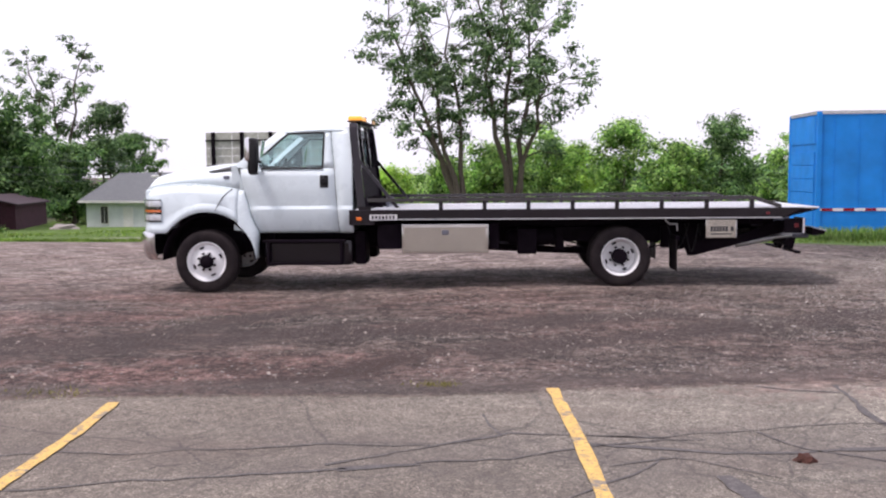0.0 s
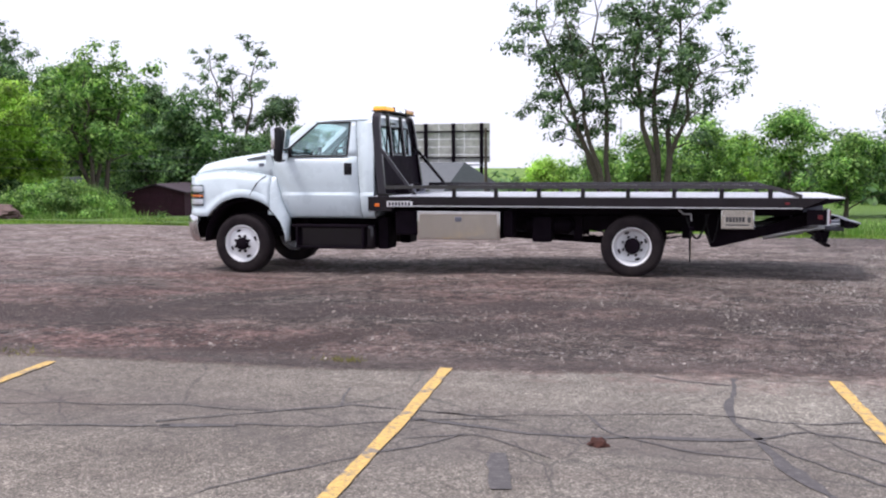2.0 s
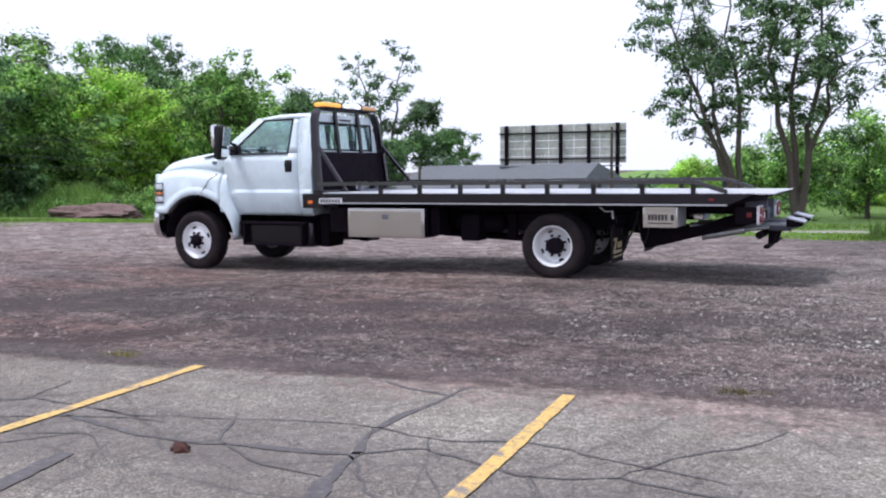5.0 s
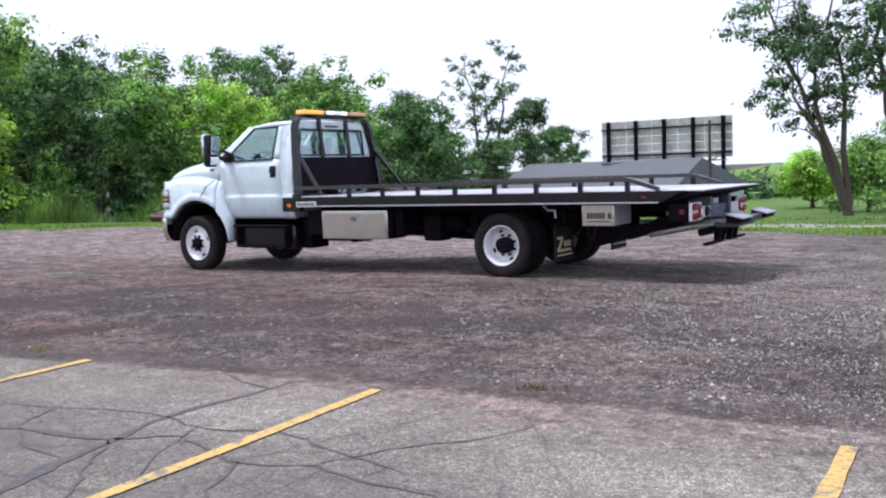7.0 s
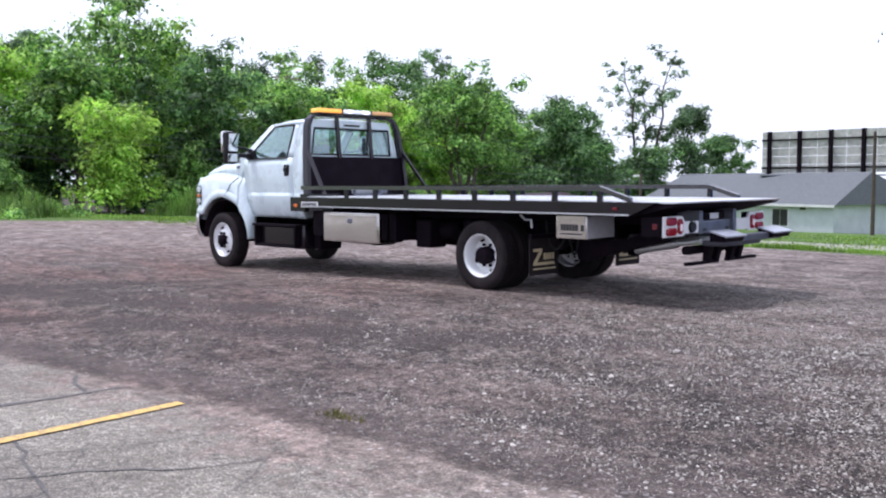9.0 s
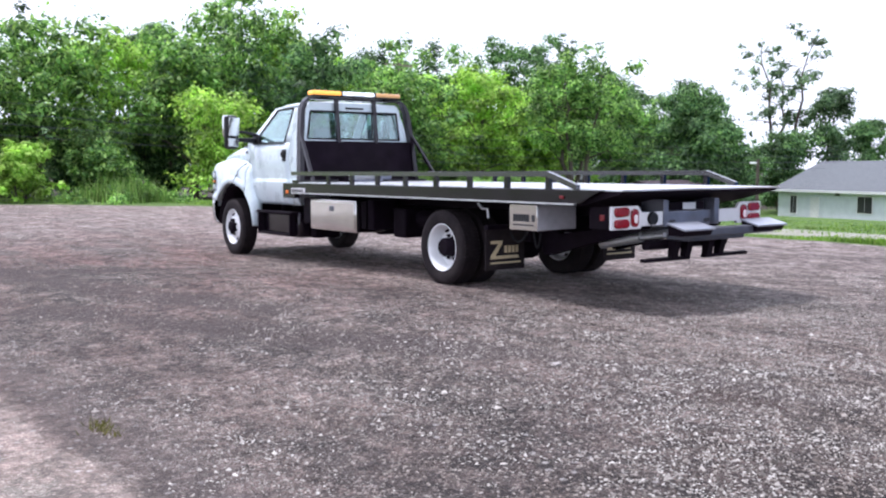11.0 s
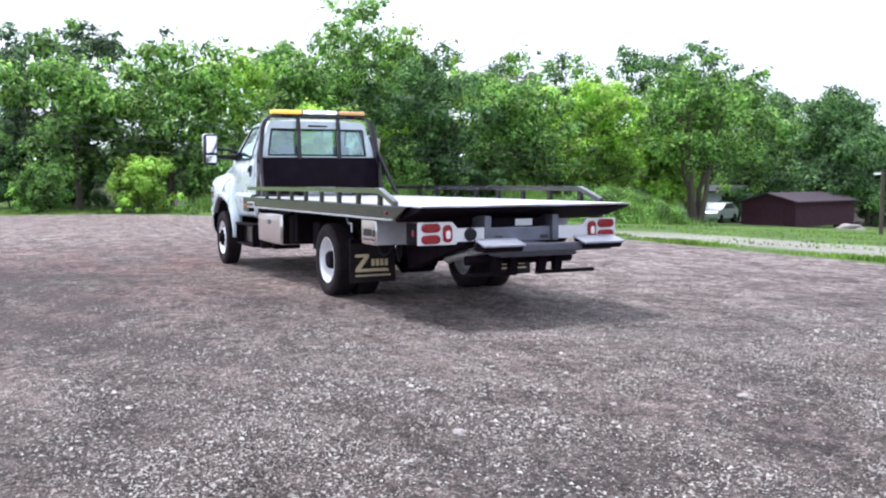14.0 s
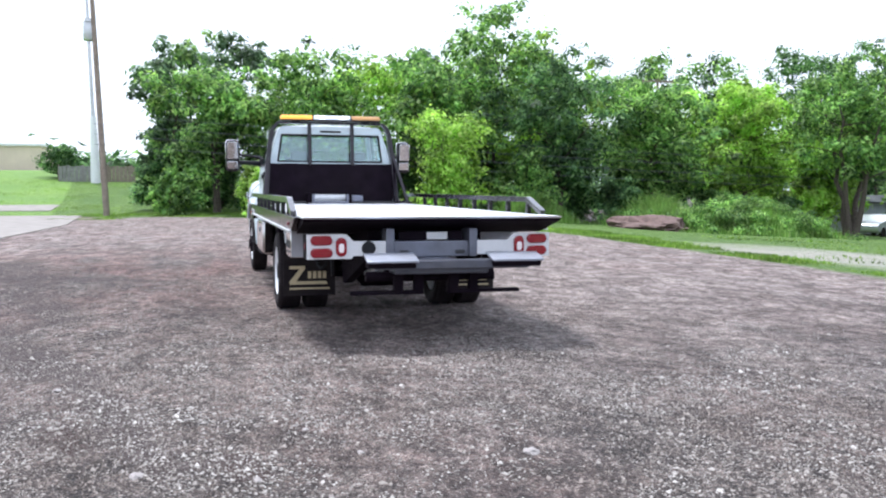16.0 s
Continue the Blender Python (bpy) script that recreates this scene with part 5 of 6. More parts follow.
    part("bumper_core", boxes((-1.02, -0.88, -0.95, 0.95, 0.56, 0.92), bevel=0.03), chassis_black, truck)


def build_wheel(x, y, s, dish, parent, name, size=1.0, lift=0.0):
    """A tyre on a white steel rim; s points outwards; a negative dish is sunk in."""
    R, w = 0.49, 0.27
    o = y
    tyre_p = [(0.30, -0.115), (0.34, -0.13), (0.42, -0.135), (0.465, -0.125), (0.485, -0.10), (0.49, -0.06), (0.49, 0.06), (0.485, 0.10), (0.465, 0.125), (0.42, 0.135), (0.34, 0.13), (0.30, 0.115)]
    tyre = part(name, lathe(bmesh.new(), [(r, d) for r, d in tyre_p], 48, (x, o, R)), rubber, parent, "black tyre on a white steel rim", angle=45)
    bm = bmesh.new()
    for k in range(60):
        a = math.tau * k / 60
        for d in (-0.085, -0.03, 0.03, 0.085):
            m = Matrix.Translation((x, o + d, R)) @ Matrix.Rotation(-a + (0.03 if d > 0 else 0), 4, "Y") @ Matrix.Translation((0.488, 0, 0))
            box(bm, -0.012, 0.008, -0.02, 0.02, -0.017, 0.017, 0, m)
    tagged(part("tread", bm, rubber, tyre), kind="stuff")
    bm = bmesh.new()
    f = 0.105 * s
    if dish >= 0:
        prof = [(0.30, -f), (0.285, -f * 0.5), (0.275, f * 0.7), (0.30, f * 1.05), (0.312, f * 1.15), (0.303, f * 1.18), (0.285, f * 0.95), (0.262, f * 0.55), (0.21, f * 0.62), (0.165, f * 0.98), (0.12, f * 1.02), (0.0, f * 1.02)]
        face = f * 1.02
    else:
        prof = [(0.30, -f), (0.285, -f), (0.272, f * 0.6), (0.30, f * 1.05), (0.312, f * 1.15), (0.303, f * 1.18), (0.283, f * 0.95), (0.268, f * 0.3), (0.245, -f * 0.2), (0.18, -f * 0.35), (0.0, -f * 0.35)]
        face = -f * 0.35
    rim = part("rim", lathe(bm, prof, 48, (x, o, R)), rim_white, tyre, "white painted steel rim", angle=50)
    bm = bmesh.new()
    hub_out = s * (0.07 if dish >= 0 else 0.15)
    k = 1.0 if dish >= 0 else 1.22
    lathe(bm, [(0.105 * k, face), (0.10 * k, face + hub_out * 0.8), (0.08 * k, face + hub_out), (0.0, face + hub_out)], 24, (x, o, R))
    part("hub", bm, chassis_black, rim, "black hub")
    nut = tube(bmesh.new(), [(0, -0.02, 0), (0, 0.02, 0)], 0.021, 6)
    nut_mesh = None
    for k in range(8):
        a = math.tau * (k + 0.5) / 8
        if nut_mesh is None:
            ob = part("wheel_nut", nut, chassis_black, rim)
            nut_mesh = ob.data
        else:
            ob = new("wheel_nut", nut_mesh)
            ob.parent = rim
        ob.location = (x + (0.132 if dish >= 0 else 0.158) * math.cos(a), o + face + s * 0.015, R + (0.132 if dish >= 0 else 0.158) * math.sin(a))
    d = (f * 0.62) if dish >= 0 else -f * 0.24
    # black blocks on the rim for the shade in its hand holes
    hole_mesh = None
    for k in range(4):
        a = math.tau * (k + 0.25) / 4
        if hole_mesh is None:
            ob = part("hand_hole", boxes((-0.016, 0.016, -0.02, 0.02, -0.038, 0.038), bevel=0.012), chassis_black, rim)
            hole_mesh = ob.data
        else:
            ob = new("hand_hole", hole_mesh)
            ob.parent = rim
        ob.matrix_basis = Matrix.Translation((x + 0.226 * math.cos(a), o + d, R + 0.226 * math.sin(a))) @ Matrix.Rotation(-a, 4, "Y")
    grow = Matrix.Translation((x, o, R * size + lift)) @ Matrix.Diagonal((size, 1, size, 1)) @ Matrix.Translation((-x, -o, -R))
    tyre.matrix_basis = grow
    return tyre


def build_running_gear():
    for s in (-1, 1):
        build_wheel(FX, s * 1.02, s, 1, truck, "front_wheel", 0.975)
        build_wheel(RX, s * 1.09, s, -1, truck, "rear_wheel", 0.905, 0.095)
        build_wheel(RX, s * 0.77, s, -1, truck, "inner_rear_wheel", 0.905, 0.095)
        y0, y1 = sorted((s * 0.39, s * 0.47))
        part("chassis_rail", boxes((-0.85, 7.45, y0, y1, 0.72, 0.95), bevel=0.008), chassis_black, truck)
        bm = bmesh.new()
        for k in range(4):
            zz = 0.60 - 0.012 * k
            L = 0.75 - 0.12 * k
            loft(bm, [[(RX + L * q, s * 0.50 + a, zz + 0.10 * q * q - 0.04 + b) for a, b in ((-0.04, 0), (0.04, 0), (0.04, 0.012), (-0.04, 0.012))] for q in np.linspace(-1, 1, 9)], True, True)
        box(bm, RX - 0.10, RX + 0.10, s * 0.50 - 0.06, s * 0.50 + 0.06, 0.46, 0.66)
        part("leaf_spring", bm, chassis_black, truck)
        for xa, xb, za in ((RX - 0.92, RX - 0.78, 0.58), (RX + 0.70, RX + 0.84, 0.62)):
            part("spring_hanger", boxes((xa, xb, s * 0.50 - 0.05, s * 0.50 + 0.05, za, 0.95), bevel=0.01), chassis_black, truck)
        bm = bmesh.new()
        tube(bm, [(FX + 0.1, s * 0.45, 0.50), (FX, s * 0.95, 0.49)], 0.07, 8)
        part("front_axle", bm, chassis_black, truck)
        # steps and tank under the cab
        y0, y1 = sorted((s * 0.50, s * 1.0))
        tank = part("fuel_tank", boxes((0.86, 2.22, y0, y1, 0.40, 0.80), bevel=0.06), black_paint, truck, "black fuel tank under the cab")
        y0, y1 = sorted((s * 0.90, s * 1.10))
        part("step", boxes((0.86, 2.12, y0, y1, 0.76, 0.80), (0.95, 2.05, y0, y1 , 0.42, 0.455), (0.92, 0.96, y0, y1, 0.42, 0.8), (2.04, 2.08, y0, y1, 0.42, 0.8), bevel=0.01), chassis_black, truck)
        part("step_bracket", boxes((0.8, 0.95, s * 0.55 - 0.08, s * 0.55 + 0.08, 0.35, 0.9), bevel=0.03), chassis_black, truck)
        part("battery_box", boxes((2.22, 2.40, s * 0.6 - 0.22, s * 0.6 + 0.22, 0.40, 0.92), bevel=0.03), chassis_black, truck)
        part("hanger_bracket", boxes((2.62, 2.98, s * 1.0 - 0.14, s * 1.0 + 0.14, 0.66, 1.04), bevel=0.02), chassis_black, truck)
        # polished locker under the bed
        y0, y1 = sorted((s * 0.76, s * 1.225))
        lock = part("tool_locker", boxes((3.0, 4.29, y0, y1, 0.60, 1.035), bevel=0.012), box_metal, truck, "polished aluminium tool locker")
        y0, y1 = sorted((s * 1.222, s * 1.238))
        part("locker_door", boxes((3.03, 4.26, y0, y1, 0.63, 1.005), bevel=0.006), box_metal, lock)
        y0, y1 = sorted((s * 1.232, s * 1.25))
        part("latch", boxes((3.60, 3.70, y0, y1, 0.88, 0.95), bevel=0.008), steel_grey, lock)
        part("locker_bracket", boxes((4.30, 4.45, s * 0.85 - 0.2, s * 0.85 + 0.2, 0.64, 1.05), bevel=0.02), chassis_black, truck)
        part("air_tank", tube(bmesh.new(), [(4.55, s * 0.62, 0.80), (4.62, s * 0.62, 0.80), (5.25, s * 0.62, 0.80), (5.32, s * 0.62, 0.80)], [0.06, 0.13, 0.13, 0.06], 14), chassis_black, truck)
        part("pump_box", boxes((4.72, 5.02, s * 0.75 - 0.16, s * 0.75 + 0.16, 0.56, 0.95), bevel=0.03), chassis_black, truck)
    bm = bmesh.new()
    tube(bm, [(RX, -0.98, 0.54), (RX, -0.3, 0.54), (RX, -0.2, 0.54), (RX, 0.2, 0.54), (RX, 0.3, 0.54), (RX, 0.98, 0.54)], [0.075, 0.085, 0.21, 0.21, 0.085, 0.075], 14)
    part("rear_axle", bm, chassis_black, truck)
    part("drive_shaft", tube(bmesh.new(), [(1.6, 0, 0.68), (3.9, 0, 0.62), (RX - 0.2, 0, 0.52)], 0.055, 10), chassis_black, truck)
    part("exhaust", tube(bmesh.new(), [(2.3, 0.55, 0.55), (2.5, 0.55, 0.62), (3.0, 0.55, 0.62), (3.1, 0.5, 0.62), (5.2, 0.55, 0.62)], [0.05, 0.05, 0.12, 0.05, 0.05], 10), steel_grey, truck)
    part("engine_block", boxes((-0.7, 0.5, -0.36, 0.36, 0.55, 1.4), bevel=0.05), chassis_black, truck)
    part("gearbox", boxes((0.5, 1.7, -0.25, 0.25, 0.50, 0.95), bevel=0.06), chassis_black, truck)
    for x in (-0.7, 2.5, 3.6, 4.7, 5.5, 6.9, 7.3):
        part("cross_member", boxes((x, x + 0.1, -0.42, 0.42, 0.74, 0.92)), chassis_black, truck)


def build_bed():
    bed = part("carrier_bed", boxes((2.24, 8.55, -1.20, 1.20, 1.17, 1.222)), chassis_black, truck, "black carrier bed frame")
    # deck planks of ribbed aluminium
    n, w = 16, 2.36 / 16
    for k in range(n):
        y0 = -1.18 + k * w
        part("deck_plank", boxes((2.30, 8.56, y0 + 0.002, y0 + w - 0.002, 1.225, 1.262), (2.30, 8.56, y0 + w * 0.3, y0 + w * 0.36, 1.26, 1.267), (2.30, 8.56, y0 + w * 0.64, y0 + w * 0.70, 1.26, 1.267)), deck_metal, bed)
    # tail of the deck, thinning to a lip
    bm = prism(bmesh.new(), [(8.55, 1.264), (8.55, 1.246), (9.07, 1.246), (9.08, 1.262)], -1.22, 1.22, "y")
    part("tail_ramp", bm, deck_metal, bed, "aluminium tail ramp")
    part("tail_lip", prism(bmesh.new(), [(8.5, 1.243), (8.5, 1.09), (9.04, 1.222), (9.055, 1.243)], -1.215, 1.215, "y"), chassis_black, bed)
    for s in (-1, 1):
        y0, y1 = sorted((s * 1.19, s * 1.275))
        bm = prism(bmesh.new(), [(2.22, 1.03), (2.22, 1.255), (8.86, 1.255), (8.55, 1.115), (2.6, 1.115), (2.6, 1.03)], y0, y1, "y", 0.006)
        part("side_beam", bm, black_paint, bed, "black steel side beam")
        # strip in bright metal stands in for the flange edge's reflection
        y0, y1 = sorted((s * 1.262, s * 1.30))
        part("rub_strip", boxes((2.62, 8.52, y0, y1, 1.105, 1.122)), galvanised, bed, "metal rub strip made bright for its edge's sky reflection")
        # rail on posts
        bm = bmesh.new()
        loft(bm, [[(x, s * 1.245 + a, z + b) for a, b in ((-0.028, -0.028), (0.028, -0.028), (0.028, 0.028), (-0.028, 0.028))] for x, z in ((2.50, 1.40), (8.10, 1.405), (8.16, 1.39), (8.52, 1.275))], True, True)
        rail = part("side_rail", bm, rail_paint, bed, "black steel side rail")
        for k in range(8):
            x = 3.59 + 0.645 * k
            part("post", boxes((x - 0.03, x + 0.03, s * 1.245 - 0.022, s * 1.245 + 0.022, 1.25, 1.385)), black_paint, rail)
        # marker lamps, maker's plate with plain bars
        y0, y1 = sorted((s * 1.272, s * 1.29))
        part("marker_lamp", boxes((2.33, 2.41, y0, y1, 1.10, 1.15), bevel=0.008), marker_amber, bed, "amber marker lamp")
        part("marker_lamp", boxes((8.30, 8.36, y0, y1, 1.165, 1.195), bevel=0.006), red_marker, bed, "red marker lamp")
        plate = part("maker_plate", boxes((2.53, 2.94, y0, y1 , 1.10, 1.185), bevel=0.004), plate_white, bed, "pale plate with plain dark bars")
        yy = s * 1.292
        bm = boxes(*[(2.56 + 0.052 * k, 2.595 + 0.052 * k, min(yy, yy - s * 0.006), max(yy, yy - s * 0.006), 1.118, 1.172) for k in range(7)])
        part("plate_bars", bm, mark_dark, plate)
        # bed frame runners
        y0, y1 = sorted((s * 0.44, s * 0.56))
        part("bed_runner", boxes((2.4, 8.62, y0, y1, 0.97, 1.17), bevel=0.008), chassis_black, bed)
    for x in np.arange(2.5, 8.5, 0.42):
        part("joist", boxes((x, x + 0.07, -1.19, 1.19, 1.09, 1.17)), chassis_black, bed)
    part("bed_light_track", boxes((2.6, 8.4, -0.02, 0.02, 1.262, 1.268)), galvanised, bed)
    # headboard with lamp bar, raked forward
    def rake(ob):
        for v in ob.data.vertices:
            v.co.x += 0.115 - 0.14 * (v.co.z - 1.25) / 1.3
        return ob

    board = part("headboard", boxes((2.255, 2.285, -1.0, 1.0, 1.25, 1.90), bevel=0.005), chassis_black, truck, "black steel headboard")
    part("headboard_foot", boxes((2.24, 2.42, -1.18, 1.18, 1.25, 1.30)), black_paint, board)
    for s in (-1, 1):
        bm = bmesh.new()
        loft(bm, [[(2.27 + a, s * y + b, z) for a, b in ((-0.06, -0.035), (0.06, -0.035), (0.06, 0.035), (-0.06, 0.035))] for y, z in ((1.06, 1.22), (1.01, 1.95), (0.955, 2.38), (0.90, 2.50), (0.83, 2.56))], True, True)
        part("headboard_post", bm, black_paint, board)
        bm = bmesh.new()
        loft(bm, [[(x + a, s * y + b, z) for a, b in ((-0.03, -0.022), (0.03, -0.022), (0.03, 0.022), (-0.03, 0.022))] for x, y, z in ((2.30, 1.02, 2.02), (2.82, 1.13, 1.28))], True, True)
        part("brace", bm, black_paint, board)
        part("window_guard_bar", boxes((2.245, 2.295, s * 0.345 - 0.03, s * 0.345 + 0.03, 1.88, 2.57)), black_paint, board)
    part("top_bar", boxes((2.22, 2.32, -0.86, 0.86, 2.535, 2.572), bevel=0.01), black_paint, board)
    for ob in [board] + list(board.children):
        rake(ob)
    bar = part("light_bar", boxes((2.14, 2.37, -0.81, 0.81, 2.583, 2.604), bevel=0.008), black_plastic, truck, "warning light bar with amber and clear lenses")
    for a, b, m, lab in ((-0.80, -0.30, amber_on, "amber lens lit"), (-0.295, 0.315, clear_on, "clear lens"), (0.32, 0.80, amber_off, "amber lens unlit")):
        part("lens", boxes((2.15, 2.36, a, b, 2.602, 2.672), bevel=0.025), m, bar, lab)
    for yy in (-0.20, 0.14):
        part("flash_lamp", boxes((2.359, 2.364, yy, yy + 0.10, 2.618, 2.660), bevel=0.002), white_flash, bar, "white flashing lamp")
    for yy in (-0.305, 0.31):
        part("lens_band", boxes((2.145, 2.365, yy, yy + 0.015, 2.600, 2.676), bevel=0.004), black_plastic, bar)
    part("light_bar_foot", boxes((2.18, 2.32, -0.62, -0.5, 2.56, 2.59)), black_plastic, bar)
    part("light_bar_foot", boxes((2.18, 2.32, 0.5, 0.62, 2.56, 2.59)), black_plastic, bar)
    # winch at the front of the deck
    winch = part("winch", boxes((2.36, 2.62, -0.42, -0.34, 1.26, 1.43), bevel=0.012), chassis_black, truck, "grey winch on the deck")
    part("side_plate", boxes((2.36, 2.62, 0.20, 0.28, 1.26, 1.43), bevel=0.012), chassis_black, winch)
    part("motor", boxes((2.40, 2.58, 0.28, 0.48, 1.29, 1.40), bevel=0.03), steel_grey, winch)
    part("drum", tube(bmesh.new(), [(2.49, -0.34, 1.35), (2.49, 0.20, 1.35)], 0.065, 16), galvanised, winch)
    part("roller_guide", boxes((2.66, 2.72, -0.36, 0.22, 1.26, 1.30), (2.66, 2.72, -0.36, -0.32, 1.30, 1.41), (2.66, 2.72, 0.18, 0.22, 1.30, 1.41), bevel=0.01), steel_grey, winch)


def oval(bm, x, y, z, w, h, depth, sides=20):
    """A lamp face with rounded ends, standing off the plane x."""
    ring = []
    r = min(w, h) / 2
    for k in range(sides):
        a = math.tau * k / sides
        cy, cz = max(0, w / 2 - r) * (1 if math.cos(a) > 0 else -1), max(0, h / 2 - r) * (1 if math.sin(a) > 0 else -1)
        ring.append((cy + r * math.cos(a), cz + r * math.sin(a)))
    loft(bm, [[(x + d, y + p * k, z + q * k) for p, q in ring] for d, k in ((0, 1), (depth * 0.7, 1), (depth, 0.8))], True, True)
    return bm


def build_tail():
    X = 8.86
    for s in (-1, 1):
        y0, y1 = 0.44, 1.165
        pts = [(s * y1, 0.875), (s * y1, 1.10), (s * 0.80, 1.10), (s * 0.74, 1.035), (s * y0, 1.035), (s * y0, 0.90), (s * 0.74, 0.90), (s * 0.76, 0.875)]
        board = part("lamp_board", prism(bmesh.new(), pts, X, X + 0.03, "x"), plate_white, truck, "pale metal lamp board")
        part("lamp_board_return", boxes((8.60, X, s * 1.155 - 0.012, s * 1.155 + 0.012, 0.88, 1.09)), chassis_black, board)
        part("side_reflector", boxes((8.74, 8.80, *sorted((s * 1.166, s * 1.173)), 0.96, 1.02), bevel=0.008), red_marker, board)
        for zz in (1.045, 0.932):
            part("tail_lamp", oval(bmesh.new(), X + 0.03, s * 1.035, zz, 0.20, 0.088, 0.025), red_lens, board, "red oval tail lamp")
        rl = part("tail_lamp", oval(bmesh.new(), X + 0.03, s * 0.855, 0.985, 0.10, 0.175, 0.025), red_lens, board, "upright red lamp with a clear middle")
        part("reverse_lens", oval(bmesh.new(), X + 0.05, s * 0.855, 0.975, 0.05, 0.085, 0.012), lamp("reverse_lens", (0.85, 0.75, 0.75), 0.05), rl)
        if s < 0:
            part("work_lamp", tube(bmesh.new(), [(X + 0.02, s * 0.60, 0.97), (X + 0.06, s * 0.60, 0.97)], [0.068, 0.06], 20), black_plastic, board, "round black work lamp")
        y0, y1 = sorted((s * 0.36, s * 0.44))
        part("tail_post", boxes((8.55, 8.90, y0, y1, 0.88, 1.15), bevel=0.01), steel_grey, truck)
        # subframe arm dropping forward
        y0, y1 = sorted((s * 0.50, s * 0.60))
        bm = prism(bmesh.new(), [(7.16, 0.99), (7.34, 0.50), (7.42, 0.50), (8.80, 0.86), (8.80, 1.03), (8.66, 1.03), (8.05, 0.80), (7.55, 0.74), (7.46, 0.99)], y0, y1, "y", 0.006)
        part("subframe_arm", bm, chassis_black, truck, "black sloping subframe arm")
        # mud flap hung behind the rear wheel
        y0, y1 = sorted((s * 0.64, s * 1.21))
        flap = part("mud_flap", boxes((7.04, 7.055, y0, y1, 0.33, 0.80), bevel=0.003), rubber, truck, "black mud flap with a gold plain mark")
        z0, fx = 0.43, 7.058
        q = s * 0.925 - (0.22 if s < 0 else 0.22)
        zed = [(q, 0.66), (q + 0.17, 0.66), (q + 0.17, 0.625), (q + 0.07, 0.49), (q + 0.40, 0.49), (q + 0.42, 0.455), (q, 0.455), (q, 0.49), (q + 0.11, 0.625), (q, 0.625)]
        part("mark", prism(bmesh.new(), zed, fx, fx + 0.004, "x"), gold_paint, flap, "gold angular mark")
        for k in range(4):
            part("mark_bar", boxes((fx, fx + 0.004, q + 0.20 + 0.055 * k, q + 0.24 + 0.055 * k, 0.52, 0.60)), gold_paint, flap)
        part("mark_line", boxes((fx, fx + 0.004, q, q + 0.44, 0.40, 0.42)), gold_paint, flap)
        part("flap_hanger", boxes((7.03, 7.09, y0, y1, 0.79, 0.84)), chassis_black, flap)
        # bracket and sign box on the side, with plain bars
        y0, y1 = sorted((s * 0.66, s * 1.215))
        sign = part("sign_box", boxes((7.46, 7.90, y0, y1, 0.815, 1.09), bevel=0.008), box_metal, truck, "bright metal box with plain dark bars")
        # added plate; the metal end's reflected brightness is put into its grey
        part("box_end", boxes((7.901, 7.909, *sorted((s * 0.67, s * 1.205)), 0.825, 1.08)), box_grey, sign, "grey plate laid over the metal box end")
        yy = s * 1.217
        part("sign_bars", boxes(*[(7.53 + 0.043 * k, 7.56 + 0.043 * k, min(yy, yy + s * 0.004), max(yy, yy + s * 0.004), 0.91, 0.985) for k in range(6)], (7.82, 7.86, min(yy, yy + s * 0.004), max(yy, yy + s * 0.004), 0.91, 0.98), (7.53, 7.84, min(yy, yy + s * 0.004), max(yy, yy + s * 0.004), 0.865, 0.88)), mark_dark, sign)
        part("sign_hook", tube(bmesh.new(), [(6.88, s * 1.18, 1.08), (6.95, s * 1.18, 1.02), (7.05, s * 1.18, 1.02), (7.06, s * 1.18, 0.92)], 0.014, 6), galvanised, truck)
        hose = bmesh.new()
        tube(hose, [(6.98 + 0.32 * q, s * (0.80 + 0.05 * math.sin(6 * q)), 1.0 - 0.36 * math.sin(math.pi * q)) for q in np.linspace(0, 1, 12)], 0.014, 6)
        tube(hose, [(7.26 + 0.20 * q, s * 0.72, 1.0 - 0.42 * math.sin(math.pi * q)) for q in np.linspace(0, 1, 12)], 0.012, 6)
        part("hose", hose, black_plastic, truck)
        part("bed_cylinder", tube(bmesh.new(), [(7.9, s * 0.30, 0.78), (8.5, s * 0.30, 0.80), (8.5, s * 0.30, 0.80), (9.2, s * 0.30, 0.83)], [0.06, 0.06, 0.035, 0.035], 12), galvanised, truck)
    part("tail_cross_beam", boxes((8.66, 8.86, -0.40, 0.42, 0.88, 1.03), bevel=0.012), steel_grey, truck, "grey steel cross beam")
    part("beam_block", boxes((8.66, 8.80, -0.30, 0.32, 1.032, 1.12), bevel=0.01), chassis_black, truck)
    part("tail_label", boxes((8.801, 8.806, -0.03, 0.17, 1.04, 1.11)), plate_white, truck, "small pale blank plate")
    # dark ovals laid on the beam for the shade in its holes
    for yy in (-0.26, 0.28):
        part("beam_hole", oval(bmesh.new(), 8.861, yy, 0.925, 0.10, 0.04, 0.004), mark_dark, truck)
    lift = part("wheel_lift", boxes((8.8, 9.30, -0.14, 0.16, 0.76, 0.88), bevel=0.015), steel_grey, truck, "grey steel wheel lift arm")
    lift.location.x = -0.12
    part("cross_bar", boxes((9.30, 9.42, -0.62, 0.82, 0.80, 0.885), bevel=0.015), dark_steel, lift)
    part("lift_head", boxes((9.04, 9.32, -0.42, 0.46, 0.75, 0.815), bevel=0.015), dark_steel, lift)
    for y0, y1 in ((-0.70, -0.24), (0.44, 0.93)):
        bm = prism(bmesh.new(), [(9.27, 0.928), (9.28, 0.944), (9.50, 0.888), (9.495, 0.868)], y0, y1, "y", 0.004)
        pad = part("pad", bm, lift_grey, lift, "pale sloping pad on the cross bar")
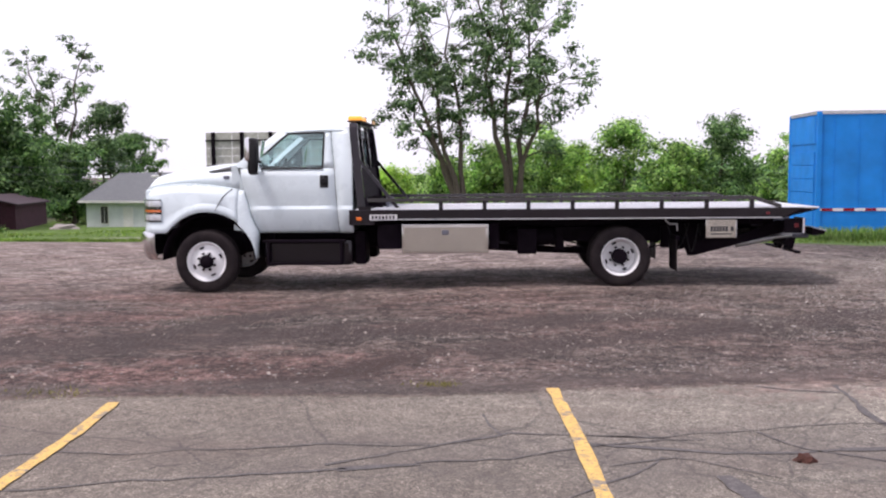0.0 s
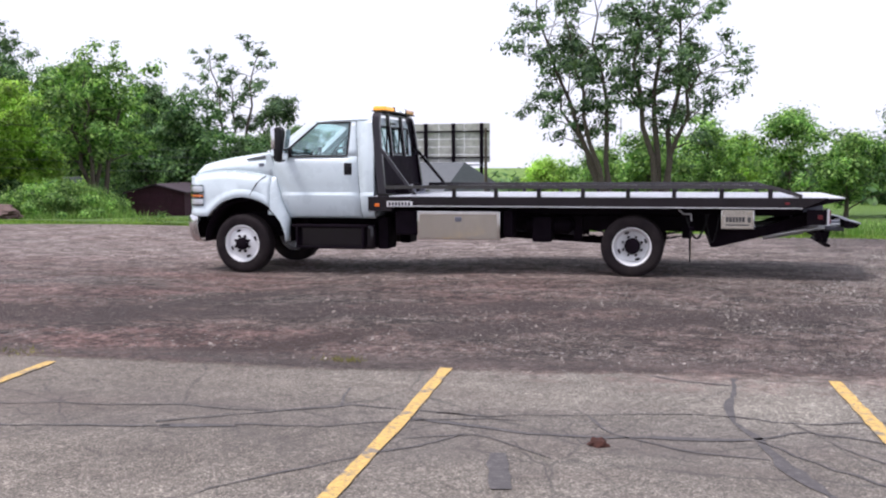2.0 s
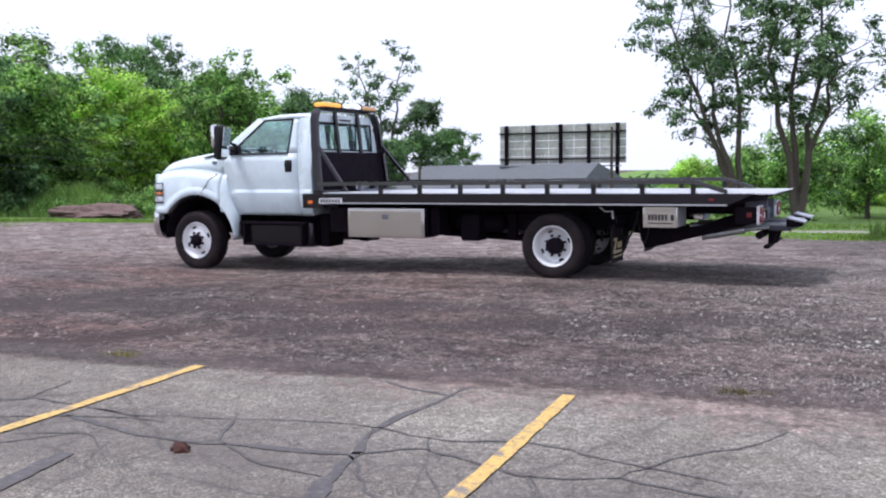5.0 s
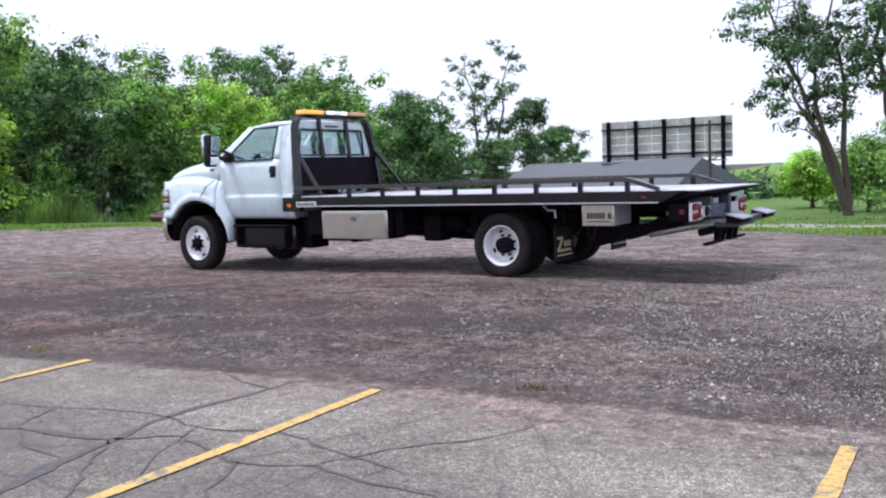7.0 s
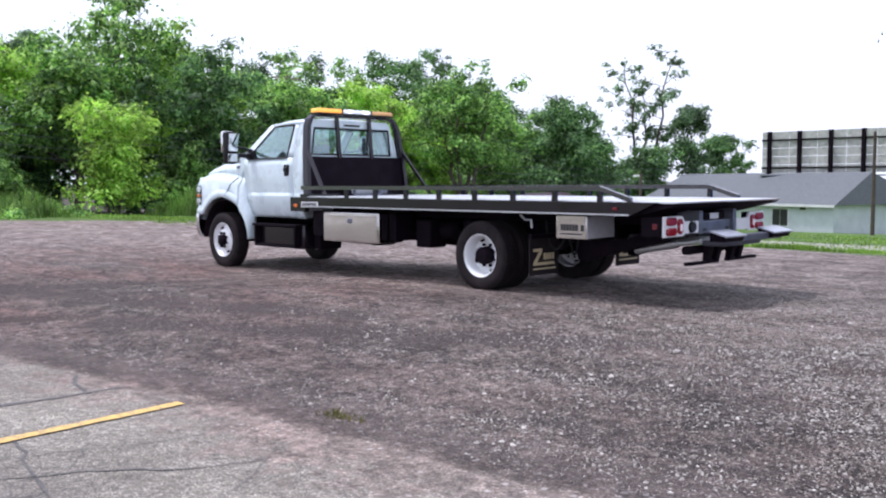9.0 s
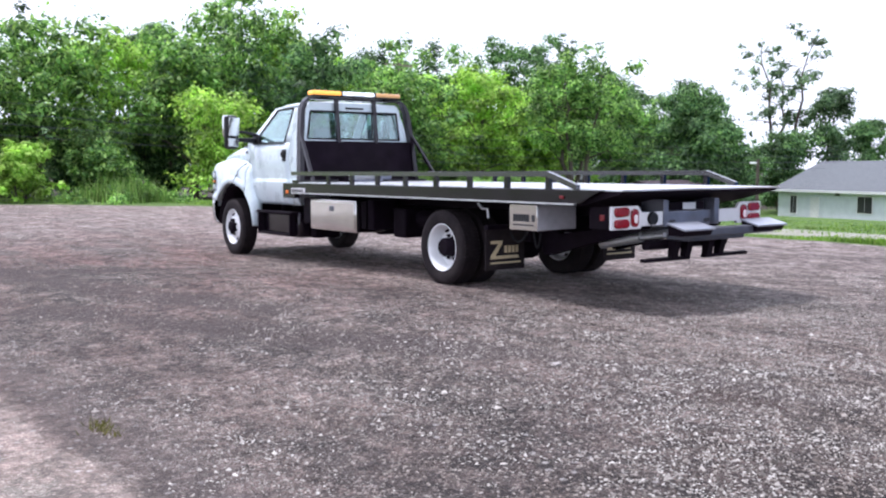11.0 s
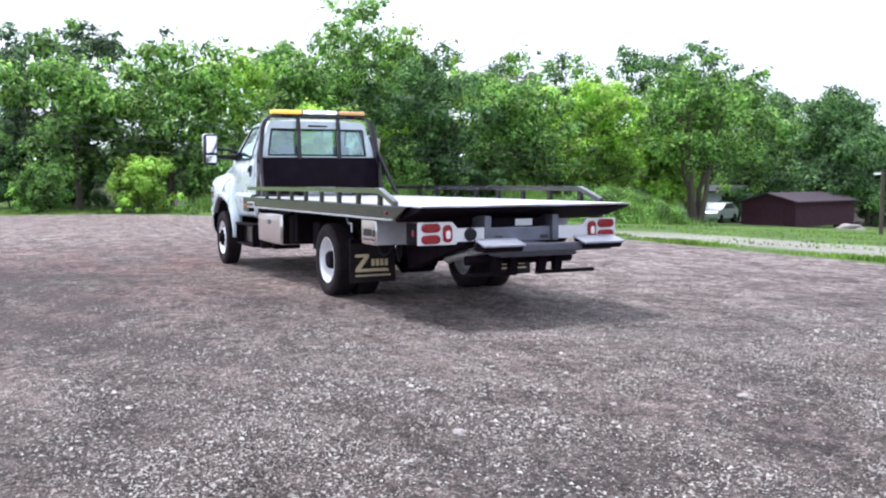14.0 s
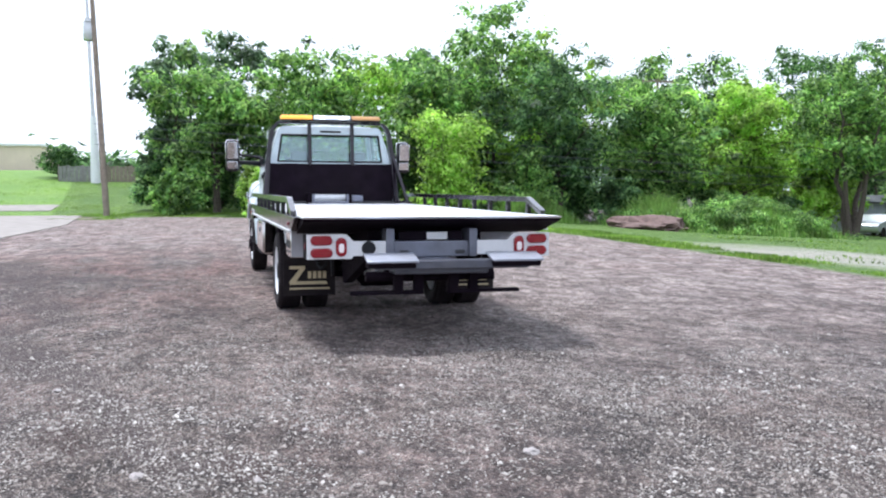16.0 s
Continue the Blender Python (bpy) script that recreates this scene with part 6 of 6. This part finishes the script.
        part("pad_bracket", prism(bmesh.new(), [(9.28, 0.82), (9.28, 0.925), (9.48, 0.868), (9.45, 0.82)], y0 + 0.02, y1 - 0.02, "y"), chassis_black, pad)
    for y0, y1, legs in ((-0.78, -0.10, (-0.34, -0.15)), (0.14, 0.84, (0.19, 0.38))):
        arm = part("grid_arm", boxes((9.02, 9.09, y0, y1, 0.545, 0.58), bevel=0.008), chassis_black, lift)
        for a in legs:
            part("arm_leg", prism(bmesh.new(), [(9.03, 0.56), (9.09, 0.56), (9.14, 0.76), (9.04, 0.76)], a - 0.042, a + 0.042, "y"), chassis_black, arm)
    part("lift_fold_cylinder", tube(bmesh.new(), [(8.2, -0.45, 0.66), (8.75, -0.45, 0.76), (8.75, -0.45, 0.76), (9.05, -0.45, 0.80)], [0.05, 0.05, 0.03, 0.03], 12), galvanised, lift)
    part("pivot", tube(bmesh.new(), [(8.95, -0.62, 0.70), (8.95, 0.62, 0.70)], 0.05, 12), chassis_black, lift)


build_cab()
build_nose()
build_running_gear()
build_bed()
build_tail()


# ---- blue container ----
def build_container():
    c = thing("cargo_container", "weathered blue cargo container standing in the grass", "container", at=(0, 0, 0))
    x0, x1, y0, y1 = 13.35, 22.0, 11.55, 13.95
    z0, z1 = gz(13.4, 12.7) - 0.1, 3.40
    body = part("body", boxes((x0, x1, y0, y1, z0, z1), bevel=0.03), blue_paint, c)
    part("roof_rim", boxes((x0 - 0.02, x1, y0 - 0.02, y0 + 0.06, z1 - 0.07, z1 + 0.02), (x0 - 0.02, x0 + 0.06, y0, y1, z1 - 0.07, z1 + 0.02)), galvanised, body)
    for yy in (y0, y1):
        part("corner_post", boxes((x0 - 0.025, x0 + 0.10, yy - 0.06, yy + 0.06, z0, z1), bevel=0.01), blue_paint, body)
    for k in range(12):
        x = x0 + 0.45 + 0.68 * k
        part("side_rib", boxes((x, x + 0.03, y0 - 0.012, y0, z0 + 0.3, z1 - 0.1)), blue_paint, body)
    part("door_header", boxes((x0 - 0.02, x0, y0 + 0.15, y1 - 0.15, 2.52, 3.25)), blue_paint, body)
    for k in range(6):
        z = z0 + 0.25 + k * 0.39
        part("door_slat", boxes((x0 - 0.03, x0 - 0.004, y0 + 0.17, y1 - 0.17, z, z + 0.375), bevel=0.008), blue_paint, body)
    strip = part("reflector_strip", boxes((x0 + 0.1, x1, y0 - 0.018, y0 - 0.012, 0.62, 0.70)), plate_white, body, "red and white reflector strip")
    for k in range(14):
        x = x0 + 0.15 + k * 0.6
        part("red_block", boxes((x, x + 0.3, y0 - 0.022, y0 - 0.016, 0.62, 0.70)), red_lens, strip)
    return c


build_container()


# ---- house and billboard ----
def clapboard():
    s = Shader("white_siding")
    z = s.axes()[2]
    lap = s.math("FRACT", s.math("MULTIPLY", z, 5.0))
    c = s.ramp(s.noise(1.5, 6), (0.3, (0.57, 0.61, 0.66)), (0.7, (0.70, 0.74, 0.79)))
    s.bump(lap, 0.6, 0.03)
    return s.done(c, 0.7)


def shingles():
    s = Shader("grey_shingles")
    c = s.ramp(s.noise(9.0, 6, 0.8), (0.3, (0.068, 0.076, 0.084)), (0.7, (0.170, 0.182, 0.196)))
    s.bump(s.math("FRACT", s.math("MULTIPLY", s.axes()[2], 9.0)), 0.5, 0.03)
    return s.done(c, 0.9)


siding, roof_grey = clapboard(), shingles()


def build_house():
    """A long low house: walls, hipped end, doors and windows."""
    a, b = Vector((-30.6, 60.9)), Vector((-11.6, 54.9))
    d = (b - a).normalized()
    L, W, z0, H, R = (b - a).length, 9.4, -2.95, 2.7, 4.95
    turn = math.degrees(math.atan2(d.y, d.x))
    h = thing("house", "long low white house with a grey shingle roof", "house", at=(a.x, a.y, z0), turn=turn)
    wall = part("wall", boxes((0, L, 0, 0.2, 0, H), (0, L, W - 0.2, W, 0, H), (0, 0.2, 0.2, W - 0.2, 0, H), (L - 0.2, L, 0.2, W - 0.2, 0, H)), siding, h)
    e = 0.45
    bm = bmesh.new()
    v = [bm.verts.new(p) for p in ((-e, -e, H - 0.1), (L + e, -e, H - 0.1), (L + e, W + e, H - 0.1), (-e, W + e, H - 0.1), (-0.3, W / 2, R), (L - 0.6, W / 2, R))]
    for q in ((0, 1, 5, 4), (2, 3, 4, 5), (3, 0, 4), (1, 2, 5), (3, 2, 1, 0)):
        bm.faces.new([v[i] for i in q])
    part("roof", bm, roof_grey, h, angle=10)
    part("eave_board", boxes((-e, L + e, -e - 0.03, -e, H - 0.26, H - 0.08), (-e - 0.03, -e, -e, W + e, H - 0.26, H - 0.08)), plate_white, h)
    for x, w, z1, z2 in ((1.6, 0.7, 0.7, 2.1), (9.0, 1.4, 1.0, 2.2), (14.5, 1.4, 1.0, 2.2)):
        win = part("window", boxes((x - 0.08, x + w + 0.08, -0.04, 0.0, z1 - 0.08, z2 + 0.08)), plate_white, h)
        part("pane", boxes((x, x + w / 2 - 0.03, -0.06, -0.04, z1, z2), (x + w / 2 + 0.03, x + w, -0.06, -0.04, z1, z2)), mark_dark, win)
    win = part("window", boxes((-0.04, 0.0, 2.4, 3.4, 0.85, 2.25)), plate_white, h)
    part("pane", boxes((-0.06, -0.04, 2.5, 3.3, 0.95, 2.15)), mark_dark, win)
    for x in (6.6, 17.0):
        part("vent", boxes((x, x + 0.5, -0.03, 0.0, 2.22, 2.40)), mark_dark, h)
    for x in (3.9, 12.2):
        part("door", boxes((x, x + 1.0, -0.05, 0.0, 0, 2.05), bevel=0.01), plate_white, h, "white house door")
    part("side_door", boxes((-0.05, 0.0, 4.6, 6.9, 0, 2.1), bevel=0.01), plate_white, h)
    return h


def build_billboard():
    a, b = Vector((-20.6, 62.4)), Vector((-9.3, 62.6))
    d = (b - a).normalized()
    L = (b - a).length
    base = gz(-15, 68)
    bb = thing("billboard", "weathered blank billboard on dark steel posts", "billboard", at=(a.x, a.y, base), turn=math.degrees(math.atan2(d.y, d.x)))
    zb, zt = 2.0 - base, 5.35 - base
    rows = 5
    for k in range(rows):
        z = zb + (zt - zb) * k / rows
        for j in range(5):
            x = L * j / 5
            part("panel", boxes((x + 0.02, x + L / 5 - 0.02, 0.10, 0.16, z + 0.015, z + (zt - zb) / rows - 0.015)), wood_grey, bb)
    for j in range(5):
        x = 0.7 + j * (L - 1.4) / 4
        part("post", boxes((x - 0.14, x + 0.14, -0.22, 0.06, 0 if j in (0, 2, 4) else zb - 0.3, zt)), chassis_black, bb)
    for z in (zb + 0.35, zt - 0.75):
        part("rail", boxes((0, L, -0.02, 0.10, z, z + 0.12)), chassis_black, bb)
    part("catwalk", boxes((0.3, L - 0.3, -0.9, -0.2, zb - 0.28, zb - 0.18)), steel_grey, bb)
    return bb


build_house()
build_billboard()


# ---- poles, shed, mound, small things ----
def build_pole(label, x, y, height, lean=0.0, arm=False, r=0.15, material=None):
    p = thing("utility_pole", label, "pole", "utility poles", (x, y, gz(x, y) - 0.1))
    part("post", tube(bmesh.new(), [(0, 0, 0), (0, lean * 0.5, height / 2), (0, lean, height)], [r, r * 0.85, r * 0.65], 12), material or pole_wood, p)
    if arm:
        part("cross_arm", boxes((-0.06, 0.06, lean - 1.1, lean + 1.1, height - 0.5, height - 0.38)), pole_wood, p)
    return p


build_pole("leaning wooden utility pole at the lot's corner", -34.5, -6.75, 12.6, -0.55, False, 0.17)
build_pole("wooden utility pole with a cross arm in the wood", -37.4, 27.1, 9.9, 0.0, True, 0.13)
build_pole("dark wooden pole standing before the billboard", -6.5, 48.0, 6.4, 0.0, False, 0.13, bark)
build_pole("thin pale pole behind the twin trees", 1.2, 71.0, 9.0, 0.0, False, 0.08, galvanised)


def build_mast():
    """A white tapered mast behind the fence, thinner above, with a can hung on it."""
    m = thing("utility_mast", "tall white tapered mast with a grey can near the top", "pole", "utility poles", (-58.0, -9.6, gz(-58, -9.6) - 0.1))
    part("mast_foot", tube(bmesh.new(), [(0, 0, 0), (0, -0.05, 2.6), (0, -0.1, 5.2)], [0.36, 0.31, 0.22], 14), car_white, m, "white tapered lower mast")
    part("mast_top", tube(bmesh.new(), [(0, -0.1, 5.1), (0, -0.3, 11.5), (0, -0.45, 17.5)], [0.15, 0.12, 0.09], 10), galvanised, m)
    part("transformer", tube(bmesh.new(), [(0, -0.3, 10.9), (0, -0.3, 11.0), (0, -0.3, 12.3), (0, -0.3, 12.4)], [0.32, 0.38, 0.38, 0.32], 16), galvanised, m, "grey transformer can")
    part("bracket", boxes((0.1, 0.45, -0.5, 0.0, 12.3, 12.55)), galvanised, m)
    return m


build_mast()
wires = thing("overhead_wires", "thin dark overhead wires strung before the wood", "wires")
for k, (zz, xx) in enumerate(((4.6, -31.5), (4.1, -31.5), (3.6, -31.8), (5.2, -33.0))):
    part("wire", tube(bmesh.new(), [(xx + 4 * q, -7 + 75 * q, zz - 2.2 * q - 0.8 * math.sin(math.pi * q)) for q in np.linspace(0, 1, 16)], 0.011, 5), dark_steel, wires)


def build_shed():
    """A low shed, its gable towards the lot and a long side behind."""
    s = thing("shed", "low maroon shed with a dusky gabled roof", "shed", at=(-29.9, 40.3, gz(-28, 41.5)), turn=13)
    W, D, H, A = 3.9, 7.6, 1.62, 2.15
    bm = prism(bmesh.new(), [(0, 0), (W, 0), (W, H), (W / 2, A - 0.08), (0, H)], 0, D, "y")
    part("wall", bm, maroon, s)
    for a, b in ((-0.25, W / 2), (W + 0.25, W / 2)):
        part("roof_slope", prism(bmesh.new(), [(a, H - 0.06), (b, A), (b, A + 0.07), (a, H + 0.03)], -0.25, D + 0.25, "y"), shed_roof, s)
    part("door", boxes((0.7, 3.1, -0.05, 0, 0, 1.5), bevel=0.01), maroon, s)
    for k in range(5):
        part("door_slat", boxes((0.75, 3.05, -0.065, -0.05, 0.06 + 0.29 * k, 0.32 + 0.29 * k)), maroon, s)
    for x0 in (-0.03, W - 0.04):
        part("trim", boxes((x0, x0 + 0.07, -0.04, 0.06, 0, H)), maroon, s)
    return s


def build_outbuilding():
    b = thing("white_outbuilding", "small white building half hidden behind trees", "building", at=(-42.2, 44.3, gz(-40, 46)), turn=30)
    part("wall", boxes((0, 5.5, 0, 4, 0, 2.35)), siding, b)
    part("roof", prism(bmesh.new(), [(-0.3, 2.3), (2.0, 2.75), (4.3, 2.3), (4.3, 2.42), (2.0, 2.87), (-0.3, 2.42)], -0.3, 5.8, "x"), roof_grey, b)
    win = part("window", boxes((1.2, 2.1, -0.05, 0, 0.9, 1.9)), plate_white, b)
    part("pane", boxes((1.28, 2.02, -0.07, -0.05, 0.98, 1.82)), mark_dark, win)
    return b


build_outbuilding()


def build_lamp_post():
    p = thing("lamp_post", "dark wooden lamp post with a small pale head", "lamp", at=(-13.9, 33.9, gz(-13.9, 33.9) - 0.05))
    part("post", tube(bmesh.new(), [(0, 0, 0), (0, 0, 1.6), (0, 0, 3.2)], [0.10, 0.09, 0.08], 10), bark, p)
    part("lamp_head", boxes((-0.45, -0.02, -0.1, 0.1, 2.95, 3.07), bevel=0.03), plate_white, p)
    return p


build_lamp_post()
build_shed()


def build_car(label, x, y, turn, paint):
    c = thing("parked_car", label, "car", "parked cars", (x, y, gz(x, y)), turn)
    prof = [(-2.2, 0.45), (-2.25, 0.75), (-2.0, 0.92), (-1.1, 1.0), (-0.5, 1.42), (0.9, 1.45), (1.7, 1.02), (2.2, 0.95), (2.25, 0.5), (2.0, 0.3), (-2.0, 0.3)]
    part("body", prism(bmesh.new(), prof, -0.88, 0.88, "y", 0.05), paint, c)
    for s in (-1, 1):
        y0, y1 = sorted((s * 0.86, s * 0.895))
        part("window", prism(bmesh.new(), [(-0.95, 1.02), (-0.45, 1.36), (0.85, 1.38), (1.4, 1.03)], y0, y1, "y"), mark_dark, c)
        for wx in (-1.4, 1.4):
            part("wheel", tube(bmesh.new(), [(wx, s * 0.72, 0.33), (wx, s * 0.91, 0.33)], 0.33, 20), rubber, c)
    return c


build_car("silver car parked under the trees beside the shed", -33.6, 41.4, 118, car_silver)
build_car("white car parked far off near the container", 23.6, 54.0, 5, car_white)


def lump_mesh(name, label, category, at, size, material, seed, detail=3):
    bm = bmesh.new()
    bmesh.ops.create_icosphere(bm, subdivisions=detail, radius=1)
    for v in bm.verts:
        k = 1 + 0.42 * noise.noise(v.co * 1.6 + Vector((seed, 0, 0))) + 0.14 * noise.noise(v.co * 5 + Vector((0, seed, 0)))
        v.co = Vector((v.co.x * size[0] * k, v.co.y * size[1] * k, max(-0.02, v.co.z * size[2] * k)))
    ob = part(name, bm, material, None)
    ob.matrix_world = pose(*at)
    return tagged(ob, label, category)


lump_mesh("dirt_mound", "low mound of reddish bare earth in the weeds", "mound", (-24.5, 19.6, gz(-24.5, 19.6)), (3.0, 1.7, 0.62), clay, 3, 4)
# plain lump in place of an unclear low pale object
lump_mesh("covered_heap", "low pale object in the grass by the shed", "heap", (-24.4, 44.2, gz(-24.4, 44.2)), (1.0, 0.6, 0.34), stone_grey, 12, 3)
lump_mesh("clod", "crumpled rust-brown clod lying on the asphalt", "clod", (6.44, -8.76, gz(6.44, -8.76)), (0.068, 0.046, 0.052), rust_clay, 8)
lump_mesh("pale_stone", "single pale stone on the gravel before the truck", "stone", (2.30, -1.55, 0), (0.05, 0.04, 0.035), concrete, 5, 2)


pad_concrete = plain("pad_concrete", (0.25, 0.228, 0.208), 0.92, 0, 0.22, 1.5, 0.3, 0.25)


def build_pad():
    bm = bmesh.new()
    prism(bm, [(-12, -8.0), (-12, -18), (-35.5, -18), (-35.5, -8.1), (-23, -7.3)], 0.0, 0.03, "z")
    for v in bm.verts:
        v.co.z += gz(v.co.x, v.co.y)
    tagged(part("concrete_pad", bm, pad_concrete, None), "pale concrete driveway beside the gravel", "driveway", kind="structure")
    bm = bmesh.new()
    prism(bm, [(-40.5, -10.4), (-40.5, -34), (-44.5, -34), (-44.5, -10.4)], 0.0, 0.05, "z")
    for v in bm.verts:
        v.co.z += gz(v.co.x, v.co.y)
    return tagged(part("driveway", bm, pad_concrete, None), "pale concrete drive crossing the lawn", "driveway", kind="structure")


build_pad()


def build_far_hall():
    b = thing("far_building", "low beige flat-roofed building on the bank", "building", at=(-82, -21, gz(-82, -21) + 0.3), turn=0)
    part("wall", boxes((-8, 0, -32, 4, -0.8, 2.15)), plain("beige_wall", (0.62, 0.52, 0.42), 0.85, 0, 0.08, 0.6, 0.1), b)
    part("roof_edge", boxes((-8.2, 0.2, -32.2, 4.2, 2.15, 2.38)), plate_white, b)
    return b


build_far_hall()
fence_grey = plain("fence_grey", (0.22, 0.22, 0.21), 0.9, 0, 0.25, 3.0, 0.2)
fence = thing("garden_fence", "weathered grey and brown board fence", "fence", at=(-59, -12.4, gz(-59, -12.4)), turn=88)
for k in range(19):
    part("board", boxes((k * 0.3, k * 0.3 + 0.27, 0, 0.03, -0.3, 1.15 + 0.04 * (k % 3))), fence_grey if k < 10 else pole_wood, fence)
for k in range(0, 19, 6):
    part("fence_post", boxes((k * 0.3 - 0.05, k * 0.3 + 0.05, 0.03, 0.12, -0.3, 1.3)), pole_wood, fence)
build_tree("dark green shrub beside the board fence", -62, -12.6, 2.3, 1.5, 0.05, 3, 26, 0.5, 4000, 0.14, leaf_dark, 0.07, 301, "shrub", low=True)
build_tree("mid-green tree behind the board fence", -64, -3.5, 5.5, 2.6, 0.1, 2, 26, 0.8, 4500, 0.18, leaf_dark, 0.12, 302, low=True)


def build_tuft(x, y, r, n, seed):
    rng = np.random.default_rng(seed)
    p = np.stack([rng.normal(x, r, n), rng.normal(y, r * 0.4, n)], 1)
    a, h, w = rng.uniform(0, math.tau, n), rng.uniform(0.012, 0.055, n), rng.uniform(0.004, 0.009, n)
    z = ground_z(p[:, 0], p[:, 1])
    dx, dy = np.cos(a) * w, np.sin(a) * w
    lean = rng.normal(0, 0.03, (n, 2))
    v = np.stack([np.stack([p[:, 0] - dx, p[:, 1] - dy, z - 0.01], 1), np.stack([p[:, 0] + dx, p[:, 1] + dy, z - 0.01], 1), np.stack([p[:, 0] + lean[:, 0], p[:, 1] + lean[:, 1], z + h], 1)], 1).reshape(-1, 3)
    i = np.arange(n) * 3
    ob = fast_mesh("grass_tuft", v, np.stack([i, i + 1, i + 2], 1), tuft_blade)
    return tagged(ob, "small yellow-green grass tuft at the asphalt's edge", "grass", "grass tufts", kind="stuff")


for k, (tx, ty, tr) in enumerate(((0.5, -7.08, 0.28), (3.9, -6.68, 0.12), (9.35, -6.02, 0.09), (-1.2, -7.2, 0.3))):
    build_tuft(tx, ty, tr, 110, 400 + k)
for k, (sx, sy, sr) in enumerate(((12.36, -0.31, 0.10), (12.28, -2.44, 0.085), (12.16, -1.25, 0.05), (12.48, -1.84, 0.05), (11.65, -1.5, 0.045), (1.75, -0.3, 0.04), (4.0, -0.34, 0.04), (7.8, -4.2, 0.05), (10.2, -3.1, 0.06))):
    lump_mesh("flat_stone", "pale flat stone lying among the gravel", "stone", (sx, sy, gz(sx, sy)), (sr * 0.6, sr * 0.45, sr * 0.25), stone_grey, 20 + k, 2)
patch = ribbon("asphalt_patch", [(5.84, -9.08), (5.88, -9.3), (5.93, -9.5), (5.98, -9.72)], 0.17, tar, 0.007, 0.03, None, 33)
tagged(patch, "dark ragged patch in worn asphalt", "patch")
